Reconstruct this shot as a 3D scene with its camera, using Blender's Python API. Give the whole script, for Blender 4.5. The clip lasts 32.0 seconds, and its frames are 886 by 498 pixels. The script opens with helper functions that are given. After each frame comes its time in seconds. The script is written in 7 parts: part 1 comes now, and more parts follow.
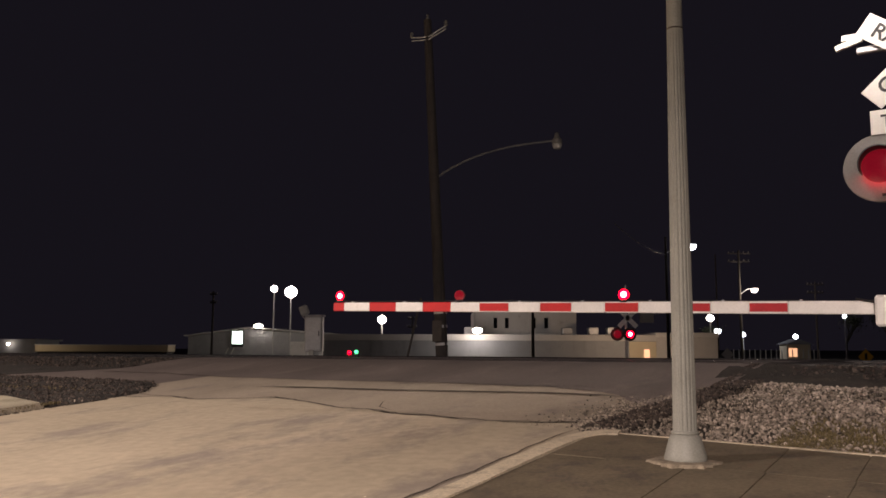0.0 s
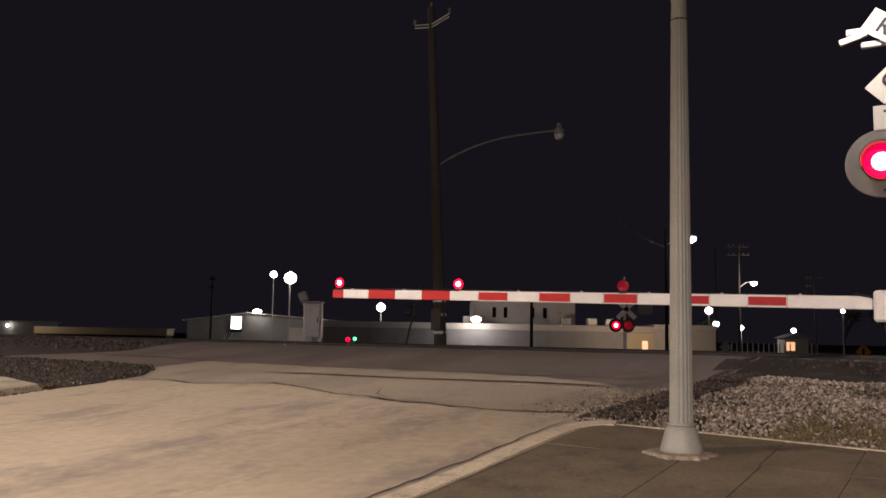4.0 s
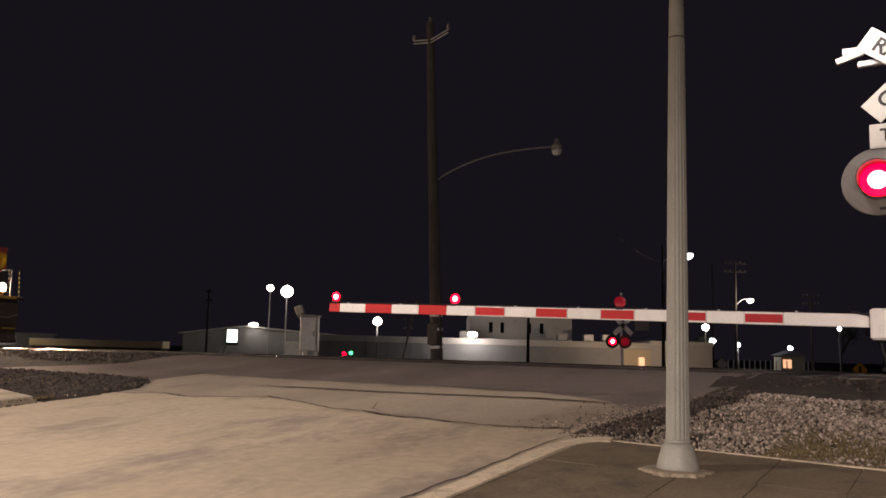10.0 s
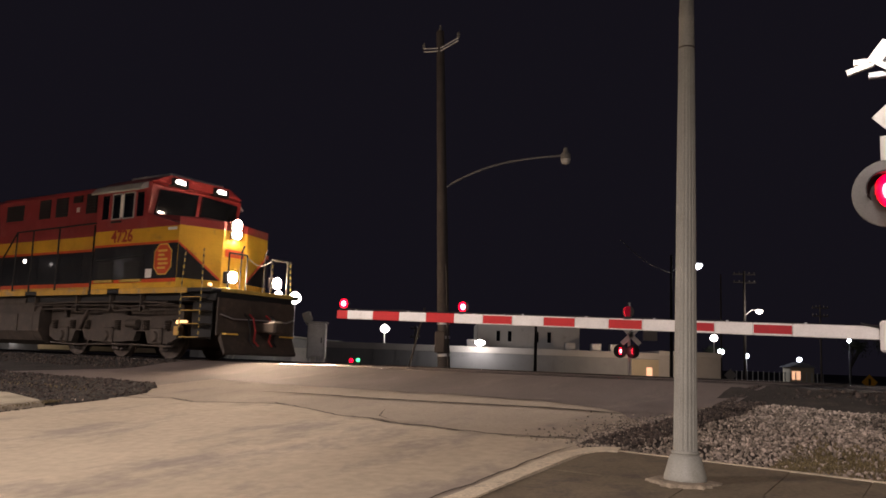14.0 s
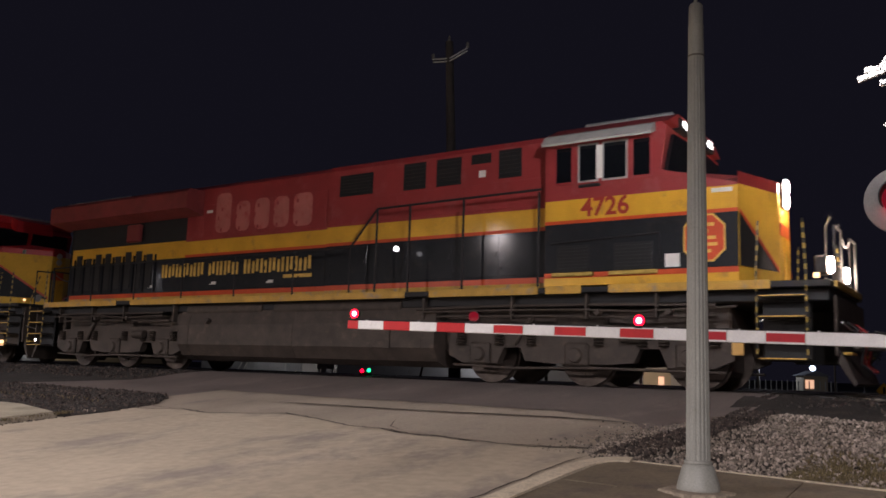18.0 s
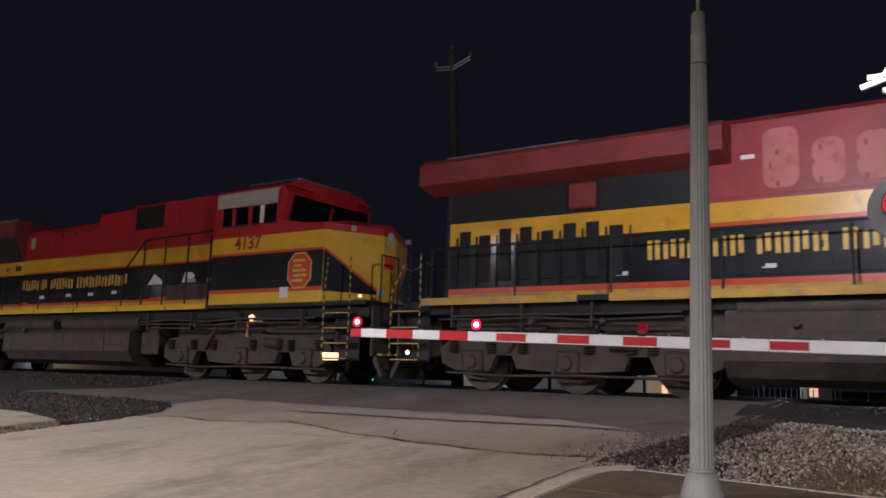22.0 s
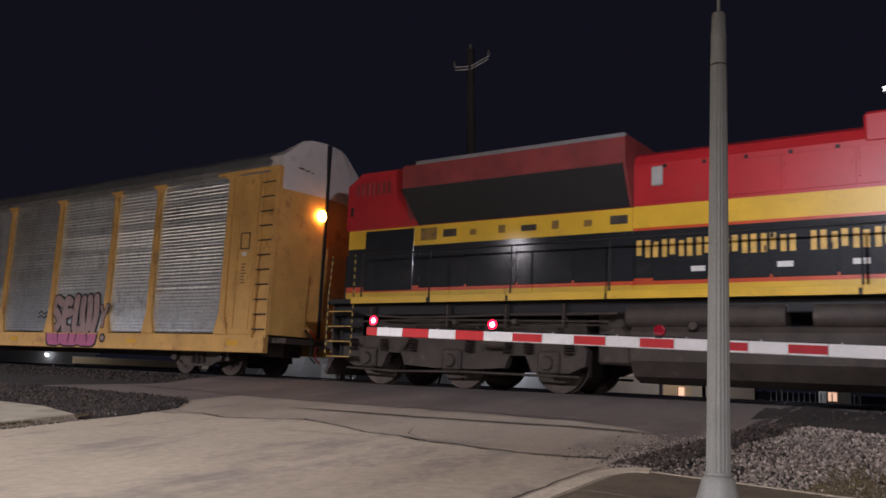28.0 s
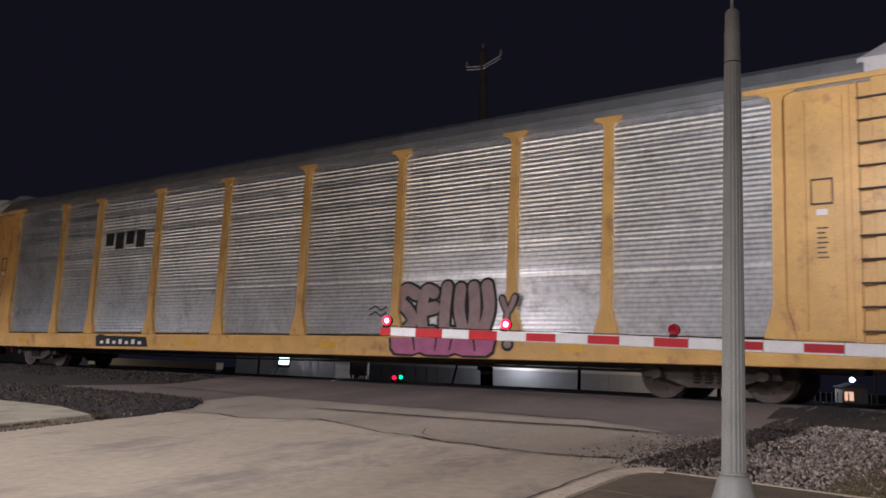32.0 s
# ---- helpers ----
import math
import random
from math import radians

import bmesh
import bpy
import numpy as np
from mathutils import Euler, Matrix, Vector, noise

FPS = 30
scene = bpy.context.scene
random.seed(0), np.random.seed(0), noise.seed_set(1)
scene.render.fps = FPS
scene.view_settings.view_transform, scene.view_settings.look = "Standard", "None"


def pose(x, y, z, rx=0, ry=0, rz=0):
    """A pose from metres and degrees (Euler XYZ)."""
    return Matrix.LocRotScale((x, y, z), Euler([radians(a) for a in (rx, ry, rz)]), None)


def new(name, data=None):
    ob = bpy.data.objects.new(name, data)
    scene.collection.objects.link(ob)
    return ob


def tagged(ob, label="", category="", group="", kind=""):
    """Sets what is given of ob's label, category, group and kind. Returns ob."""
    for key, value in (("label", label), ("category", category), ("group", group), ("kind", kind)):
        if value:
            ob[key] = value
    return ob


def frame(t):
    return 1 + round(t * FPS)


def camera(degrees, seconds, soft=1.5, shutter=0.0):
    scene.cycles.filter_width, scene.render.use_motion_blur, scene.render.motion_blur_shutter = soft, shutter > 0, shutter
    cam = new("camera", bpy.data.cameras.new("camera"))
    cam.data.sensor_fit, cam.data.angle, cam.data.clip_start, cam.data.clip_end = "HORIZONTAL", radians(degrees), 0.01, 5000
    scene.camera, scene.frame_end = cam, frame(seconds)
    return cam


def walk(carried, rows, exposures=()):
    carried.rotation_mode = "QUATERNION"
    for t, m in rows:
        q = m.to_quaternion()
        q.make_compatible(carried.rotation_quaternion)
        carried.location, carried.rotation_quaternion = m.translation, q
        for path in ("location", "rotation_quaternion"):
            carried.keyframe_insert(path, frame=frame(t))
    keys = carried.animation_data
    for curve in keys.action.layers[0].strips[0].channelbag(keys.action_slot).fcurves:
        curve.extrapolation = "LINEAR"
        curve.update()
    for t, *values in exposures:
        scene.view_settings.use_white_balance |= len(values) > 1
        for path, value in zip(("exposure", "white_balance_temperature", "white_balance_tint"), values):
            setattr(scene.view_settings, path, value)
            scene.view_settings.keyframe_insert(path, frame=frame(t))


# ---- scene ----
# World: metres. The track runs along ALONG, the camera stands CENTRE metres from the near track's middle line.
ALONG = Vector((0.83491, -0.55039, 0.0))
ACROSS = Vector((0.55039, 0.83491, 0.0))
TRACK_TURN = -33.394
CENTRE, RAIL_Z, EYE_Z = 14.84, 1.29, 1.5
SECONDS = 32.0

cam = camera(55.823, SECONDS, 1.6, 0.35)
PATH = [
    (0, 96.819, -0.149, -0.018), (0.5, 96.708, -0.178, 0.078), (1, 96.546, -0.33, 0.281), (1.5, 96.581, -0.224, 0.402),
    (2, 96.675, -0.365, 0.383), (2.5, 96.606, -0.616, 0.349), (3, 96.392, -0.727, 0.143), (3.5, 95.933, -1.004, -0.132),
    (5.5, 96.571, -1.339, 0.091), (6, 96.57, -1.298, 0.52), (6.5, 96.327, -1.389, 0.929), (7, 96.227, -1.677, 0.764),
    (7.5, 96.241, -1.872, 0.033), (8, 96.54, -2.141, -0.416), (8.5, 96.878, -1.967, -0.523), (9, 97.062, -1.687, -0.522),
    (9.5, 97.017, -1.542, -0.465), (10, 97.04, -1.485, -0.371), (10.5, 97.079, -1.589, -0.314), (11, 96.967, -1.765, -0.249),
    (11.5, 96.854, -1.781, -0.3), (12, 97.036, -2.007, -0.165), (12.5, 97.398, -1.996, -0.111), (13, 97.667, -1.933, -0.077),
    (13.5, 97.634, -2.022, 0.019), (14, 97.564, -2.065, 0.114), (14.5, 97.665, -1.965, 0.207), (16.5, 98.209, -1.7, 0.76),
    (17, 98.166, -1.848, 0.808), (17.5, 98.104, -1.858, 0.822), (18, 98.204, -1.864, 0.848), (18.5, 98.437, -1.759, 0.865),
    (19, 98.518, -1.849, 0.732), (19.5, 98.565, -2, 0.713), (20, 98.722, -1.897, 0.758), (20.5, 98.867, -1.931, 0.864),
    (21, 98.928, -1.836, 1.092), (21.5, 98.876, -1.786, 1.166), (22, 98.746, -1.88, 1.048), (22.5, 98.79, -1.79, 0.806),
    (23, 98.823, -1.946, 0.952), (23.5, 98.872, -2.182, 1.11), (24, 98.953, -2.313, 1.268), (24.5, 99.102, -2.203, 1.542),
    (25, 99.138, -2.283, 1.751), (25.5, 99.051, -2.278, 1.902), (27.5, 98.613, -2.776, 2.174), (28, 98.673, -2.563, 2.1),
    (28.5, 98.908, -2.576, 2.077), (29, 98.969, -2.54, 2.116), (29.5, 98.805, -2.4, 2.279), (30, 98.852, -2.318, 2.395),
    (30.5, 98.928, -2.322, 2.471), (31, 98.782, -2.385, 2.614), (31.5, 98.581, -2.452, 2.703), (32, 98.628, -2.458, 3.02),
]
EXPOSURES = [(0.0, 0.58, 6800, 22), (9.0, 0.58, 6800, 22), (13.0, 0.52, 6650, 22), (17.0, 0.35, 6000, 20), (23.0, 0.36, 5500, 19), (32.0, 0.41, 5500, 19)]
walk(cam, [(t, pose(0, 0, EYE_Z, rx, ry, rz)) for t, rx, ry, rz in PATH], EXPOSURES)


def at(u, l, z=0.0):
    """The place u metres along the track and l metres from the camera's line towards the track."""
    return ALONG * u + ACROSS * l + Vector((0, 0, z))


def ground_z(l):
    """Height of the ground sheet: it climbs to the track and falls behind it."""
    steps = ((-60, 0.0), (0, 0.0), (13.0, 1.15), (13.6, 1.17), (21.4, 1.17), (23.0, 1.05), (34.0, 0.25), (60, 0.1), (5000, 0.1))
    for (a, za), (b, zb) in zip(steps, steps[1:]):
        if l <= b:
            return za + (zb - za) * max(0.0, (l - a) / (b - a))
    return 0.1


# ---- night sky and lamps ----
world = bpy.data.worlds.new("night")
scene.world = world
world.use_nodes = True
wn = world.node_tree.nodes
sky_bg = wn["Background"]
sky_bg.inputs["Color"].default_value = (0.55, 0.5, 0.75, 1)
sky_bg.inputs["Strength"].default_value = 0.0084


def lamp(name, place, power, colour, radius, spot=None, blend=0.6):
    data = bpy.data.lights.new(name, "SPOT" if spot else "POINT")
    data.energy, data.color, data.shadow_soft_size = power, colour, radius
    ob = new(name, data)
    ob.location = place
    if spot:
        data.spot_size, data.spot_blend = radians(spot), blend
    return ob


POST_LAMP = Vector((1.97, 6.82, 5.45))
STREET_LAMP_A = Vector((-22.0, 5.0, 8.4))
STREET_LAMP_B = Vector((-30.3, 21.2, 6.6))
# unseen fill lamp, added behind the camera to brighten road and train
FILL_LAMP_C = Vector((-4.2, -14.6, 9.5))
lamp("post_lamp_light", POST_LAMP, 1120, (1.0, 0.93, 0.84), 0.12)
red_back = lamp("signal_back_light", at(-0.77, 8.68, 3.12), 130, (1.0, 0.02, 0.04), 0.1, 80)
red_back.rotation_euler = (at(0.6, 1.0, -0.22)).to_track_quat("-Z", "Y").to_euler()
lamp("street_lamp_light", STREET_LAMP_A - Vector((0, 0, 0.25)), 10800, (1.0, 0.87, 0.74), 0.3, 165, 0.3)
lamp("street_lamp_light", STREET_LAMP_B - Vector((0, 0, 0.25)), 3000, (1.0, 0.95, 0.88), 0.22, 165, 0.3)
# fill light of the added lamp behind the view
lamp("street_lamp_light", FILL_LAMP_C - Vector((0, 0, 0.25)), 27000, (1.0, 0.885, 0.77), 0.3, 165)


# ---- building blocks ----
class Geo:
    """Collects vertices and faces of one mesh."""

    def __init__(self):
        self.v, self.f = [], []

    def add(self, verts, faces, m=None):
        k = len(self.v)
        self.v += [tuple(m @ Vector(p)) for p in verts] if m else [tuple(p) for p in verts]
        self.f += [tuple(i + k for i in fc) for fc in faces]
        return self

    def box(self, x0, y0, z0, x1, y1, z1, b=0.0, m=None):
        x0, x1, y0, y1, z0, z1 = min(x0, x1), max(x0, x1), min(y0, y1), max(y0, y1), min(z0, z1), max(z0, z1)
        b = min(b, (x1 - x0) * 0.45, (y1 - y0) * 0.45, (z1 - z0) * 0.45)
        if b <= 0:
            vs = [(x, y, z) for x in (x0, x1) for y in (y0, y1) for z in (z0, z1)]
            return self.add(vs, [(0, 1, 3, 2), (4, 6, 7, 5), (0, 4, 5, 1), (2, 3, 7, 6), (0, 2, 6, 4), (1, 5, 7, 3)], m)
        lo, hi = (x0, y0, z0), (x1, y1, z1)
        vs, idx = [], {}
        for c in range(8):
            s = [(c >> a) & 1 for a in range(3)]
            for a in range(3):
                p = [(hi[k] - b if s[k] else lo[k] + b) for k in range(3)]
                p[a] = hi[a] if s[a] else lo[a]
                idx[c, a] = len(vs)
                vs.append(p)
        fs = []
        for a in range(3):
            p, q = (a + 1) % 3, (a + 2) % 3
            for side in (0, 1):
                cs = [(side << a) | (i << p) | (j << q) for i, j in ((0, 0), (1, 0), (1, 1), (0, 1))]
                fc = [idx[c, a] for c in cs]
                fs.append(fc if side else fc[::-1])
            for i in (0, 1):
                for j in (0, 1):
                    c0 = (i << p) | (j << q)
                    c1 = c0 | (1 << a)
                    fc = [idx[c0, p], idx[c1, p], idx[c1, q], idx[c0, q]]
                    fs.append(fc if i == j else fc[::-1])
        for c in range(8):
            fc = [idx[c, 0], idx[c, 1], idx[c, 2]]
            fs.append(fc if bin(c).count("1") % 2 else fc[::-1])
        return self.add(vs, fs, m)

    def cyl(self, p0, p1, r0, r1=None, n=12, m=None):
        r1 = r0 if r1 is None else r1
        p0, p1 = Vector(p0), Vector(p1)
        q = (p1 - p0).to_track_quat("Z", "Y")
        vs = []
        for p, r in ((p0, r0), (p1, r1)):
            vs += [p + q @ Vector((math.cos(2 * math.pi * i / n) * r, math.sin(2 * math.pi * i / n) * r, 0)) for i in range(n)]
        fs = [(i, (i + 1) % n, n + (i + 1) % n, n + i) for i in range(n)] + [tuple(range(n))[::-1], tuple(range(n, 2 * n))]
        return self.add(vs, fs, m)

    def tube(self, pts, r, n=8, m=None):
        pts = [Vector(p) for p in pts]
        vs = []
        for i, p in enumerate(pts):
            way = (pts[min(i + 1, len(pts) - 1)] - pts[max(i - 1, 0)]).normalized()
            q = way.to_track_quat("Z", "Y")
            vs += [p + q @ Vector((math.cos(2 * math.pi * k / n) * r, math.sin(2 * math.pi * k / n) * r, 0)) for k in range(n)]
        fs = [(j * n + i, j * n + (i + 1) % n, (j + 1) * n + (i + 1) % n, (j + 1) * n + i) for j in range(len(pts) - 1) for i in range(n)]
        fs += [tuple(range(n))[::-1], tuple(range((len(pts) - 1) * n, len(pts) * n))]
        return self.add(vs, fs, m)

    def lathe(self, prof, n=24, m=None, wave=None):
        """prof: (radius, z) from the bottom up; wave(i, n) scales the radius round the axis."""
        vs = []
        for r, z in prof:
            for i in range(n):
                k = wave(i, n) if wave else 1.0
                vs.append((math.cos(2 * math.pi * i / n) * r * k, math.sin(2 * math.pi * i / n) * r * k, z))
        fs = [(j * n + i, j * n + (i + 1) % n, (j + 1) * n + (i + 1) % n, (j + 1) * n + i) for j in range(len(prof) - 1) for i in range(n)]
        fs += [tuple(range(n))[::-1], tuple(range((len(prof) - 1) * n, len(prof) * n))]
        return self.add(vs, fs, m)

    def prism(self, prof, axis, a, b, m=None):
        """prof: 2D outline, run from a to b along the axis: x (prof is y, z), y (prof is x, z) or z (prof is x, y)."""
        n = len(prof)
        put = {"x": lambda p, t: (t, p[0], p[1]), "y": lambda p, t: (p[0], t, p[1]), "z": lambda p, t: (p[0], p[1], t)}[axis]
        vs = [put(p, t) for t in (a, b) for p in prof]
        fs = [(i, (i + 1) % n, n + (i + 1) % n, n + i) for i in range(n)] + [tuple(range(n))[::-1], tuple(range(n, 2 * n))]
        return self.add(vs, fs, m)


def mesh_of(name, g, material, smooth=False):
    me = bpy.data.meshes.new(name)
    me.from_pydata(g.v, [], g.f)
    bm = bmesh.new()
    bm.from_mesh(me)
    bmesh.ops.recalc_face_normals(bm, faces=bm.faces)
    bm.to_mesh(me)
    bm.free()
    if material:
        me.materials.append(material)
    if smooth:
        me.set_sharp_from_angle(angle=radians(35))
        me.shade_smooth()
        me.set_sharp_from_angle(angle=radians(35))
    return me


def part(name, g, material, parent=None, label="", smooth=False):
    ob = new(name, mesh_of(name, g, material, smooth))
    ob.parent = parent
    return tagged(ob, label)


def thing(name, m, label, category, group="", kind=""):
    """An Empty at the thing's base that carries its parts."""
    ob = new(name)
    ob.matrix_basis = m
    ob.empty_display_size = 0.2
    return tagged(ob, label, category, group, kind)


def single(name, g, material, m, label, category, group="", kind="", smooth=False):
    """A thing that is one mesh."""
    ob = part(name, g, material, None, "", smooth)
    ob.matrix_basis = m
    return tagged(ob, label, category, group, kind)


# ---- materials ----
def shade(name, base, rough=0.6, metal=0.0, vary=0.25, scale=3.0, bump=0.1, fine=60.0, second=None, amount=0.5, emit=None, power=0.0, bump_dist=0.01, coat=0.0, random_tone=0.0, island_tone=0.0, drag=0.0, lanes=()):
    """A painted, stony or metal surface: two scales of tone, a fine relief, and a second colour in worn or dirty patches."""
    mat = bpy.data.materials.new(name)
    mat.use_nodes = True
    nt = mat.node_tree
    bs = nt.nodes["Principled BSDF"]
    link = nt.links.new
    bs.inputs["Roughness"].default_value, bs.inputs["Metallic"].default_value = rough, metal
    bs.inputs["Coat Weight"].default_value, bs.inputs["Coat Roughness"].default_value = coat, 0.1
    co = nt.nodes.new("ShaderNodeTexCoord")
    n1, n2 = nt.nodes.new("ShaderNodeTexNoise"), nt.nodes.new("ShaderNodeTexNoise")
    n1.inputs["Scale"].default_value, n1.inputs["Detail"].default_value, n1.inputs["Roughness"].default_value = scale, 6, 0.6
    n2.inputs["Scale"].default_value, n2.inputs["Detail"].default_value = fine, 4
    where = co.outputs["Object"]
    if drag:
        # stains drawn out along the road
        da, dc, comb = nt.nodes.new("ShaderNodeVectorMath"), nt.nodes.new("ShaderNodeVectorMath"), nt.nodes.new("ShaderNodeCombineXYZ")
        for node, axis, k in ((da, ALONG, 1.0), (dc, ACROSS, drag)):
            node.operation = "DOT_PRODUCT"
            node.inputs[1].default_value = axis * k
            link(where, node.inputs[0])
        link(da.outputs["Value"], comb.inputs[0])
        link(dc.outputs["Value"], comb.inputs[1])
        where = comb.outputs[0]
    link(where, n1.inputs["Vector"])
    link(co.outputs["Object"], n2.inputs["Vector"])
    tone = nt.nodes.new("ShaderNodeMapRange")
    tone.inputs["From Min"].default_value, tone.inputs["From Max"].default_value = 0.25, 0.75
    tone.inputs["To Min"].default_value, tone.inputs["To Max"].default_value = 1 - vary, 1 + vary
    link(n1.outputs["Fac"], tone.inputs["Value"])
    tone2 = nt.nodes.new("ShaderNodeMapRange")
    tone2.inputs["From Min"].default_value, tone2.inputs["From Max"].default_value = 0.3, 0.7
    tone2.inputs["To Min"].default_value, tone2.inputs["To Max"].default_value = 1 - vary * 0.6, 1 + vary * 0.6
    link(n2.outputs["Fac"], tone2.inputs["Value"])
    mul = nt.nodes.new("ShaderNodeMath")
    mul.operation = "MULTIPLY"
    link(tone.outputs[0], mul.inputs[0])
    link(tone2.outputs[0], mul.inputs[1])
    last = mul
    if random_tone:
        info, rr, m3 = nt.nodes.new("ShaderNodeObjectInfo"), nt.nodes.new("ShaderNodeMapRange"), nt.nodes.new("ShaderNodeMath")
        rr.inputs["To Min"].default_value, rr.inputs["To Max"].default_value = 1 - random_tone, 1 + random_tone
        link(info.outputs["Random"], rr.inputs["Value"])
        m3.operation = "MULTIPLY"
        link(rr.outputs[0], m3.inputs[0])
        link(mul.outputs[0], m3.inputs[1])
        last = m3
    if island_tone:
        geo, rr, m3 = nt.nodes.new("ShaderNodeNewGeometry"), nt.nodes.new("ShaderNodeMapRange"), nt.nodes.new("ShaderNodeMath")
        rr.inputs["To Min"].default_value, rr.inputs["To Max"].default_value = 1 - island_tone, 1 + island_tone
        link(geo.outputs["Random Per Island"], rr.inputs["Value"])
        m3.operation = "MULTIPLY"
        link(rr.outputs[0], m3.inputs[0])
        link(last.outputs[0], m3.inputs[1])
        last = m3
    colour = nt.nodes.new("ShaderNodeRGB")
    colour.outputs[0].default_value = (*base, 1)
    src = colour.outputs[0]
    if second:
        n3, ramp, mix = nt.nodes.new("ShaderNodeTexNoise"), nt.nodes.new("ShaderNodeMapRange"), nt.nodes.new("ShaderNodeMix")
        n3.inputs["Scale"].default_value, n3.inputs["Detail"].default_value, n3.inputs["Roughness"].default_value = scale * 1.7, 8, 0.7
        link(where, n3.inputs["Vector"])
        ramp.inputs["From Min"].default_value, ramp.inputs["From Max"].default_value = 0.72 - 0.4 * amount, 0.86 - 0.4 * amount
        level = n3.outputs["Fac"]
        for u0, half, weight in lanes:
            # oil and tyre dirt gathers along the lane at u0
            off, sq, fall, put = (nt.nodes.new("ShaderNodeMath") for _ in range(4))
            off.operation, sq.operation, fall.operation, put.operation = "SUBTRACT", "POWER", "MULTIPLY_ADD", "ADD"
            link(da.outputs["Value"], off.inputs[0])
            off.inputs[1].default_value = u0
            link(off.outputs[0], sq.inputs[0])
            sq.inputs[1].default_value = 2.0
            link(sq.outputs[0], fall.inputs[0])
            fall.inputs[1].default_value, fall.inputs[2].default_value = -weight / half ** 2, weight
            fall.use_clamp = True
            link(level, put.inputs[0])
            link(fall.outputs[0], put.inputs[1])
            level = put.outputs[0]
        link(level, ramp.inputs["Value"])
        mix.data_type = "RGBA"
        mix.inputs["B"].default_value = (*second, 1)
        link(ramp.outputs[0], mix.inputs["Factor"])
        link(src, mix.inputs["A"])
        src = mix.outputs["Result"]
    vm = nt.nodes.new("ShaderNodeVectorMath")
    vm.operation = "SCALE"
    link(src, vm.inputs[0])
    link(last.outputs[0], vm.inputs["Scale"])
    link(vm.outputs[0], bs.inputs["Base Color"])
    if bump:
        bp = nt.nodes.new("ShaderNodeBump")
        bp.inputs["Strength"].default_value, bp.inputs["Distance"].default_value = bump, bump_dist
        link(n2.outputs["Fac"], bp.inputs["Height"])
        link(bp.outputs[0], bs.inputs["Normal"])
    if emit:
        bs.inputs["Emission Color"].default_value, bs.inputs["Emission Strength"].default_value = (*emit, 1), power
    return mat


CONCRETE = shade("road_concrete", (0.485, 0.41, 0.3), 0.85, vary=0.16, scale=0.7, fine=9, bump=0.12, second=(0.32, 0.272, 0.22), amount=0.42, drag=0.5, lanes=((-6.25, 0.75, 0.15), (-4.8, 0.45, 0.1), (-8.9, 0.6, 0.06), (-3.8, 0.35, 0.1)))
ASPHALT_OLD = shade("asphalt_old", (0.36, 0.302, 0.232), 0.85, vary=0.18, scale=0.9, fine=22, bump=0.5, second=(0.26, 0.22, 0.19), amount=0.42, drag=0.5)
ASPHALT = shade("asphalt_crossing", (0.168, 0.137, 0.122), 0.72, vary=0.25, scale=0.9, fine=30, bump=0.5, second=(0.23, 0.19, 0.165), amount=0.42, drag=0.4)
PAVEMENT = shade("pavement_concrete", (0.15, 0.12, 0.078), 0.85, vary=0.3, scale=1.6, fine=30, bump=0.3, second=(0.1, 0.08, 0.06), amount=0.5)
KERB = shade("kerb_concrete", (0.6, 0.515, 0.38), 0.85, vary=0.25, scale=2.5, fine=40, bump=0.4, second=(0.28, 0.24, 0.19), amount=0.42)
SOIL = shade("soil_and_cinders", (0.03, 0.0245, 0.02), 0.95, vary=0.45, scale=1.2, fine=22, bump=0.9, second=(0.056, 0.044, 0.034), amount=0.42, bump_dist=0.03)
STONE = shade("ballast_stone", (0.19, 0.158, 0.126), 0.85, vary=0.35, scale=9, fine=60, bump=0.3, island_tone=0.9)
PALE_STONE = shade("pale_stone", (0.36, 0.3, 0.25), 0.8, vary=0.3, scale=9, fine=60, bump=0.3, island_tone=0.45)
CINDER = shade("cinder_stone", (0.05, 0.037, 0.03), 0.9, vary=0.4, scale=8, fine=60, bump=0.3, island_tone=0.8)
RAIL_STEEL = shade("rail_steel", (0.055, 0.038, 0.03), 0.7, 0.2, vary=0.3, scale=4)
RAIL_HEAD = shade("rail_head_polished", (0.55, 0.53, 0.5), 0.22, 1.0, vary=0.08, scale=3, bump=0.05)
TIMBER = shade("tie_timber", (0.06, 0.045, 0.035), 0.9, vary=0.35, scale=6)
POST_PAINT = shade("post_paint", (0.27, 0.271, 0.24), 0.55, vary=0.16, scale=2.2, fine=70, bump=0.15, second=(0.22, 0.215, 0.175), amount=0.36)
GATE_WHITE = shade("gate_white_sheeting", (0.86, 0.85, 0.83), 0.4, vary=0.08, scale=5, bump=0.05, second=(0.62, 0.6, 0.57), amount=0.25)
GATE_RED = shade("gate_red_sheeting", (0.47, 0.009, 0.018), 0.6, vary=0.12, scale=5, bump=0.05)
GATE_ORANGE = shade("gate_orange_red_sheeting", (0.55, 0.018, 0.02), 0.6, vary=0.12, scale=5, bump=0.05)
GALV = shade("galvanised_steel", (0.42, 0.42, 0.42), 0.45, 0.7, vary=0.15, scale=6, bump=0.1)
BLACK = shade("black_paint", (0.009, 0.009, 0.01), 0.65, vary=0.3, scale=4)
RED_LAMP = shade("red_lamp_lit", (0.5, 0.01, 0.02), 0.3, emit=(1.0, 0.0015, 0.014), power=5)
RED_CORE = shade("red_lamp_core", (0.9, 0.5, 0.5), 0.3, emit=(1.0, 0.3, 0.34), power=9)
TAR = shade("tar_and_cracks", (0.085, 0.066, 0.052), 0.9, vary=0.3, scale=5)
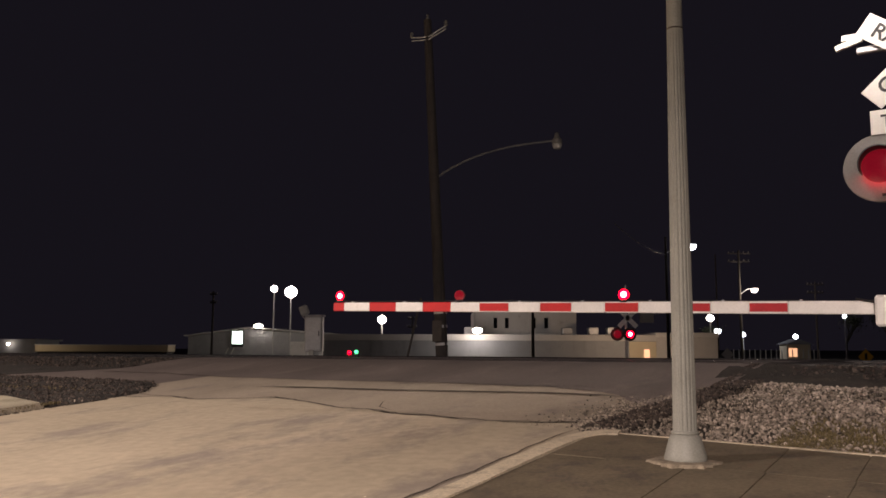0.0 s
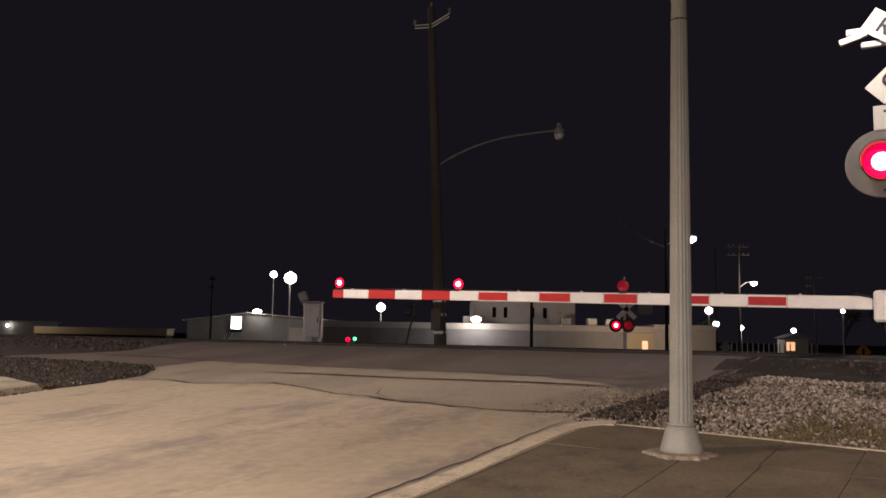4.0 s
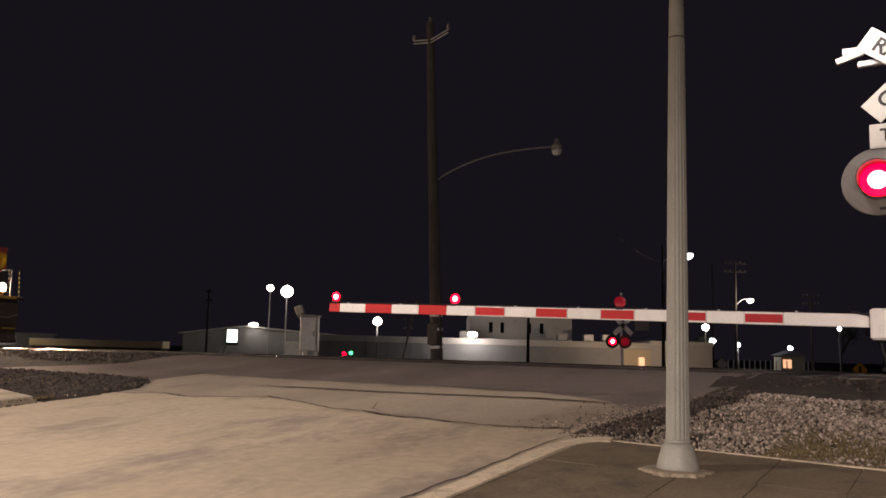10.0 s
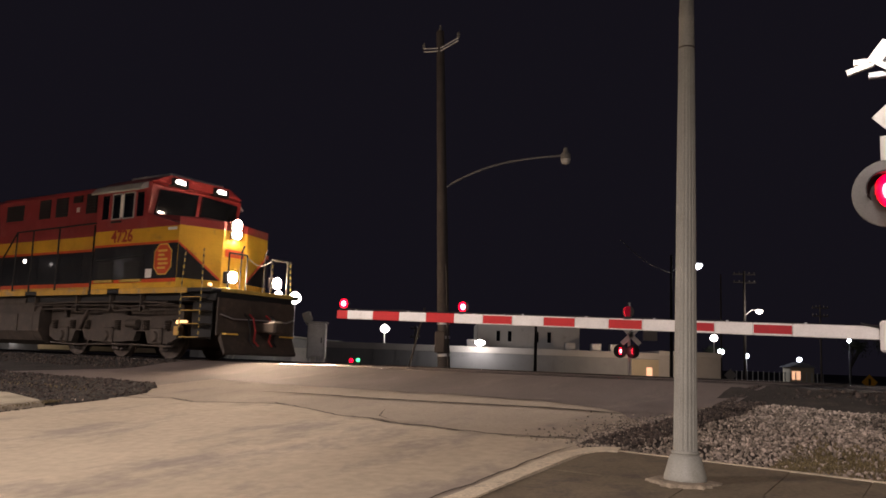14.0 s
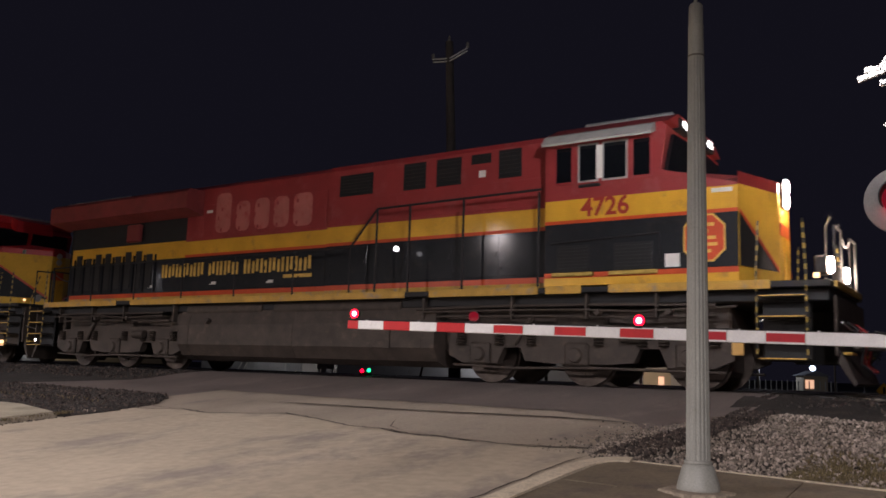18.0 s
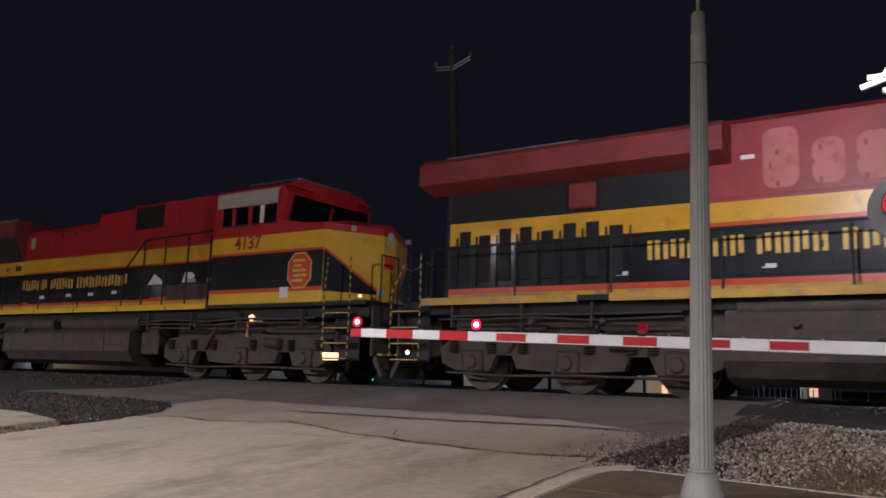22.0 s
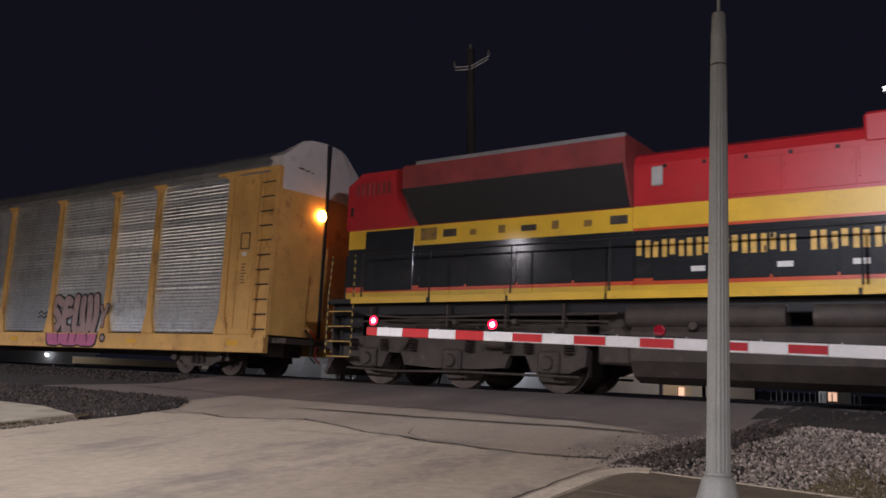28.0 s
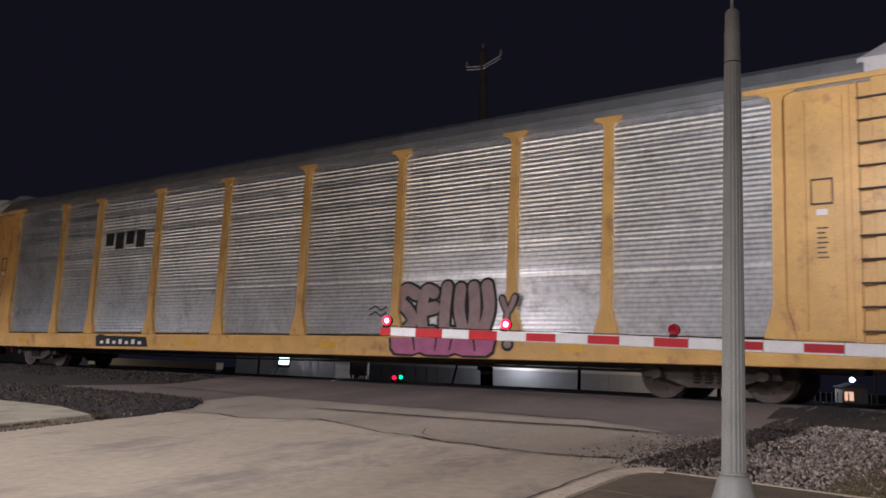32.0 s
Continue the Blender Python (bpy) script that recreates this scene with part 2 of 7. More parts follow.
RED_LENS = shade("red_lens", (0.1, 0.004, 0.008), 0.15, emit=(1.0, 0.02, 0.06), power=0.1)
WHITE_GLOW = shade("white_lamp_glow", (0.8, 0.8, 0.8), 0.4, emit=(1.0, 0.93, 0.8), power=10)
COOL_GLOW = shade("cool_lamp_glow", (0.8, 0.8, 0.8), 0.4, emit=(0.85, 0.95, 1.0), power=10)
LOCO_RED = shade("loco_red_paint", (0.28, 0.032, 0.032), 0.48, vary=0.2, scale=1.1, bump=0.06, second=(0.31, 0.062, 0.058), amount=0.45, coat=0.2)
LOCO_YELLOW = shade("loco_yellow_paint", (0.66, 0.36, 0.025), 0.34, vary=0.18, scale=1.3, bump=0.06, second=(0.38, 0.22, 0.05), amount=0.36, coat=0.3)
FRESH_RED = shade("loco_fresh_red_paint", (0.42, 0.019, 0.022), 0.42, vary=0.14, scale=1.1, bump=0.05, second=(0.36, 0.03, 0.028), amount=0.42, coat=0.2)
FRESH_YELLOW = shade("loco_fresh_yellow_paint", (0.7, 0.43, 0.02), 0.42, vary=0.14, scale=1.3, bump=0.05, second=(0.55, 0.33, 0.04), amount=0.36, coat=0.2)
# darker red for radiator hood and wing, exhaust box, louvres and nose top
LOCO_DEEP_RED = shade("loco_deep_red", (0.2, 0.031, 0.029), 0.65, vary=0.3, scale=1.6, bump=0.1, second=(0.17, 0.03, 0.028), amount=0.5)
LOCO_DUSTY = shade("loco_dusty_yellow", (0.52, 0.3, 0.045), 0.6, vary=0.28, scale=2.2, bump=0.1, second=(0.3, 0.22, 0.14), amount=0.5)
LOCO_NOSE = shade("loco_dull_yellow_nose", (0.66, 0.38, 0.025), 0.7, vary=0.18, scale=1.3, bump=0.06, second=(0.38, 0.22, 0.05), amount=0.4)
LOCO_DARK = shade("loco_dark_green_paint", (0.014, 0.0155, 0.0185), 0.5, vary=0.35, scale=1.1, bump=0.06, second=(0.027, 0.025, 0.024), amount=0.45, coat=0.4)
LOCO_DARK.node_tree.nodes["Principled BSDF"].inputs["Specular IOR Level"].default_value = 0.2
UNDER = shade("running_gear_grime", (0.055, 0.042, 0.033), 0.66, 0.1, vary=0.4, scale=3, bump=0.4, second=(0.1, 0.074, 0.054), amount=0.4)
GLASS_DARK = shade("cab_glass", (0.006, 0.007, 0.009), 0.06, vary=0.05, bump=0)
CORRUGATED = shade("galvanised_panel", (0.78, 0.8, 0.8), 0.28, 0.8, vary=0.24, scale=0.9, fine=12, bump=0.0, second=(0.5, 0.49, 0.48), amount=0.4, random_tone=0.2)
RACK_YELLOW = shade("rack_yellow_paint", (0.6, 0.35, 0.095), 0.48, vary=0.2, scale=1.4, bump=0.1, second=(0.36, 0.18, 0.06), amount=0.42)
RACK_ROOF = shade("rack_roof_grey", (0.22, 0.22, 0.215), 0.55, 0.3, vary=0.25, scale=1.5)


# ---- ground, road and tracks ----
def sheet(us, ls, height):
    """A sheet over the (u, l) plan."""
    g = Geo()
    g.v = [tuple(at(u, l, height(u, l))) for l in ls for u in us]
    n = len(us)
    g.f = [(j * n + i, j * n + i + 1, (j + 1) * n + i + 1, (j + 1) * n + i) for j in range(len(ls) - 1) for i in range(n - 1)]
    return g


def spread(a, b, step):
    n = max(1, round((b - a) / step))
    return [a + (b - a) * i / n for i in range(n + 1)]


def rough_ground(u, l):
    k = 0.05 if l > 8 and not (-13 < u < -3) else 0.0
    fade = 1.0 if abs(u) < 80 and l < 80 else 0.0
    return ground_z(l) - 0.05 + k * fade * (noise.noise(Vector((u * 0.6, l * 0.6, 0))) + 0.6 * noise.noise(Vector((u * 2.1, l * 2.1, 3))))


us = [-3000, -1200, -500, -200, -100] + spread(-60, 40, 0.5) + [70, 140, 300, 700, 1500, 3000]
ls = [-800, -300, -100, -30] + spread(-12, 36, 0.5) + [45, 60, 90, 150, 300, 700, 1500, 3000]
ground = tagged(part("ground", sheet(us, ls, rough_ground), SOIL, smooth=True), "dark bare soil and cinders along the railway", "ground", kind="structure")

ROAD_L, ROAD_R = -12.4, -3.45


def road_z(u, l):
    gutter = max(0.0, min(1.0, (u + 4.6) / 1.1)) * max(0.0, min(1.0, (7.9 - l) / 1.4))
    return max(ground_z(l), 0.0) + 0.012 + 0.1 * max(0.0, min(1.0, (l - 12.2) / 1.75)) * (l < 20) - 0.045 * gutter + 0.012 * noise.noise(Vector((u * 0.35, l * 0.35, 8)))


def kerb_edge(u):
    """Line where the pavement ends and the crushed stone begins."""
    return 7.74 - 0.115 * (u + 3.3)


def seam(u):
    """Line along which the old asphalt of the approach meets the concrete road."""
    pts = ((-30, 8.2), (-11.0, 8.32), (-10.7, 8.55), (-9.86, 8.36), (-9.1, 8.64), (-8.77, 8.93), (-7.8, 8.59), (-7.0, 8.3), (-6.5, 8.34), (-5.98, 8.12), (-5.4, 8.1), (-4.7, 8.02), (-4.1, 8.06), (-3.8, 8.2), (10, 8.25))
    for (a, la), (b, lb) in zip(pts, pts[1:]):
        if u <= b:
            l = la + (lb - la) * (u - a) / (b - a)
            break
    return l + 0.05 * noise.noise(Vector((u * 2.6, 2.2, 0))) + 0.06 * noise.noise(Vector((u * 7.3, 5.1, 0)))


def ragged(u):
    """Edge of the dark crossing asphalt."""
    pts = ((-40, 11.3), (-14.0, 11.17), (-12.0, 10.9), (-9.5, 10.85), (-7.25, 10.97), (-5.5, 10.85), (-4.6, 10.56), (-4.0, 10.2), (-3.6, 9.6), (10, 9.0))
    for (a, la), (b, lb) in zip(pts, pts[1:]):
        if u <= b:
            l = la + (lb - la) * (u - a) / (b - a)
            break
    return l + 0.12 * noise.noise(Vector((u * 0.45, 9.2, 0))) + 0.12 * noise.noise(Vector((u * 2.1, 1.1, 0)))


def strip(name, material, u0, u1, low, high, lift, label, step=0.35):
    """A piece of road surface between two lines l = low(u) and l = high(u)."""
    g = Geo()
    cols = spread(u0, u1, step)
    rows = 60 if name == "road_concrete" else 14
    g.v = [tuple(at(u, low(u) + (high(u) - low(u)) * j / rows, road_z(u, low(u) + (high(u) - low(u)) * j / rows) + lift)) for j in range(rows + 1) for u in cols]
    n = len(cols)
    g.f = [(j * n + i, j * n + i + 1, (j + 1) * n + i + 1, (j + 1) * n + i) for j in range(rows) for i in range(n - 1)]
    return tagged(part(name, g, material, smooth=True), label, "road", kind="structure")


strip("road_concrete", CONCRETE, -40.0, ROAD_R + 0.02, lambda u: -20.0, lambda u: seam(u) if u > -12.6 else 7.1 + 0.25 * noise.noise(Vector((u * 0.7, 3, 3))), 0.0, "worn beige concrete road with stains and cracks")
strip("road_approach", ASPHALT_OLD, ROAD_L - 0.2, ROAD_R + 0.25, lambda u: seam(u) + 0.035, lambda u: ragged(u) + 0.15, -0.006, "faded old asphalt approach with a ragged edge")
strip("road_shoulder", ASPHALT, -18.9, ROAD_L - 0.15, lambda u: 9.5 - (u + 12.6) * 0.05, lambda u: 10.05 + 2.0 * max(0.0, min(1.0, (u + 18.6) / 2.4)) + 0.12 * noise.noise(Vector((u * 2.2, 4.0, 0))), -0.01, "faded asphalt shoulder beside the track")
strip("road_crossing", ASPHALT, ROAD_L - 4.0, ROAD_R + 0.4, ragged, lambda u: 13.98, 0.002, "dark asphalt ramp up to the railway crossing")


def crack(name, pts, width, label, jitter=0.03):
    """A crack or tar line that wanders along the road."""
    g = Geo()
    line = []
    for (u0, l0), (u1, l1) in zip(pts, pts[1:]):
        k = max(2, int(math.hypot(u1 - u0, l1 - l0) / 0.12))
        line += [(u0 + (u1 - u0) * i / k, l0 + (l1 - l0) * i / k) for i in range(k)]
    line.append(pts[-1])
    for i, (u, l) in enumerate(line):
        w = width * (0.55 + 0.7 * abs(noise.noise(Vector((u * 3, l * 3, 4)))))
        w *= min(1.0, 0.15 + i / 6, 0.15 + (len(line) - 1 - i) / 6)
        (ua, la), (ub, lb) = line[max(0, i - 1)], line[min(len(line) - 1, i + 1)]
        k = math.hypot(ub - ua, lb - la)
        nu, nl = -(lb - la) / k, (ub - ua) / k
        off = jitter * noise.noise(Vector((u * 4, 7, l * 4)))
        for e in (off - w / 2, off + w / 2):
            g.v.append(tuple(at(u + nu * e, l + nl * e, road_z(u + nu * e, l + nl * e) + 0.009)))
    g.f = [(2 * i, 2 * i + 2, 2 * i + 3, 2 * i + 1) for i in range(len(line) - 1)]
    return tagged(part(name, g, TAR), label, "road crack", kind="structure")


crack("crack", [(u, seam(u) + 0.017) for u in spread(-11.6, -3.6, 0.1)], 0.055, "dark crack along the edge of the concrete", 0.0)
crack("tar_line", [(-10.1, 9.85), (-8.8, 9.99), (-7.6, 10.02), (-6.6, 10.08), (-5.2, 10.21), (-4.45, 10.19), (-3.85, 10.08)], 0.11, "dark tar line across the approach")
crack("crack", [(-12.3, 8.4), (-11.5, 8.62), (-10.6, 8.5)], 0.04, "fine dark crack")
crack("crack", [(-6.9, 9.1), (-6.75, 8.8), (-6.6, 8.55), (-6.2, 8.3)], 0.04, "fine dark crack")
crack("gutter_line", [(-3.645, 2.5), (-3.65, 5.5), (-3.66, 7.0), (-3.63, 7.5), (-3.54, 7.85)], 0.034, "dark dirt along the gutter")


def slab(u0, u1, l0, l1, z0, z1, lift=0.0):
    g = Geo()
    vs = [at(u, l, z) for z in (z0, z1) for l in (l0, l1) for u in (u0, u1)]
    g.add(vs, [(0, 1, 3, 2), (4, 6, 7, 5), (0, 4, 5, 1), (2, 3, 7, 6), (0, 2, 6, 4), (1, 5, 7, 3)])
    return g


def track(name, centre):
    t = thing(name, Matrix.Translation(at(0, centre, RAIL_Z)) @ pose(0, 0, 0, 0, 0, TRACK_TURN), "steel rails on dark timber ties in ballast", "railway track", kind="structure")
    for y in (-0.7175, 0.7175):
        prof = [(y - 0.07, -0.17), (y + 0.07, -0.17), (y + 0.07, -0.155), (y + 0.012, -0.13), (y + 0.012, -0.045), (y - 0.012, -0.045), (y - 0.012, -0.13), (y - 0.07, -0.155)]
        part("rail_web", Geo().prism(prof, "x", -120, 80), RAIL_STEEL, t)
        head = [(y - 0.035, -0.045), (y + 0.035, -0.045), (y + 0.036, -0.01), (y + 0.026, 0.0), (y - 0.026, 0.0), (y - 0.036, -0.01)]
        part("rail_head", Geo().prism(head, "x", -120, 80), RAIL_HEAD, t, "polished running surface")
    for i in range(-60, 60):
        x = i * 0.53 + 6
        if not ROAD_L - 3.8 < x < ROAD_R + 0.2:
            ob = new("tie", TIE)
            ob.parent, ob.location = t, (x, random.uniform(-0.03, 0.03), -0.18)
    return t


TIE = mesh_of("tie", Geo().box(-0.115, -1.3, -0.17, 0.115, 1.3, 0.0, 0.01), TIMBER)
track("railway_track_near", CENTRE)
track("railway_track_far", CENTRE + 4.3)
for l0, l1 in ((14.0, 14.08), (14.17, 15.5), (15.6, 18.38), (18.47, 19.8), (19.9, 21.6)):
    tagged(part("crossing_panel", slab(ROAD_L - 3.9, ROAD_R + 0.3, l0, l1, RAIL_Z - 0.14, RAIL_Z - 0.008), ASPHALT), "dark asphalt panel between the crossing rails", "road", kind="structure")
strip("road_far_side", ASPHALT, ROAD_L, ROAD_R + 0.5, lambda u: 21.6, lambda u: 60.0, 0.0, "dark asphalt road falling away behind the tracks", 1.0)


def bed(u0, u1):
    """Ballast shoulder that carries the ties beside the crossing."""
    def height(u, l):
        edge = min((l - 12.2) / 1.3, (23.2 - l) / 1.6)
        ramp = 0.05 * max(0.0, 1 - abs(u - (ROAD_R + 0.42)) / 0.9)
        return ground_z(l) - 0.06 + (0.13 + ramp + 0.035 * noise.noise(Vector((u * 1.3, l * 1.3, 6)))) * max(0.0, min(1.0, edge))
    tagged(part("track_bed", sheet(spread(u0, u1, 0.4), spread(12.2, 23.2, 0.25), height), SOIL, smooth=True), "dark oily ballast bed under the ties", "ground", kind="structure")


bed(-60.0, ROAD_L - 3.95)
bed(ROAD_R + 0.42, 40.0)


# pavement with its kerb
def pavement():
    t = thing("pavement", Matrix.Identity(4), "brown-grey concrete pavement slabs with joints", "pavement", kind="structure")
    wide = (-3.29, -2.76, -2.06, -1.48, -0.87, -0.2, 0.5, 1.3, 2.2, 3.2, 4.4, 6.0)
    rows = [(c, e, wide) for c, e in ((-2.0, 0.5), (0.5, 2.6), (2.6, 4.7), (4.7, 6.67))] + [(6.67, None, (-3.29, -1.5, -0.88, -0.2, 0.5, 1.3, 2.2, 3.2, 4.4, 6.0))]
    for c, e, us in rows:
        for a, b in zip(us, us[1:]):
            a2, b2 = a + 0.004, b - 0.004
            tilt = 0.05 if e is None or e > 6 else 0.0
            c0, c1 = (c - (tilt if c > 6 else 0) * (u + 3.3) for u in (a, b))
            e0, e1 = ((kerb_edge(a), kerb_edge(b)) if e is None else (e - tilt * (a + 3.3) - 0.008, e - tilt * (b + 3.3) - 0.008))
            lift = 0.02 + random.uniform(-0.004, 0.004)
            top = [at(u, l, ground_z(l) + lift) for u, l in ((a2, c0), (b2, c1), (b2, e1), (a2, e0))]
            g = Geo().add(top + [p - Vector((0, 0, 0.2)) for p in top], [(0, 1, 2, 3), (7, 6, 5, 4), (0, 4, 5, 1), (1, 5, 6, 2), (2, 6, 7, 3), (3, 7, 4, 0)])
            part("slab", g, PAVEMENT, t)
    for a, b in zip(spread(-3.1, 6.0, 1.3), spread(-3.1, 6.0, 1.3)[1:]):
        top = [at(u, kerb_edge(u) + d, ground_z(kerb_edge(u)) + 0.024) for u, d in ((a, 0.004), (b - 0.01, 0.004), (b - 0.01, 0.07), (a, 0.07))]
        part("edging", Geo().add(top + [p - Vector((0, 0, 0.2)) for p in top], [(0, 1, 2, 3), (7, 6, 5, 4), (0, 4, 5, 1), (1, 5, 6, 2), (2, 6, 7, 3), (3, 7, 4, 0)]), KERB, t, "pale edging strip")
    return t


pavement()


def kerb():
    t = thing("kerb", Matrix.Identity(4), "weathered pale concrete kerb along the pavement edge", "kerb", kind="structure")
    pts = [(-3.49, -2.0 + 1.5 * i) for i in range(6)] + [(-3.52, 6.4), (-3.53, 7.1), (-3.5, 7.45), (-3.42, 7.68), (-3.28, 7.82), (-3.1, 7.86)]
    for (u0, l0), (u1, l1) in zip(pts, pts[1:]):
        du, dl = u1 - u0, l1 - l0
        k = math.hypot(du, dl)
        nu, nl = dl / k * 0.215, -du / k * 0.215
        g = Geo()
        q = [(u0, l0), (u1 - du / k * 0.004, l1 - dl / k * 0.004), (u1 + nu - du / k * 0.004, l1 + nl - dl / k * 0.004), (u0 + nu, l0 + nl)]
        vs = [at(u, l, ground_z(l) - 0.1) for u, l in q] + [at(u + nu * 0.12 * s, l + nl * 0.12 * s, ground_z(l) + 0.032) for (u, l), s in zip(q, (1, 1, -0.03, -0.03))]
        g.add(vs, [(3, 2, 1, 0), (4, 5, 6, 7), (0, 1, 5, 4), (1, 2, 6, 5), (2, 3, 7, 6), (3, 0, 4, 7)])
        part("kerb_stone", g, KERB, t)


kerb()


# ---- lamp post ----
MORTAR = shade("weathered_mortar", (0.27, 0.225, 0.165), 0.9, vary=0.3, scale=7, fine=50, bump=0.5, second=(0.13, 0.105, 0.075), amount=0.5)


def lamp_post():
    base = Vector((1.94, 6.82, 0.62))
    t = thing("lamp_post", Matrix.Translation(base) @ pose(0, 0, 0, 0, 0.3, 0), "fluted grey-green street lamp post with a bell base", "street lamp")
    wave = lambda i, n: 1.0 - 0.07 * (i % 3 == 0)
    part("base", Geo().lathe([(0.162, 0.0), (0.167, 0.012), (0.166, 0.035), (0.158, 0.065), (0.144, 0.115), (0.132, 0.16), (0.122, 0.19), (0.108, 0.204), (0.102, 0.21)], 32), POST_PAINT, t, smooth=True)
    part("collar", Geo().lathe([(0.1, 0.21), (0.107, 0.214), (0.109, 0.222), (0.106, 0.232), (0.098, 0.236)], 32), POST_PAINT, t, smooth=True)
    part("shaft", Geo().lathe([(0.094, 0.236), (0.084, 1.4), (0.075, 2.6), (0.066, 3.57)], 48, None, wave), POST_PAINT, t)
    part("joint_ring", Geo().lathe([(0.066, 3.57), (0.069, 3.573), (0.069, 3.58), (0.066, 3.583)], 32), UNDER, t)
    part("neck", Geo().lathe([(0.066, 3.583), (0.063, 3.825), (0.065, 3.83), (0.065, 3.845), (0.061, 3.85), (0.058, 4.025), (0.045, 4.045)], 32), POST_PAINT, t, smooth=True)
    part("stem", Geo().cyl((0, 0, 4.045), (0, 0, 4.665), 0.016, n=8), POST_PAINT, t)
    part("lantern_cap", Geo().lathe([(0.05, 4.965), (0.2, 4.985), (0.22, 5.025), (0.05, 5.105)], 32), POST_PAINT, t, smooth=True)
    for k in range(4):
        a = k * math.pi / 2
        part("lantern_bar", Geo().cyl((0.12 * math.cos(a), 0.12 * math.sin(a), 4.665), (0.18 * math.cos(a), 0.18 * math.sin(a), 4.995), 0.01, n=6), POST_PAINT, t)
    # tray added out of view to block lamp light from the nearby pavement
    part("light_block_tray", Geo().lathe([(0.03, 4.6), (0.2, 4.62), (0.22, 4.66), (0.2, 4.68)], 32), POST_PAINT, t, "unseen opaque tray added to keep lamp light off the ground", True)
    pad = Geo().lathe([(0.29, -0.03), (0.28, 0.0), (0.25, 0.008)], 40, None, lambda i, n: 1 + 0.06 * math.sin(i * 1.05) + 0.05 * math.sin(i * 2.7))
    part("footing", pad, MORTAR, t, "ragged weathered mortar footing")


lamp_post()


# ---- crossing gate ----
BEACONS = []


def beacon(parent, place, r, first, way=0):
    """A round disc in place of a signal lamp, with a bright face and a dark back, which turns on its upright axis to
    imitate flashing; first: 0 lit or 1 dark at the start, None steady.
    """
    g = Geo().lathe([(r * 0.42, -r * 0.16), (r, -r * 0.06), (r, 0.0)], 24, pose(0, 0, 0, 90))
    g.lathe([(r * 0.25, 0.0), (r * 0.56, 0.0), (r * 0.48, r * 0.1), (r * 0.25, r * 0.13)], 20, pose(0, 0, 0, 90) @ Matrix.Translation((0, 0, r * 0.06)))
    g.lathe([(r, 0.0), (r * 0.97, r * 0.06), (r * 0.3, r * 0.08)], 24, pose(0, 0, 0, 90))
    me = mesh_of("bulb", g, RED_LENS, True)
    me.materials.append(RED_LAMP)
    me.materials.append(RED_CORE)
    for face in me.polygons:
        c = face.center
        if c.y < -0.0005:
            face.material_index = 2 if math.hypot(c.x, c.z) < r * 0.53 else 1
    bulb = new("bulb", me)
    bulb.parent = parent
    tagged(bulb, "red signal disc with one bright face, in place of a lamp")
    at_rest = Matrix.Translation(place) @ pose(0, 0, 0, 0, 0, way)
    bulb.matrix_basis = at_rest
    if first is not None:
        BEACONS.append((bulb, at_rest, first))
    return bulb


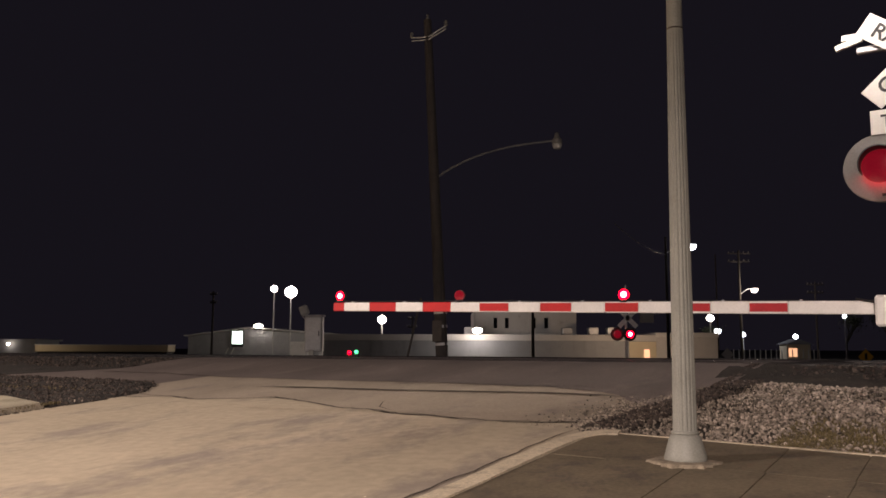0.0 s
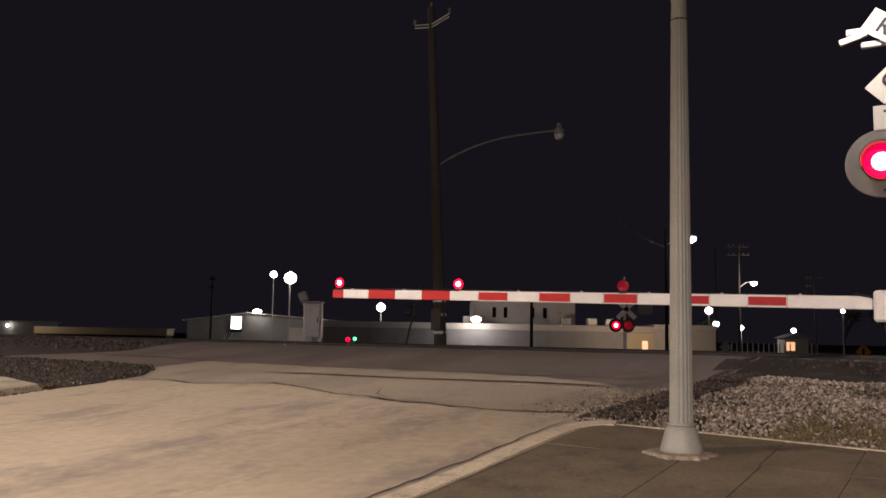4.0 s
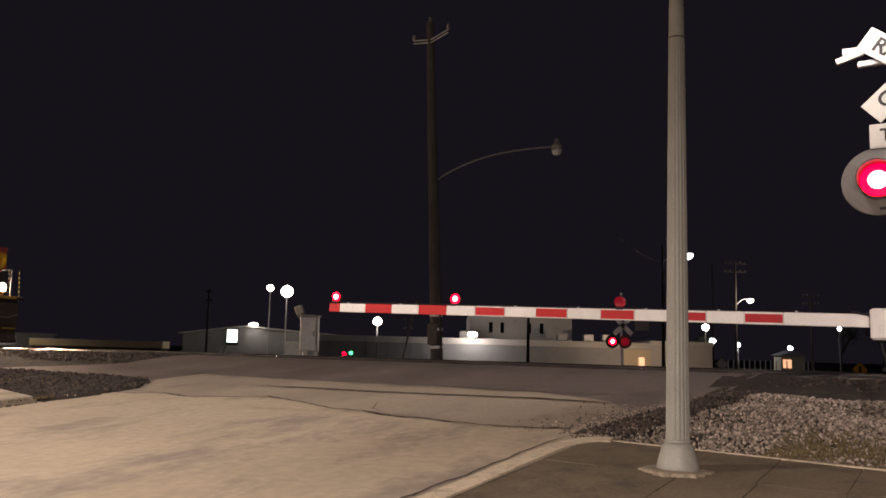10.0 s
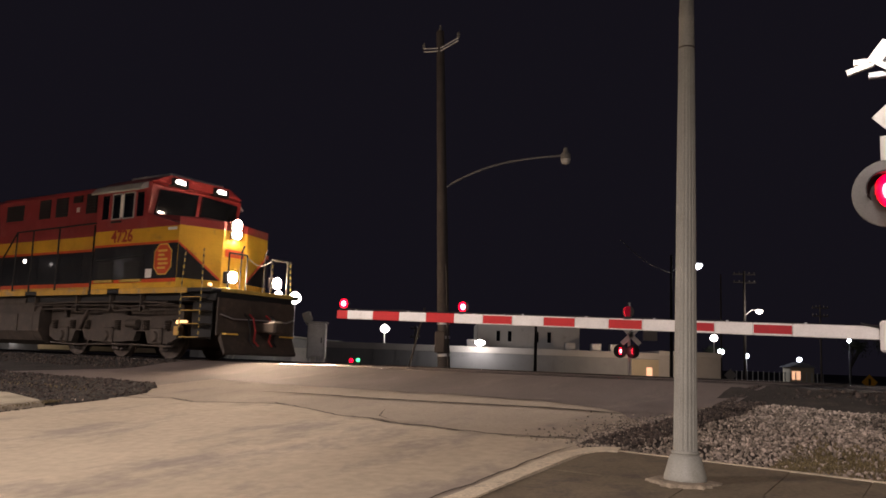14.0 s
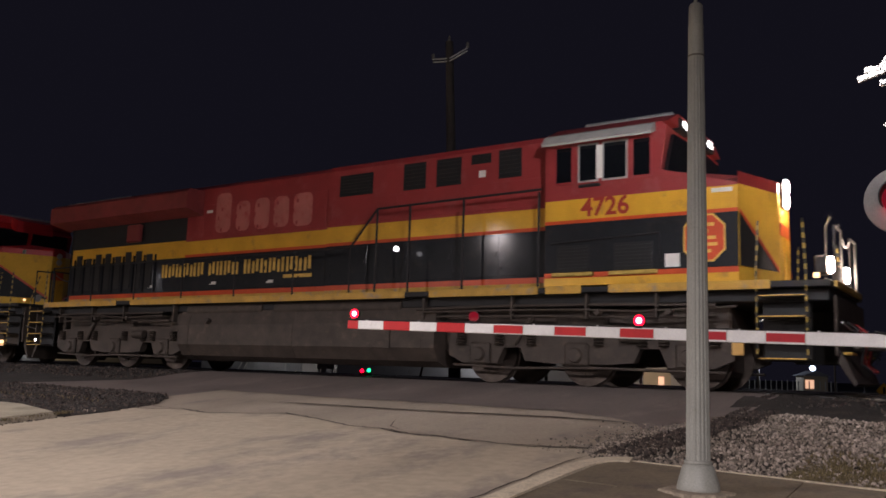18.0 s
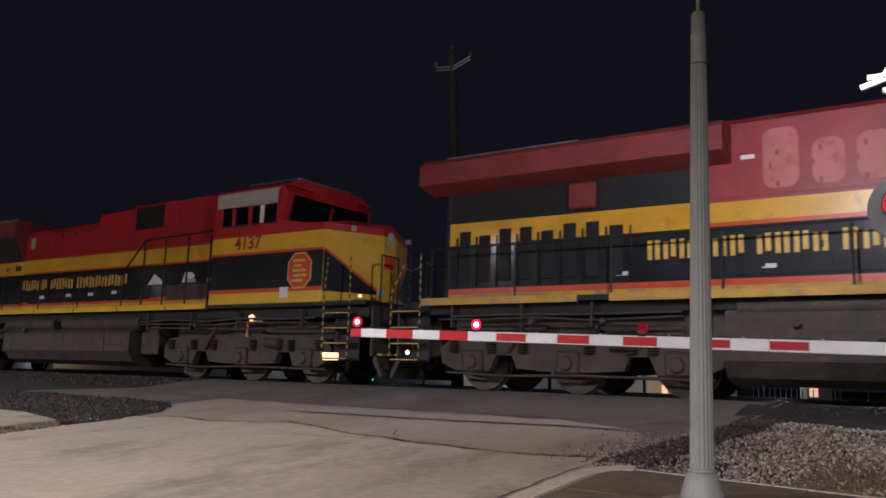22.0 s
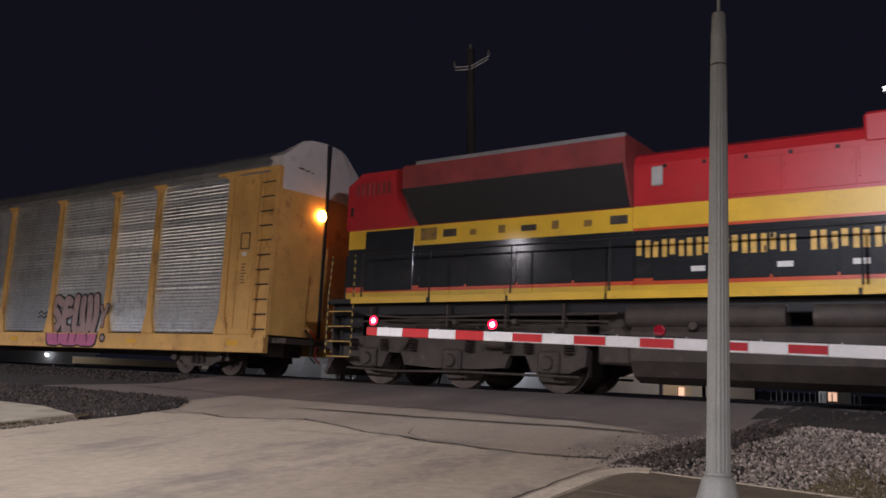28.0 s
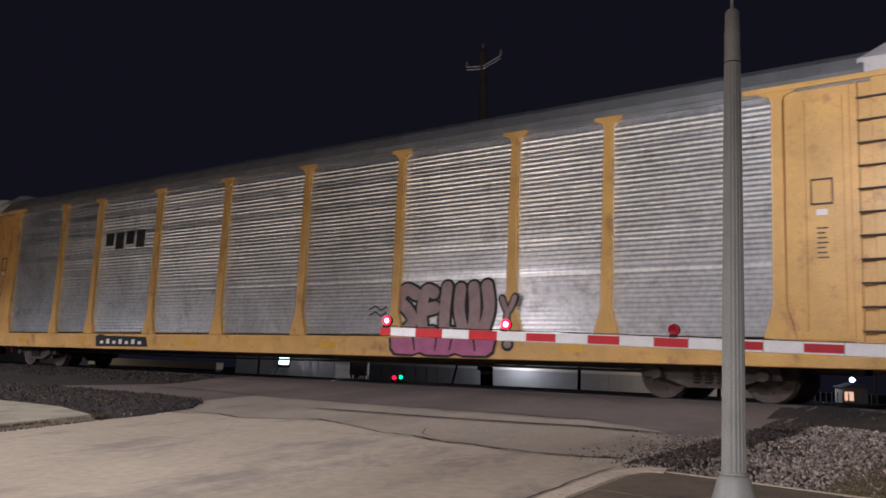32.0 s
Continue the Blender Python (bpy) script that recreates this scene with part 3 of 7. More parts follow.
def gate():
    k = 0.86
    p0, u = Vector((-1.3589, 11.5945, 0.5762)) * k, Vector((0.36679, -0.17481, -0.00834)) * k
    x = u.normalized()
    z = (Vector((0, 0, 1)) - x * x.z).normalized()
    y = z.cross(x)
    m = Matrix((x, y, z)).transposed().to_4x4()
    s = u.length
    m.translation = p0 + Vector((0, 0, EYE_Z))
    t = thing("crossing_gate", m, "lowered red and white striped crossing gate arm", "crossing gate")
    half = 0.05
    for i in range(-1, 17):
        a, b = (i * s if i > -1 else -0.42 * s), (i + 1) * s
        if i == 14:
            b = 17.2 * s
        if i > 14:
            break
        h = half + 0.012 * (i / 16)
        if i % 2 and i > 4:
            board = part("stripe", Geo().box(a + 0.001, -0.02, -h, b - 0.001, 0.02, h, 0.006), GATE_WHITE, t, "white edge round a red stripe")
            part("red_sheet", Geo().box(a + 0.006, -0.0205, -h * (0.8 if i < 10 else 0.68), b - 0.006, -0.0235, h * (0.78 if i < 10 else 0.68)), GATE_RED if i > 9 else GATE_ORANGE, board, "red reflective sheet")
        else:
            part("stripe", Geo().box(a + 0.001, -0.02, -h, b - 0.001, 0.02, h, 0.006), GATE_ORANGE if i % 2 else GATE_WHITE, t, "red reflective stripe" if i % 2 else "white reflective stripe")
        if i % 2 == 0:
            part("cable_clip", Geo().box(a + 0.1, -0.012, h, a + 0.125, 0.012, h + 0.016, 0.003), GALV, t)
    end = 17.2 * s
    part("arm_bracket", Geo().box(end, -0.035, -0.05, end + 0.3, 0.035, 0.05, 0.01), GATE_WHITE, t, "white arm bracket with bolts")
    for k in range(3):
        part("bolt", Geo().cyl((end + 0.05 + k * 0.08, -0.035, 0.0), (end + 0.05 + k * 0.08, -0.06, 0.0), 0.016, n=8), GALV, t)
    part("counterweight_arm", Geo().box(end + 0.25, -0.06, -0.1, end + 0.5, 0.06, 0.16, 0.02), GATE_WHITE, t, "white cast gate pivot")
    part("arm_cable", Geo().tube([(end - 0.55, -0.03, half + 0.03), (end - 0.4, -0.04, half), (end - 0.32, -0.05, -0.15), (end - 0.25, -0.05, -0.45), (end - 0.1, -0.02, -0.8), (end + 0.3, 0.1, -1.05)], 0.011, 8), BLACK, t, "hanging black lamp cable")
    for kk, turn_on in ((-0.2, None), (4.27, 1), (9.55, 0)):
        xx = kk * s
        lampo = part("gate_lamp", Geo().box(xx - 0.04, -0.03, half, xx + 0.04, 0.03, half + 0.03, 0.008), BLACK, t, "small red gate lamp")
        part("lamp_rim", Geo().lathe([(0.058, -0.012), (0.062, 0.0), (0.058, 0.012)], 20, Matrix.Translation((xx, 0.035, half + 0.08)) @ pose(0, 0, 0, 90)), BLACK, lampo, "black lamp rim", True)
        beacon(lampo, (xx, 0, half + 0.08), 0.056, turn_on)
    part("cable", Geo().tube([(-0.1 * s, -0.005, half + 0.012)] + [(j * 0.5 * s, -0.005, half + 0.012 + 0.006 * (j % 4 == 0)) for j in range(0, 34)], 0.006, 6), BLACK, t)
    return t


gate()


# ---- the train ----
LOCO_LINE = shade("loco_red_line", (0.55, 0.07, 0.015), 0.4, vary=0.15, scale=3, bump=0.03)
LOCO_DIGIT = shade("loco_dark_red_figures", (0.3, 0.022, 0.018), 0.5, vary=0.1, scale=3, bump=0)
LOCO_FADED = shade("loco_faded_red", (0.45, 0.14, 0.12), 0.55, vary=0.2, scale=1.8, bump=0.06, second=(0.38, 0.06, 0.052), amount=0.5)
LETTER_GOLD = shade("lettering_gold", (0.68, 0.43, 0.085), 0.5, vary=0.22, scale=6, bump=0.03, second=(0.3, 0.2, 0.07), amount=0.36)
RAIL_YELLOW = shade("handrail_yellow", (0.42, 0.29, 0.06), 0.5, vary=0.3, scale=9, bump=0.05)
SHADE_GREY = shade("sunshade_grey", (0.38, 0.37, 0.345), 0.6, vary=0.15, scale=3)
STRIPED = shade("rail_yellow_and_black", (0.4, 0.28, 0.06), 0.5, vary=0.2, scale=9, bump=0.05)
snt = STRIPED.node_tree
sco, ssp, sfr, sgt, smx = (snt.nodes.new(k) for k in ("ShaderNodeTexCoord", "ShaderNodeSeparateXYZ", "ShaderNodeMath", "ShaderNodeMath", "ShaderNodeMix"))
sfr.operation, sgt.operation, smx.data_type = "PINGPONG", "GREATER_THAN", "RGBA"
sfr.inputs[1].default_value, sgt.inputs[1].default_value = 0.08, 0.04
snt.links.new(sco.outputs["Object"], ssp.inputs[0])
snt.links.new(ssp.outputs["Z"], sfr.inputs[0])
snt.links.new(sfr.outputs[0], sgt.inputs[0])
snt.links.new(sgt.outputs[0], smx.inputs["Factor"])
snt.links.new(snt.nodes["Principled BSDF"].inputs["Base Color"].links[0].from_socket, smx.inputs["A"])
smx.inputs["B"].default_value = (0.012, 0.012, 0.012, 1)
snt.links.new(smx.outputs["Result"], snt.nodes["Principled BSDF"].inputs["Base Color"])
SOOT_YELLOW = shade("sooty_yellow", (0.24, 0.14, 0.03), 0.6, vary=0.4, scale=5, second=(0.06, 0.045, 0.03), amount=0.5)
LABEL_WHITE = shade("label_white", (0.75, 0.73, 0.68), 0.6, vary=0.1)
HOSE_RED = shade("hose_red", (0.35, 0.03, 0.03), 0.6)
WHEEL_STEEL = shade("wheel_steel", (0.07, 0.055, 0.045), 0.55, 0.6, vary=0.35, scale=6, bump=0.2)
HEAD_GLOW = shade("headlight_glow", (0.9, 0.8, 0.6), 0.3, emit=(1.0, 0.74, 0.48), power=600)
DITCH_GLOW = shade("ditch_light_glow", (0.9, 0.8, 0.6), 0.3, emit=(1.0, 0.78, 0.52), power=420)
STEP_GLOW = shade("step_light_glow", (0.9, 0.7, 0.4), 0.3, emit=(1.0, 0.56, 0.22), power=1.6)
BOARD_GLOW = shade("number_board_glow", (0.9, 0.9, 0.85), 0.3, emit=(1.0, 0.95, 0.85), power=5)
AMBER_REFLECTION = shade("amber_reflection_glow", (0.9, 0.5, 0.1), 0.3, emit=(1.0, 0.36, 0.03), power=55)
PINK = shade("spray_paint_pink", (0.31, 0.22, 0.205), 0.6, vary=0.25, scale=4, bump=0.02, second=(0.45, 0.17, 0.15), amount=0.4)
MAGENTA = shade("spray_paint_magenta", (0.42, 0.12, 0.235), 0.6, vary=0.2, scale=4, bump=0.02)
DOOR_WHITE = shade("rack_door_white", (0.62, 0.58, 0.54), 0.6, vary=0.12, scale=1.5, second=(0.4, 0.36, 0.32), amount=0.3)


def glyphs(parent, name, text, x0, x1, z0, z1, y, material, label, out=-1):
    """Lettering as plain upright bars, two slim ones for each character, spaced as the words are."""
    widths = [0.5 if c == " " else 1.0 for c in text]
    w = (x1 - x0) / sum(widths)
    x, h = x0, z1 - z0
    for i, c in enumerate(text):
        if c != " ":
            short = 0.12 * h
            for k, (a, b) in enumerate(((0.1, 0.38), (0.56, 0.86))):
                lo, hi = (z0, z1 - short * (i % 3 == 1)) if k == 0 else (z0 + short * (i % 2), z1 - short * (i % 4 == 2))
                part(name, Geo().box(x + a * w, y, lo, x + b * w, y + out * 0.006, hi), material, parent, label)
        x += w * widths[i]


def words(parent, name, text, m, size, material, label, extrude=0.003):
    """Real lettering with the built-in font, turned into a mesh."""
    cu = bpy.data.curves.new(name, "FONT")
    cu.body, cu.size, cu.extrude, cu.align_x, cu.align_y, cu.resolution_u, cu.offset = text, size, extrude, "CENTER", "CENTER", 3, size * 0.022
    ob = bpy.data.objects.new(name, cu)
    scene.collection.objects.link(ob)
    me = bpy.data.meshes.new_from_object(ob.evaluated_get(bpy.context.evaluated_depsgraph_get()))
    bpy.data.objects.remove(ob)
    bpy.data.curves.remove(cu)
    me.name = name
    me.materials.clear()
    me.materials.append(material)
    res = new(name, me)
    res.parent = parent
    res.matrix_basis = m
    return tagged(res, label)


NEAR = pose(0, 0, 0, 90, 0, 0)  # lettering that faces the near side, read along +x


def wheelset_mesh(r, name):
    g = Geo()
    g.cyl((0, -1.05, 0), (0, 1.05, 0), 0.09, n=12)
    for s in (-1, 1):
        y = 0.7175 * s
        g.lathe([(0.16, -0.05), (r * 0.5, -0.035), (r * 0.82, -0.055), (r, -0.065), (r, 0.045), (r + 0.028, 0.05), (r + 0.028, 0.075), (r * 0.82, 0.07), (r * 0.5, 0.03), (0.16, 0.06)], 36, Matrix.Translation((0, y, 0)) @ pose(0, 0, 0, 90 * s))
        for k in range(6):
            a = k * math.pi / 3
            g.cyl((math.cos(a) * r * 0.62, y + s * 0.035, math.sin(a) * r * 0.62), (math.cos(a) * r * 0.62, y + s * 0.06, math.sin(a) * r * 0.62), 0.035, n=8)
    return mesh_of(name, g, WHEEL_STEEL, True)


WHEEL_BIG, WHEEL_SMALL = wheelset_mesh(0.53, "wheelset"), wheelset_mesh(0.42, "wheelset")


def wheelset(parent, x, r, mesh):
    ob = new("wheelset", mesh)
    ob.parent = parent
    ob.location = (x, 0, r)
    return ob


def truck_three(parent, centre, wheels_at):
    """A three-axle locomotive truck round its wheelsets."""
    a, b = min(wheels_at), max(wheels_at)
    wheels = [wheelset(parent, x, 0.53, WHEEL_BIG) for x in wheels_at]
    for y in (-1.12, 1.12):
        s = 1 if y > 0 else -1
        g = Geo()
        top = [(a - 0.75, 0.78), (a - 0.5, 0.98), (a + 0.5, 1.02), (centre, 1.1), (b - 0.5, 1.02), (b + 0.5, 0.98), (b + 0.75, 0.78)]
        low = [(b + 0.72, 0.5), (b + 0.4, 0.36), (b - 0.36, 0.36), (b - 0.5, 0.66), (b - 0.85, 0.66), (b - 0.95, 0.42), (centre + 0.5, 0.38), (centre - 0.5, 0.38), (a + 0.95, 0.42), (a + 0.85, 0.66), (a + 0.5, 0.66), (a + 0.36, 0.36), (a - 0.4, 0.36), (a - 0.72, 0.5)]
        g.prism(top + low, "y", y - 0.09, y + 0.09)
        frame_ob = part("truck_frame", g, UNDER, parent, "grimy cast truck frame")
        for x in wheels_at:
            box = part("axle_box", Geo().box(x - 0.22, y - 0.02, 0.34, x + 0.22, y + s * 0.17, 0.76, 0.04), UNDER, frame_ob)
            part("bearing_cap", Geo().cyl((x, y + s * 0.17, 0.53), (x, y + s * 0.23, 0.53), 0.14, 0.11, 16), UNDER, frame_ob, smooth=True)
        for i, x in enumerate((a - 0.42, a + 0.42, (a + wheels_at[1]) / 2 + 0.1, centre + 0.42, (b + centre) / 2 + 0.2, b - 0.42, b + 0.42)):
            g = Geo()
            for k in range(5):
                g.lathe([(0.07, 0), (0.1, 0.02), (0.07, 0.04)], 12, Matrix.Translation((x, y + s * 0.13, 0.7 + k * 0.05)))
            part("spring", g, UNDER, frame_ob, smooth=True)
        part("brake_cylinder", Geo().cyl((centre + 0.85, y + s * 0.16, 0.86), (centre + 1.3, y + s * 0.16, 0.86), 0.1, n=14), UNDER, frame_ob, smooth=True)
        part("brake_rod", Geo().tube([(a - 0.6, y + s * 0.1, 0.32), (a + 0.7, y + s * 0.1, 0.28), (centre + 0.2, y + s * 0.1, 0.32), (b + 0.6, y + s * 0.1, 0.3)], 0.025), UNDER, frame_ob)
        part("damper", Geo().cyl((centre - 1.25, y + s * 0.14, 0.72), (centre - 0.85, y + s * 0.16, 1.25), 0.05, n=10), UNDER, frame_ob)
    part("bolster", Geo().box(centre - 0.5, -1.1, 0.7, centre + 0.5, 1.1, 1.3, 0.04), UNDER, parent)
    for x in wheels_at:
        part("traction_motor", Geo().box(x - 0.62, -0.6, 0.24, x + 0.4, 0.6, 1.02, 0.08), UNDER, parent)
    part("truck_transom", Geo().box(a - 0.6, -0.95, 0.95, b + 0.6, 0.95, 1.38, 0.03), UNDER, parent)
    return wheels


def truck_two(parent, centre):
    wheels = [wheelset(parent, centre + dx, 0.42, WHEEL_SMALL) for dx in (-0.88, 0.88)]
    for y in (-1.0, 1.0):
        s = 1 if y > 0 else -1
        prof = [(-1.15, 0.36), (-1.1, 0.56), (-0.75, 0.62), (-0.42, 0.72), (0.42, 0.72), (0.75, 0.62), (1.1, 0.56), (1.15, 0.36), (0.75, 0.34), (0.4, 0.2), (-0.4, 0.2), (-0.75, 0.34)]
        f = part("truck_frame", Geo().prism([(centre + x, z) for x, z in prof], "y", y - 0.07, y + 0.07), UNDER, parent, "rusty cast truck side frame")
        for dx in (-0.88, 0.88):
            part("bearing_cap", Geo().cyl((centre + dx, y + s * 0.06, 0.42), (centre + dx, y + s * 0.17, 0.42), 0.12, 0.09, 14), UNDER, f, smooth=True)
        g = Geo()
        for dx in (-0.2, 0.0, 0.2):
            for k in range(5):
                g.lathe([(0.05, 0), (0.075, 0.02), (0.05, 0.04)], 10, Matrix.Translation((centre + dx, y + s * 0.08, 0.28 + k * 0.05)))
        part("spring_group", g, UNDER, f, smooth=True)
    part("bolster", Geo().box(centre - 0.22, -1.1, 0.4, centre + 0.22, 1.1, 0.68, 0.03), UNDER, parent)
    return wheels


def coupler(parent, x, way):
    g = Geo().box(x, -0.1, 0.72, x + way * 0.55, 0.1, 0.96, 0.03)
    g.box(x + way * 0.5, -0.17, 0.68, x + way * 0.78, 0.17, 1.0, 0.05)
    part("coupler", g, UNDER, parent)
    for y in (-0.45, -0.28, 0.28, 0.45):
        part("air_hose", Geo().tube([(x, y, 1.15), (x + way * 0.14, y, 1.05), (x + way * 0.22, y * 0.95, 0.75), (x + way * 0.18, y * 0.9, 0.5), (x + way * 0.32, y * 0.8, 0.38)], 0.024, 7), HOSE_RED if abs(y) < 0.4 else BLACK, parent)


def banded(parent, name, x0, x1, half, bands, b=0.0, both=True):
    """A body between x0 and x1 in horizontal colour bands, each band a panel of its own."""
    for z0, z1, mat, lab in bands:
        part(name, Geo().box(x0, -half, z0, x1, half, z1, b), mat, parent, lab)


def handrail(parent, xs, y, z0, z1, mat=BLACK, post_name="rail_post"):
    for x in xs:
        part(post_name, Geo().cyl((x, y, z0), (x, y, z1), 0.019, n=8), mat, parent)
    part("handrail", Geo().tube([(x, y, z1) for x in xs], 0.019, 8), mat, parent)


def corner_steps(parent, x, way, y, z_top, lean=0.9):
    """Entry steps with their grab rails at a corner of the platform."""
    s = 1 if y > 0 else -1
    st = part("step_well", Geo().box(x - 0.36, y - s * 0.42, 0.5, x + 0.36, y - s * 0.38, z_top, 0.01), BLACK, parent)
    for k in range(4):
        part("step", Geo().box(x - 0.34, y - s * 0.36, 0.52 + k * 0.32, x + 0.34, y - 0.01 * s, 0.555 + k * 0.32, 0.006), UNDER, st, "dark steel step")
        part("step_edge", Geo().box(x - 0.34, y - 0.012 * s, 0.53 + k * 0.32, x + 0.34, y + 0.004 * s, 0.545 + k * 0.32), LETTER_GOLD, st, "worn yellow step edge")
    for dx in (-0.36, 0.36):
        lo, mid, hi = Vector((x + dx, y, 0.6)), Vector((x + dx, y, z_top + 0.15)), Vector((x + dx * (lean if dx * way > 0 else 0.9), y - s * 0.03, z_top + (0.95 if dx * way < 0 or lean > 0.5 else 0.8)))
        part("grab_rail", Geo().tube([lo, mid, hi], 0.016, 8), STRIPED, st, "black and yellow striped grab rail")


def platform_end(parent, x, way, z, draw=0.0):
    """Pilot plate, plough, walkway end rail, coupler at an end of the locomotive."""
    part("pilot_plate", Geo().box(x - way * 0.05, -1.3, 0.6, x, 1.3, z - 0.1, 0.015), UNDER, parent, "grimy pilot plate")
    part("uncoupling_lever", Geo().tube([(x + way * 0.05, -1.25, 1.1), (x + way * 0.12, -0.9, 1.0), (x + way * 0.14, 0.0, 1.02), (x + way * 0.12, 0.9, 1.0), (x + way * 0.05, 1.25, 1.1)], 0.016, 6), GALV, parent)
    for y in (-0.95, 0.95):
        part("pilot_step", Geo().box(x, y - 0.2, 0.62, x + way * 0.16, y + 0.2, 0.66, 0.008), LETTER_GOLD, parent, "worn yellow pilot step")
    prof = [(x + way * 0.01, 0.7), (x + way * 0.22, 0.2), (x + way * 0.18, 0.15), (x - way * 0.03, 0.5)]
    part("plough", Geo().prism(prof, "y", -1.2, 1.2), UNDER, parent, "grimy snow plough")
    coupler(parent, x - way * draw, way)
    for y in (-1.0, -0.42, 0.42, 1.0):
        part("rail_post", Geo().cyl((x - way * 0.06, y, z), (x - way * 0.06, y, z + 1.0), 0.02, n=8), BLACK, parent)
    for a, b in ((-1.0, -0.42), (0.42, 1.0)):
        part("handrail", Geo().tube([(x - way * 0.06, a, z + 1.0), (x - way * 0.06, b, z + 1.0)], 0.02), BLACK, parent)
    chain = [(x - way * 0.06, -0.42 + 0.84 * i / 8, z + 0.95 - 0.16 * math.sin(math.pi * i / 8)) for i in range(9)]
    part("chain", Geo().tube(chain, 0.012, 6), GALV, parent)


def louvre(parent, x0, x1, z0, z1, y, n, mat=BLACK, name="louvre"):
    s = -1 if y < 0 else 1
    fr = part(name, Geo().box(x0, y, z0, x1, y + s * 0.012, z1, 0.004), mat, parent)
    g = Geo()
    for k in range(n):
        z = z0 + (z1 - z0) * (k + 0.5) / n
        g.box(x0 + 0.03, y + s * 0.012, z - (z1 - z0) / n * 0.3, x1 - 0.03, y + s * 0.03, z + (z1 - z0) / n * 0.2)
    part("slats", g, mat, fr)


def door_panels(parent, xs, z0, z1, half, mat, name="hood_door", label=""):
    """Engine room doors with their hinges and latches on both sides of the hood."""
    for x0, x1 in zip(xs, xs[1:]):
        for s in (-1, 1):
            y = s * half
            dd = part(name, Geo().box(x0 + 0.02, y, z0, x1 - 0.02, y + s * 0.012, z1, 0.005), mat, parent, label)
            if s < 0:
                part("latch", Geo().box(x1 - 0.1, y - 0.012, (z0 + z1) / 2, x1 - 0.07, y - 0.03, (z0 + z1) / 2 + 0.1, 0.004), mat, dd)
                for zz in (z0 + 0.12, z1 - 0.2):
                    part("hinge", Geo().box(x0, y - 0.012, zz, x0 + 0.05, y - 0.026, zz + 0.09, 0.004), mat, dd)


def emblem(parent, x, z, w, h, y):
    """Eight-sided emblem, drawn as plain shapes."""
    s = -1 if y < 0 else 1
    c = 0.28 * w
    prof = [(x - w / 2, z - h / 2 + c), (x - w / 2 + c, z - h / 2), (x + w / 2 - c, z - h / 2), (x + w / 2, z - h / 2 + c), (x + w / 2, z + h / 2 - c), (x + w / 2 - c, z + h / 2), (x - w / 2 + c, z + h / 2), (x - w / 2, z + h / 2 - c)]
    rim = [(x + (px - x) * 1.09, z + (pz - z) * 1.09) for px, pz in prof]
    part("emblem_rim", Geo().prism(rim, "y", y - s * 0.002, y + s * 0.003), LETTER_GOLD, parent, "gold rim of the emblem")
    e = part("emblem", Geo().prism(prof, "y", y, y + s * 0.006), LOCO_LINE, parent, "orange-red eight-sided emblem plate")
    for k, (a, b) in enumerate(((-0.3, 0.18), (-0.26, 0.34), (-0.3, 0.3), (-0.26, 0.1), (-0.3, 0.26))):
        zz = z - h * 0.34 + k * h * 0.15
        part("emblem_bar", Geo().box(x + a * w, y + s * 0.006, zz, x + b * w, y + s * 0.011, zz + h * 0.075), LETTER_GOLD, e, "plain gold bar")


def under_tank(parent, x0, x1, zt=1.42):
    prof = [(-1.32, zt), (-1.42, 1.1), (-1.42, 0.62), (-1.25, 0.36), (-0.95, 0.25), (0.95, 0.25), (1.25, 0.36), (1.42, 0.62), (1.42, 1.1), (1.32, zt)]
    tk = part("fuel_tank", Geo().prism(prof, "x", x0, x1), UNDER, parent, "grimy dark fuel tank")
    for x in (x0 + 0.35, (x0 + x1) / 2, x1 - 0.35):
        part("tank_band", Geo().prism([(y * 1.006, z if z > 0.3 else z - 0.006) for y, z in prof], "x", x - 0.03, x + 0.03), UNDER, tk)
    part("equipment_rack", Geo().box(x1 + 0.05, -1.1, 0.55, x1 + 0.75, 1.1, 1.5, 0.04), UNDER, parent)
    part("equipment_rack", Geo().box(x0 - 0.75, -1.1, 0.55, x0 - 0.05, 1.1, 1.5, 0.04), UNDER, parent)
    part("filler", Geo().cyl((x0 + 1.1, -1.36, 1.15), (x0 + 1.1, -1.5, 1.2), 0.07, n=12), UNDER, tk)
    part("sight_glass", Geo().box(x1 - 1.2, -1.45, 0.6, x1 - 1.08, -1.42, 1.1, 0.006), UNDER, tk)


def sill_pipes(parent, x0, x1, rnd):
    """Air and sand pipes slung below the walkway, with their hangers and valves."""
    for y, z, r in ((-1.36, 1.4, 0.028), (-1.42, 1.31, 0.02), (-1.33, 1.22, 0.024)):
        pts, x = [], x0 + rnd.uniform(0.0, 0.6)
        while x < x1:
            pts.append((x, y + rnd.uniform(-0.02, 0.02), z + rnd.uniform(-0.035, 0.035)))
            x += rnd.uniform(0.9, 1.7)
        part("air_pipe", Geo().tube(pts, r, 7), UNDER, parent)
    x = x0 + 0.4
    while x < x1:
        part("pipe_hanger", Geo().box(x, -1.44, 1.17, x + 0.04, -1.3, 1.6, 0.005), UNDER, parent)
        if rnd.random() < 0.45:
            part("valve", Geo().cyl((x + 0.25, -1.38, 1.27), (x + 0.25, -1.5, 1.27), 0.065, 0.05, 12), UNDER, parent, smooth=True)
        x += rnd.uniform(1.2, 2.1)


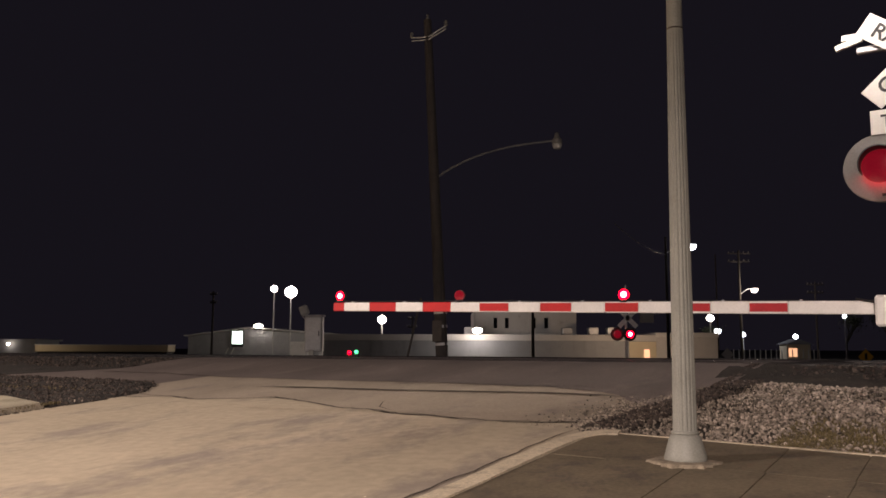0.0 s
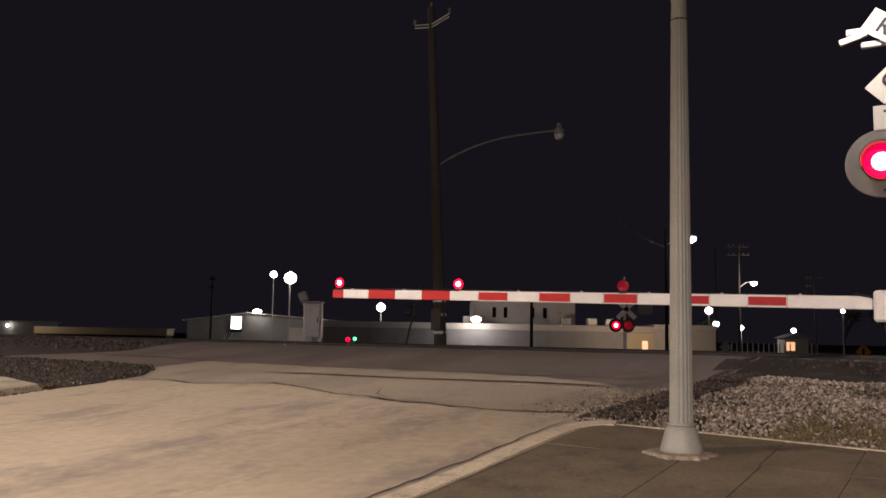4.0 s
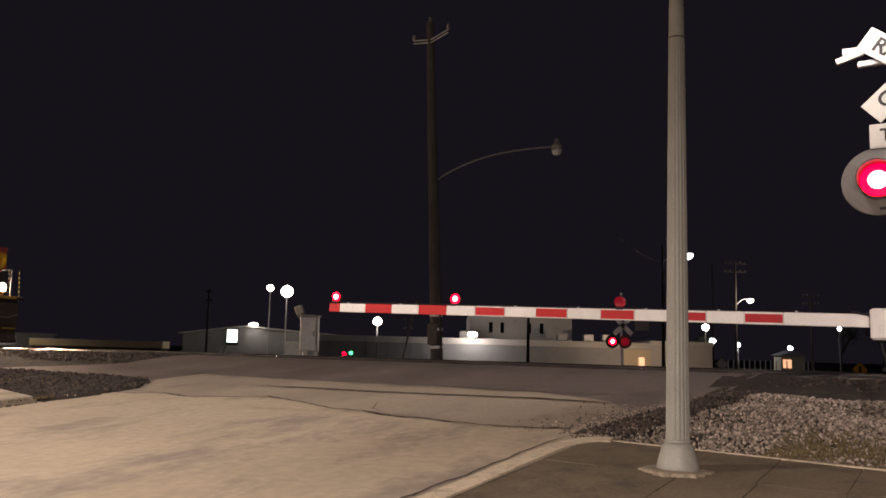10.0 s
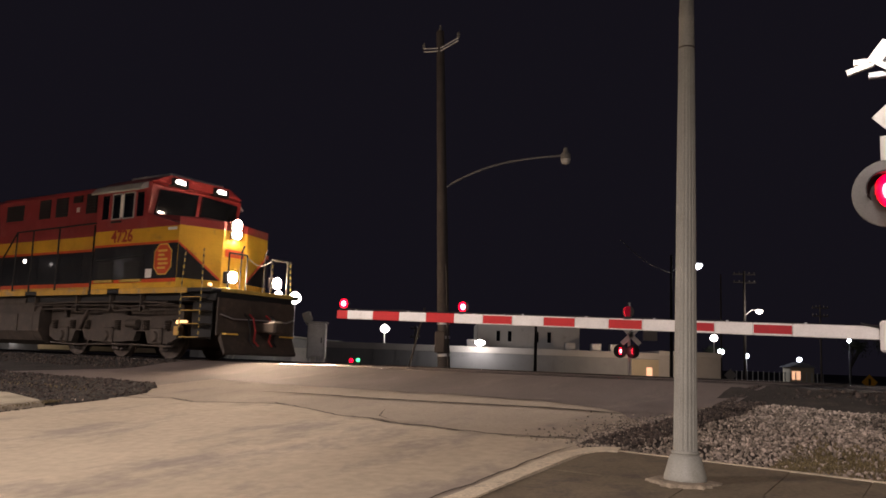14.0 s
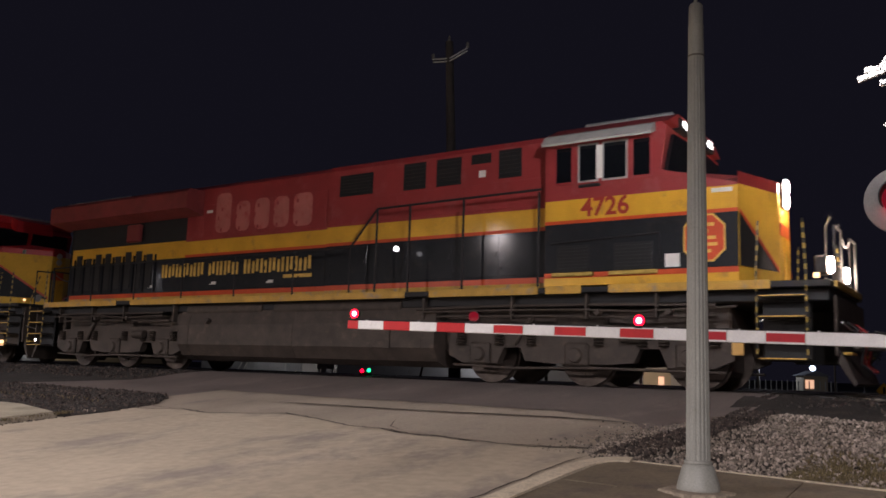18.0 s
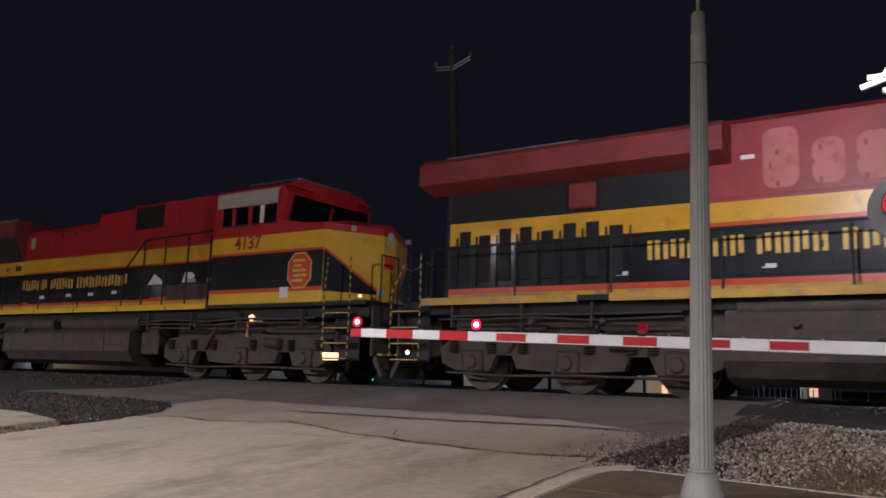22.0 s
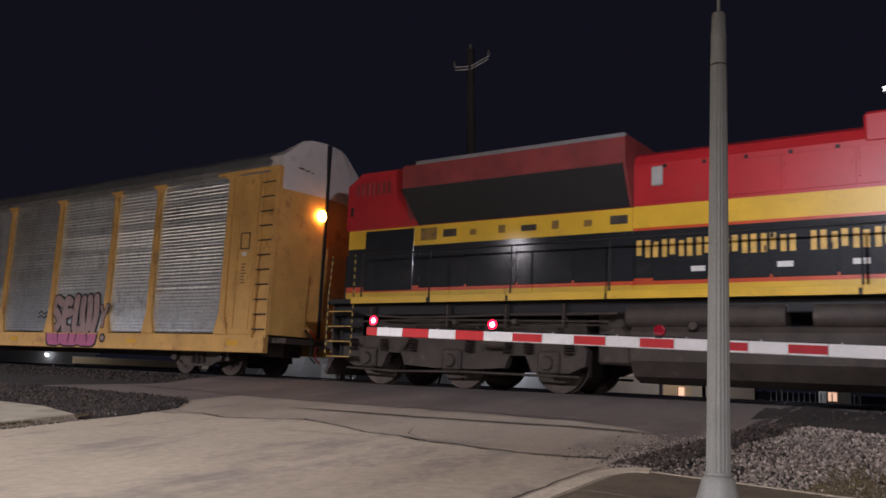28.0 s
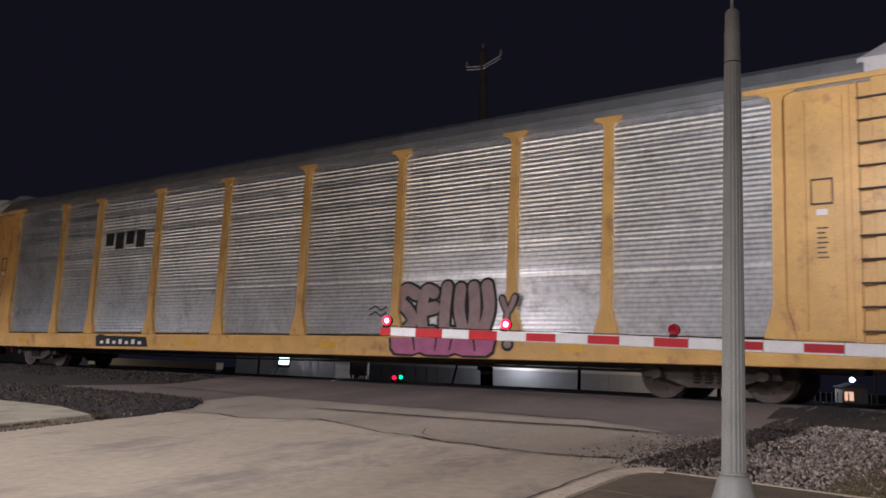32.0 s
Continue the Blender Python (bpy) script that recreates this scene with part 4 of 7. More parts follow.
def es_loco(m):
    t = thing("freight_locomotive", m, "leading diesel locomotive in red, yellow and dark green, headlights lit", "locomotive", "locomotives of the train")
    # underframe and walkway
    part("underframe", Geo().box(-10.2, -1.3, 1.42, 10.4, 1.3, 1.62, 0.02), BLACK, t)
    part("walkway", Geo().box(-10.3, -1.5, 1.62, 10.45, 1.5, 1.72, 0.01), BLACK, t)
    for a, b in ((-10.28, -6.9), (-6.3, 2.6), (3.2, 5.6), (5.75, 6.45), (6.95, 9.6)):
        for s in (-1, 1):
            part("sill_stripe", Geo().box(a, s * 1.5, 1.6, b, s * 1.515, 1.74, 0.004), LOCO_DUSTY, t, "grimy yellow sill stripe")
    # long hood in bands
    low = [(1.72, 1.86, LOCO_DUSTY, "yellow lower band"), (1.86, 1.97, LOCO_LINE, "orange-red line"), (1.97, 2.85, LOCO_DARK, "dark green-black side")]
    banded(t, "hood_band", -4.95, 0.0, 0.95, low + [(2.85, 2.92, LOCO_LINE, ""), (2.92, 3.26, LOCO_YELLOW, "yellow band"), (3.26, 4.2, LOCO_RED, "weathered red hood side")])
    part("hood_top", Geo().prism([(-0.95, 4.2), (-0.95, 4.58), (-0.8, 4.7), (0.8, 4.7), (0.95, 4.58), (0.95, 4.2)], "x", -4.95, 0.0), LOCO_RED, t)
    banded(t, "hood_band", 0.0, 5.72, 1.02, low + [(2.85, 2.92, LOCO_LINE, ""), (2.92, 3.28, LOCO_YELLOW, "yellow band"), (3.28, 4.56, LOCO_RED, "weathered red hood side")])
    part("hood_top", Geo().prism([(-1.02, 4.56), (-0.95, 4.67), (0.95, 4.67), (1.02, 4.56)], "x", 0.0, 5.72), LOCO_RED, t)
    door_panels(t, [-4.9, -4.3, -3.65, -3.0, -2.35, -1.7, -1.05, -0.1], 3.32, 4.16, 0.95, LOCO_RED, "engine_door", "red engine door")
    for k, (a, b, z0, z1) in enumerate(((-3.85, -3.3, 3.42, 4.42), (-3.1, -2.62, 3.42, 4.16), (-2.45, -1.95, 3.42, 4.18), (-1.8, -1.3, 3.42, 4.16), (-1.15, -0.55, 3.4, 4.18))):
        r = 0.16
        prof = [(a + r - r * math.cos(q), z1 - r + r * math.sin(q)) for q in (0.0, 0.5, 1.05, 1.57)] + [(b - r + r * math.sin(q), z1 - r + r * math.cos(q)) for q in (0.0, 0.5, 1.05, 1.57)]
        prof += [(b - r + r * math.cos(q), z0 + r - r * math.sin(q)) for q in (0.0, 0.5, 1.05, 1.57)] + [(a + r - r * math.sin(q), z0 + r - r * math.cos(q)) for q in (0.0, 0.5, 1.05, 1.57)]
        part("faded_patch", Geo().prism(prof, "y", -0.95, -0.966 - 0.001 * (k % 2)), LOCO_FADED, t, "sun-faded patch of red paint")
    door_panels(t, [-4.9, -3.9, -2.9, -1.9, -0.9, -0.05], 2.02, 2.8, 0.95, LOCO_DARK, "lower_door")
    for a, b, z0, z1 in ((0.32, 1.27, 3.95, 4.43), (2.1, 2.68, 3.93, 4.5), (2.95, 3.56, 3.93, 4.5), (3.8, 4.26, 4.3, 4.5), (4.44, 4.95, 3.95, 4.52)):
        for s in (-1, 1):
            louvre(t, a, b, z0, z1, s * 1.02, 7, BLACK, "intake_grille")
    part("warning_label", Geo().box(3.98, -1.022, 4.02, 4.14, -1.026, 4.16), LABEL_WHITE, t, "small white label")
    for x, z in ((0.55, 3.4), (-4.2, 3.95), (-3.9, 2.12), (-1.9, 2.1), (-6.4, 2.1)):
        part("warning_label", Geo().box(x, -0.965, z, x + 0.22, -0.97, z + 0.07), LABEL_WHITE, t, "small white label")
    door_panels(t, [0.1, 1.2, 2.3, 3.4, 4.5, 5.6], 2.02, 2.8, 1.02, LOCO_DARK, "cabinet_door")
    door_panels(t, [0.1, 1.95, 3.7, 5.6], 3.34, 3.88, 1.02, LOCO_RED, "cabinet_door")
    # radiator section with its wide wings
    # the band below the wing is black to paint in the shade there
    banded(t, "hood_band", -10.0, -4.95, 0.95, low + [(2.85, 3.3, LOCO_YELLOW, "yellow band with vents"), (3.3, 4.0, BLACK, "screen under the radiator wing, blackened to paint in the shade")])
    wing = [(-0.95, 3.9), (-1.5, 4.03), (-1.5, 4.44), (-1.4, 4.54), (1.4, 4.54), (1.5, 4.44), (1.5, 4.03), (0.95, 3.9)]
    part("radiator_wing", Geo().prism(wing, "x", -10.42, -4.35), LOCO_DEEP_RED, t, "wide deep red radiator wing")
    part("wing_end", Geo().prism([(-0.95, 3.9), (0.95, 3.9), (0.95, 4.2), (-0.95, 4.2)], "x", -10.3, -10.0), BLACK, t)
    part("roof_rail", Geo().box(-9.9, -1.3, 4.54, -7.0, -1.25, 4.6, 0.008), GALV, t, "bright metal roof strip")
    g = Geo()
    for k in range(14):
        g.box(-10.1 + k * 0.36, -1.1, 4.54, -9.85 + k * 0.36, 1.1, 4.57)
    part("radiator_grille", g, BLACK, t)
    for k in range(8):
        x = -9.75 + k * 0.46
        for s in (-1, 1):
            part("side_vent", Geo().box(x, s * 0.95, 2.1, x + 0.26, s * 0.975, 3.12 - 0.1 * (k % 3 == 1), 0.01), BLACK, t, "tall dark vent opening")
    for k in range(9):
        x = -9.82 + k * 0.46
        part("vent_rib", Geo().box(x, -0.95, 2.0, x + 0.03, -1.0, 3.0, 0.006), LOCO_DARK, t)
    part("exhaust_box", Geo().box(-7.3, -0.96, 3.36, -6.76, -1.1, 3.84, 0.03), LOCO_DEEP_RED, t)
    part("rear_wall", Geo().box(-10.12, -0.95, 1.72, -10.0, 0.95, 4.1, 0.02), LOCO_DARK, t)
    glyphs(t, "lettering", "KKKKKK KKKK KKKKKKKK", -5.84, -0.46, 2.35, 2.69, -0.967, LETTER_GOLD, "gold lettering, drawn as plain bars")
    part("lettering_line", Geo().box(-1.36, -0.966, 2.2, -0.46, -0.97, 2.28), LETTER_GOLD, t, "small gold line of lettering")
    # cab
    cab = part("cab_side_lower", Geo().box(5.72, -1.5, 1.97, 9.14, 1.5, 2.85, 0.01), LOCO_DARK, t, "dark green-black cab side")
    part("cab_band", Geo().box(5.72, -1.5, 1.74, 9.14, 1.5, 1.88, 0.006), LOCO_YELLOW, t)
    part("cab_band", Geo().box(5.72, -1.5, 1.88, 9.14, 1.5, 1.97, 0.004), LOCO_LINE, t)
    part("cab_band", Geo().box(5.72, -1.5, 2.85, 9.14, 1.5, 2.91, 0.004), LOCO_LINE, t)
    part("cab_band", Geo().box(5.72, -1.5, 2.91, 9.14, 1.5, 3.28, 0.004), LOCO_YELLOW, t, "yellow cab band")
    prof = [(5.72, 3.28), (9.14, 3.28), (9.13, 3.32), (7.88, 3.66), (7.98, 4.42), (7.9, 4.5), (5.72, 4.5)]
    part("cab_side_upper", Geo().prism(prof, "y", -1.5, 1.5), LOCO_RED, t, "red upper cab")
    part("cab_roof", Geo().prism([(-1.5, 4.5), (-1.0, 4.74), (1.0, 4.74), (1.5, 4.5)], "x", 5.72, 8.02), LOCO_RED, t)
    part("roof_unit", Geo().box(6.2, -0.9, 4.74, 7.9, 0.9, 4.84, 0.03), GALV, t, "flat grey air conditioner on the cab roof")
    for s in (-1, 1):
        for a, b in ((5.94, 6.24), (6.4, 6.73), (6.86, 7.27), (7.4, 7.7)):
            w = part("cab_window", Geo().box(a, s * 1.495, 3.6, b, s * 1.508, 4.24, 0.006), GLASS_DARK, t, "dark cab window")
            fr = Geo()
            for bx in ((a - 0.03, 3.57, b + 0.03, 3.6), (a - 0.03, 4.24, b + 0.03, 4.27), (a - 0.03, 3.6, a, 4.24), (b, 3.6, b + 0.03, 4.24)):
                fr.box(bx[0], s * 1.5, bx[1], bx[2], s * 1.518, bx[3])
            part("window_frame", fr, SHADE_GREY if 6.3 < a < 7.0 else LOCO_RED, w)
        part("sunshade", Geo().prism([(s * 1.5, 4.34), (s * 1.74, 4.24), (s * 1.76, 4.28), (s * 1.62, 4.44), (s * 1.5, 4.5)], "x", 5.75, 7.8), SHADE_GREY, t, "grey drip shade over the cab windows")
    part("window_blind", Geo().box(6.72, -1.512, 3.62, 6.84, -1.522, 4.22, 0.004), LABEL_WHITE, t, "pale window post")
    part("arm_rest", Geo().box(6.4, -1.5, 3.48, 6.8, -1.56, 3.53, 0.01), BLACK, t)
    # nose
    nose = [(9.14, -1.5), (9.5, -0.4), (9.5, 0.4), (9.14, 1.5)]
    for z0, z1, mat, lab in ((1.74, 1.97, LOCO_NOSE, ""), (1.97, 2.3, LOCO_NOSE, ""), (2.3, 3.3, LOCO_NOSE, "yellow nose"), (3.3, 3.5, LOCO_RED, "red nose top")):
        part("nose_band", Geo().prism(nose, "z", z0, z1), mat, t, lab)
    part("nose_top", Geo().add([(7.8, -1.45, 3.3), (9.14, -1.48, 3.3), (9.48, -0.39, 3.5), (9.48, 0.39, 3.5), (9.14, 1.48, 3.3), (7.8, 1.45, 3.3), (7.84, -1.3, 3.68), (9.0, -0.6, 3.62), (9.44, -0.34, 3.54), (9.44, 0.34, 3.54), (9.0, 0.6, 3.62), (7.84, 1.3, 3.68)],
                              [(0, 1, 7, 6), (1, 2, 8, 7), (2, 3, 9, 8), (3, 4, 10, 9), (4, 5, 11, 10), (6, 7, 10, 11), (7, 8, 9, 10), (0, 6, 11, 5), (0, 5, 4, 3, 2, 1)]), LOCO_DEEP_RED, t, "sooty dark red nose top")
    part("cab_label", Geo().box(8.72, -1.503, 3.18, 9.06, -1.506, 3.25), LABEL_WHITE, t, "small white label")
    for s in (-1, 1):
        tri = [(9.16, s * 1.5, 2.83), (9.16, s * 1.5, 1.98), (9.49, s * 0.43, 1.98)]
        off = Vector((0.006, s * 0.007, 0))
        g = Geo().add([Vector(p) + off for p in tri] + [Vector(p) - off for p in tri], [(0, 1, 2), (5, 4, 3), (0, 3, 4, 1), (1, 4, 5, 2), (2, 5, 3, 0)])
        part("nose_wedge", g, BLACK, t, "dark wedge on the nose corner")
        edge = [(9.17, s * 1.505, 2.88), (9.17, s * 1.505, 2.82), (9.5, s * 0.43, 1.97), (9.5, s * 0.43, 2.04)]
        part("nose_line", Geo().add([Vector(p) + off * 1.5 for p in edge] + [Vector(p) - off for p in edge], [(0, 1, 2, 3), (7, 6, 5, 4), (0, 4, 5, 1), (1, 5, 6, 2), (2, 6, 7, 3), (3, 7, 4, 0)]), LOCO_LINE, t)
        part("windshield", Geo().add([(7.85, s * 0.08, 3.6), (7.85, s * 1.35, 3.58), (7.99, s * 1.3, 4.3), (7.99, s * 0.08, 4.36), (7.95, s * 0.08, 3.6), (7.95, s * 1.35, 3.58), (8.05, s * 1.3, 4.3), (8.05, s * 0.08, 4.36)],
                                  [(3, 2, 1, 0), (4, 5, 6, 7), (0, 1, 5, 4), (1, 2, 6, 5), (2, 3, 7, 6), (3, 0, 4, 7)]), GLASS_DARK, t, "dark windscreen")
        nb = part("number_board", Geo().box(7.88, s * 0.42, 4.47, 8.05, s * 0.98, 4.69, 0.02), BLACK, t)
        part("board_glass", Geo().box(8.05, s * 0.46, 4.52, 8.056, s * 0.94, 4.66), GLASS_DARK, nb, "dark number board glass")
        words(nb, "board_figures", "4726", Matrix.Translation((8.058, s * 0.7, 4.59)) @ pose(0, 0, 0, 90, 0, 90), 0.17, BOARD_GLOW, "glowing figures", 0.001)
        part("ditch_light", Geo().lathe([(0.125, 0.0), (0.135, 0.03), (0.1, 0.05)], 24, Matrix.Translation((10.32, s * 0.76, 2.02)) @ pose(0, 0, 0, 0, 90, 0)), DITCH_GLOW, t, "lit ditch light", True)
        part("ditch_light_box", Geo().box(10.12, s * 0.61, 1.87, 10.32, s * 0.91, 2.17, 0.03), BLACK, t)
        part("horn_bracket", Geo().tube([(10.2, s * 0.4, 1.75), (10.22, s * 0.4, 2.7), (10.3, s * 0.4, 2.85)], 0.02), BLACK, t)
        corner_steps(t, 9.75, 1, s * 1.5, 1.72)
        corner_steps(t, -10.66, -1, s * 1.5, 1.72, 0.1)
        part("step_light", Geo().lathe([(0.03, 0), (0.036, 0.015), (0.02, 0.03)], 14, Matrix.Translation((-10.55, s * 1.505, 0.68)) @ pose(0, 0, 0, -90 * s)), WHITE_GLOW, t, "lit step light", True)
        emblem(t, 8.6, 2.45, 0.62, 0.72, s * 1.503)
        for a, b in ((5.97, 6.6), (7.05, 7.75)):
            louvre(t, a, b, 1.98, 2.45, s * 1.5, 8, BLACK, "cab_vent")
            part("vent_step", Geo().box(a - 0.08, s * 1.5, 1.9, b + 0.08, s * 1.56, 1.97, 0.01), RAIL_YELLOW, t, "yellow step below the vent")
        part("vent_hood", Geo().tube([(5.85, s * 1.51, 2.5), (7.85, s * 1.51, 2.58), (7.9, s * 1.51, 2.1)], 0.02), BLACK, t)
    part("headlight_plate", Geo().box(9.5, -0.2, 3.1, 9.54, 0.2, 3.56, 0.02), BLACK, t)
    for z in (3.25, 3.48):
        part("headlight", Geo().lathe([(0.125, 0.0), (0.135, 0.02), (0.1, 0.035)], 24, Matrix.Translation((9.54, 0, z)) @ pose(0, 0, 0, 0, 90, 0)), HEAD_GLOW, t, "bright headlight", True)
    part("nose_plate", Geo().box(9.5, -0.32, 2.62, 9.515, 0.32, 2.82, 0.004), LOCO_LINE, t, "small red nose plate")
    part("nose_door", Geo().box(9.5, -0.02, 1.8, 9.515, 0.36, 2.58, 0.005), LOCO_YELLOW, t)
    part("cab_label", Geo().box(7.95, -1.503, 2.0, 8.2, -1.507, 2.22), LABEL_WHITE, t, "small white panel")
    words(t, "cab_number", "4726", Matrix.Translation((6.88, -1.504, 3.1)) @ NEAR, 0.45, LOCO_DIGIT, "red cab figures")
    # walkway rails
    handrail(t, [-10.1, -8.2, -6.3, -4.4, -2.5, -0.6, 1.05], -1.42, 1.72, 2.72)
    part("handrail", Geo().tube([(1.05, -1.42, 2.72), (1.75, -1.42, 3.5), (5.6, -1.42, 3.55)], 0.024), BLACK, t)
    for x in (1.75, 2.6, 3.9, 5.55):
        part("rail_post", Geo().cyl((x, -1.42, 1.72), (x, -1.42, 3.5), 0.024, n=8), BLACK, t)
    handrail(t, [-10.1, -7.2, -4.4, -1.6, 1.0, 3.4, 5.6], 1.42, 1.72, 2.72)
    part("step_lamp", Geo().cyl((2.3, -1.42, 2.62), (2.3, -1.46, 2.62), 0.05, n=12), BOARD_GLOW, t, "small lit walkway lamp")
    part("step_lamp", Geo().cyl((10.2, -1.36, 1.8), (10.27, -1.36, 1.8), 0.04, n=12), STEP_GLOW, t, "small lit step lamp")
    # running gear
    part("platform_edge", Geo().box(10.45, -1.2, 1.64, 10.5, 1.2, 1.73, 0.006), RAIL_YELLOW, t, "yellow front platform edge")
    platform_end(t, 10.5, 1, 1.6)
    part("end_walkway", Geo().box(-10.98, -1.08, 1.62, -10.302, 1.08, 1.718, 0.01), BLACK, t)
    part("end_frame", Geo().box(-10.93, -0.85, 0.62, -10.21, 0.85, 1.615, 0.02), UNDER, t)
    platform_end(t, -11.0, -1, 1.72, 0.45)
    under_tank(t, -4.4, 3.3)
    for x0, x1 in ((-4.2, -1.6), (-1.2, 2.4)):
        part("air_reservoir", Geo().cyl((x0, -1.2, 1.46), (x1, -1.2, 1.46), 0.16, n=16), UNDER, t, smooth=True)
    part("truck_lamp", Geo().box(8.95, -1.25, 0.86, 9.3, -1.15, 0.95, 0.02), STEP_GLOW, t, "lit ground lamp under the cab")
    part("truck_lamp_plate", Geo().box(8.95, -1.3, 0.58, 9.13, -1.27, 0.8, 0.01), RACK_YELLOW, t, "orange sand pipe bracket")
    sill_pipes(t, 2.6, 9.2, random.Random(41))
    sill_pipes(t, -10.0, -4.6, random.Random(42))
    wheels = truck_three(t, 6.25, (4.25, 6.25, 8.25)) + truck_three(t, -7.2, (-9.2, -7.2, -5.2))
    return t, wheels, 0.53


def sd_loco(m):
    t = thing("freight_locomotive", m, "second diesel locomotive, red and yellow, with white sunshade", "locomotive", "locomotives of the train")
    R, F = -10.8, 10.35
    part("underframe", Geo().box(R + 0.05, -1.3, 1.42, F - 0.1, 1.3, 1.66, 0.02), BLACK, t)
    part("walkway", Geo().box(R, -1.5, 1.66, F - 0.05, 1.5, 1.76, 0.01), BLACK, t)
    for a, b in zip((-10.1, -8.0, -6.2, -4.2, -2.2, -0.2, 1.8, 3.8), (-8.1, -6.25, -4.25, -2.25, -0.25, 1.75, 3.75, 5.3)):
        for s in (-1, 1):
            part("sill_stripe", Geo().box(a, s * 1.5, 1.66, b, s * 1.515, 1.8, 0.004), FRESH_YELLOW, t, "grimy yellow sill stripe")
    low = [(1.76, 1.95, FRESH_YELLOW, "yellow lower band"), (1.95, 2.07, LOCO_LINE, "orange-red line"), (2.07, 2.92, LOCO_DARK, "dark green-black side"), (2.92, 2.97, LOCO_LINE, "")]
    # hood behind the cab, engine hood, radiator section
    banded(t, "hood_band", -3.95, 5.4, 0.98, low + [(2.97, 3.36, FRESH_YELLOW, "yellow band"), (3.36, 4.12, FRESH_RED, "weathered red hood side")])
    part("hood_top", Geo().prism([(-0.98, 4.12), (-0.9, 4.3), (-0.7, 4.4), (0.7, 4.4), (0.9, 4.3), (0.98, 4.12)], "x", -3.95, -0.2), FRESH_RED, t)
    part("hood_block", Geo().box(-0.2, -1.0, 4.05, 1.5, 1.0, 4.56, 0.05), FRESH_RED, t)
    part("hood_block", Geo().box(1.5, -1.04, 3.42, 5.4, 1.04, 4.62, 0.03), FRESH_RED, t)
    for s in (-1, 1):
        louvre(t, 1.62, 2.82, 3.92, 4.54, s * 1.04, 10, BLACK, "intake_grille")
    door_panels(t, [-3.6, -2.6, -1.6, -0.6, 0.4, 1.4, 2.4], 2.02, 2.86, 0.98, LOCO_DARK, "engine_door")
    door_panels(t, [-3.6, -2.5, -1.4, -0.3, 0.6, 1.45], 3.42, 4.02, 0.98, FRESH_RED, "engine_door")
    for k in range(5):
        part("lift_eye", Geo().box(-3.4 + k * 0.7, -1.0, 4.02, -3.34 + k * 0.7, -1.02, 4.08, 0.004), BLACK, t)
    banded(t, "hood_band", R + 0.1, -3.95, 1.02, low[:3] + [(2.92, 3.34, FRESH_YELLOW, "grimy yellow band with small vents")])
    rad = [(-1.02, 3.34), (-1.38, 4.12), (-1.4, 4.56), (-1.3, 4.62), (1.3, 4.62), (1.4, 4.56), (1.38, 4.12), (1.02, 3.34)]
    part("radiator_hood", Geo().prism(rad, "x", -8.95, -3.95), LOCO_DEEP_RED, t, "flared deep red radiator hood")
    tail = [(R + 0.05, 3.34), (-8.75, 3.34), (-9.05, 4.3), (-8.95, 4.62), (R + 0.45, 4.62), (R + 0.05, 4.36)]
    part("rear_hood", Geo().prism(tail, "y", -1.08, 1.08), FRESH_RED, t, "upright red hood end with a bevelled top")
    for k in range(7):
        part("hood_louvre", Geo().box(R + 0.3 + k * 0.15, -1.08, 4.1, R + 0.38 + k * 0.15, -1.095, 4.38, 0.004), LOCO_DEEP_RED, t, "narrow upright louvre")
    part("grab_slot", Geo().box(R + 0.16, -1.08, 3.66, R + 0.24, -1.092, 3.86, 0.004), BLACK, t)
    for s in (-1, 1):
        slope = [(-8.72, s * 1.035, 3.36), (-4.0, s * 1.035, 3.36), (-4.0, s * 1.37, 4.09), (-9.0, s * 1.37, 4.09)]
        off = Vector((0, s * 0.02, -0.008))
        part("radiator_screen", Geo().add([Vector(p) + off for p in slope] + [Vector(p) - off for p in slope], [(0, 1, 2, 3), (7, 6, 5, 4), (0, 4, 5, 1), (1, 5, 6, 2), (2, 6, 7, 3), (3, 7, 4, 0)]), BLACK, t, "black sloping radiator screen")
        for k in range(7):
            x = -8.1 + k * 0.62
            part("side_vent", Geo().box(x + 0.05 * (k % 3), s * 1.02, 3.06, x + (0.34, 0.2, 0.26)[k % 3], s * 1.03, 3.22 - 0.04 * (k % 2), 0.006), SOOT_YELLOW if k % 3 else UNDER, t, "sooty square vent")
        part("battery_vent", Geo().box(-8.68, s * 1.02, 3.02, -8.26, s * 1.032, 3.28, 0.006), SOOT_YELLOW, t, "sooty scorched opening")
        part("rear_door", Geo().box(-10.2, s * 1.02, 1.98, -8.85, s * 1.034, 3.3, 0.008), LOCO_DARK, t)
    part("roof_edge", Geo().box(-8.6, -1.41, 4.56, -3.95, -1.3, 4.635, 0.006), GALV, t, "pale dusty roof edge")
    for x in (-8.9, -7.1, -5.3):
        part("cooling_fan", Geo().lathe([(0.72, 4.66), (0.72, 4.76), (0.66, 4.78)], 24, Matrix.Translation((x, 0, 0))), UNDER, t, smooth=True)
    door_panels(t, [-8.7, -7.5, -6.3, -5.1, -3.9], 2.02, 2.86, 1.02, LOCO_DARK, "cabinet_door")
    part("rear_lamp", Geo().box(-3.6, -0.99, 3.7, -3.4, -1.06, 4.05, 0.02), SHADE_GREY, t, "small pale lamp housing")
    glyphs(t, "lettering", "KKKKKK KKKK KKKKKKKK", -4.35, 1.4, 2.43, 2.74, -0.997, LETTER_GOLD, "gold lettering, drawn as plain bars")
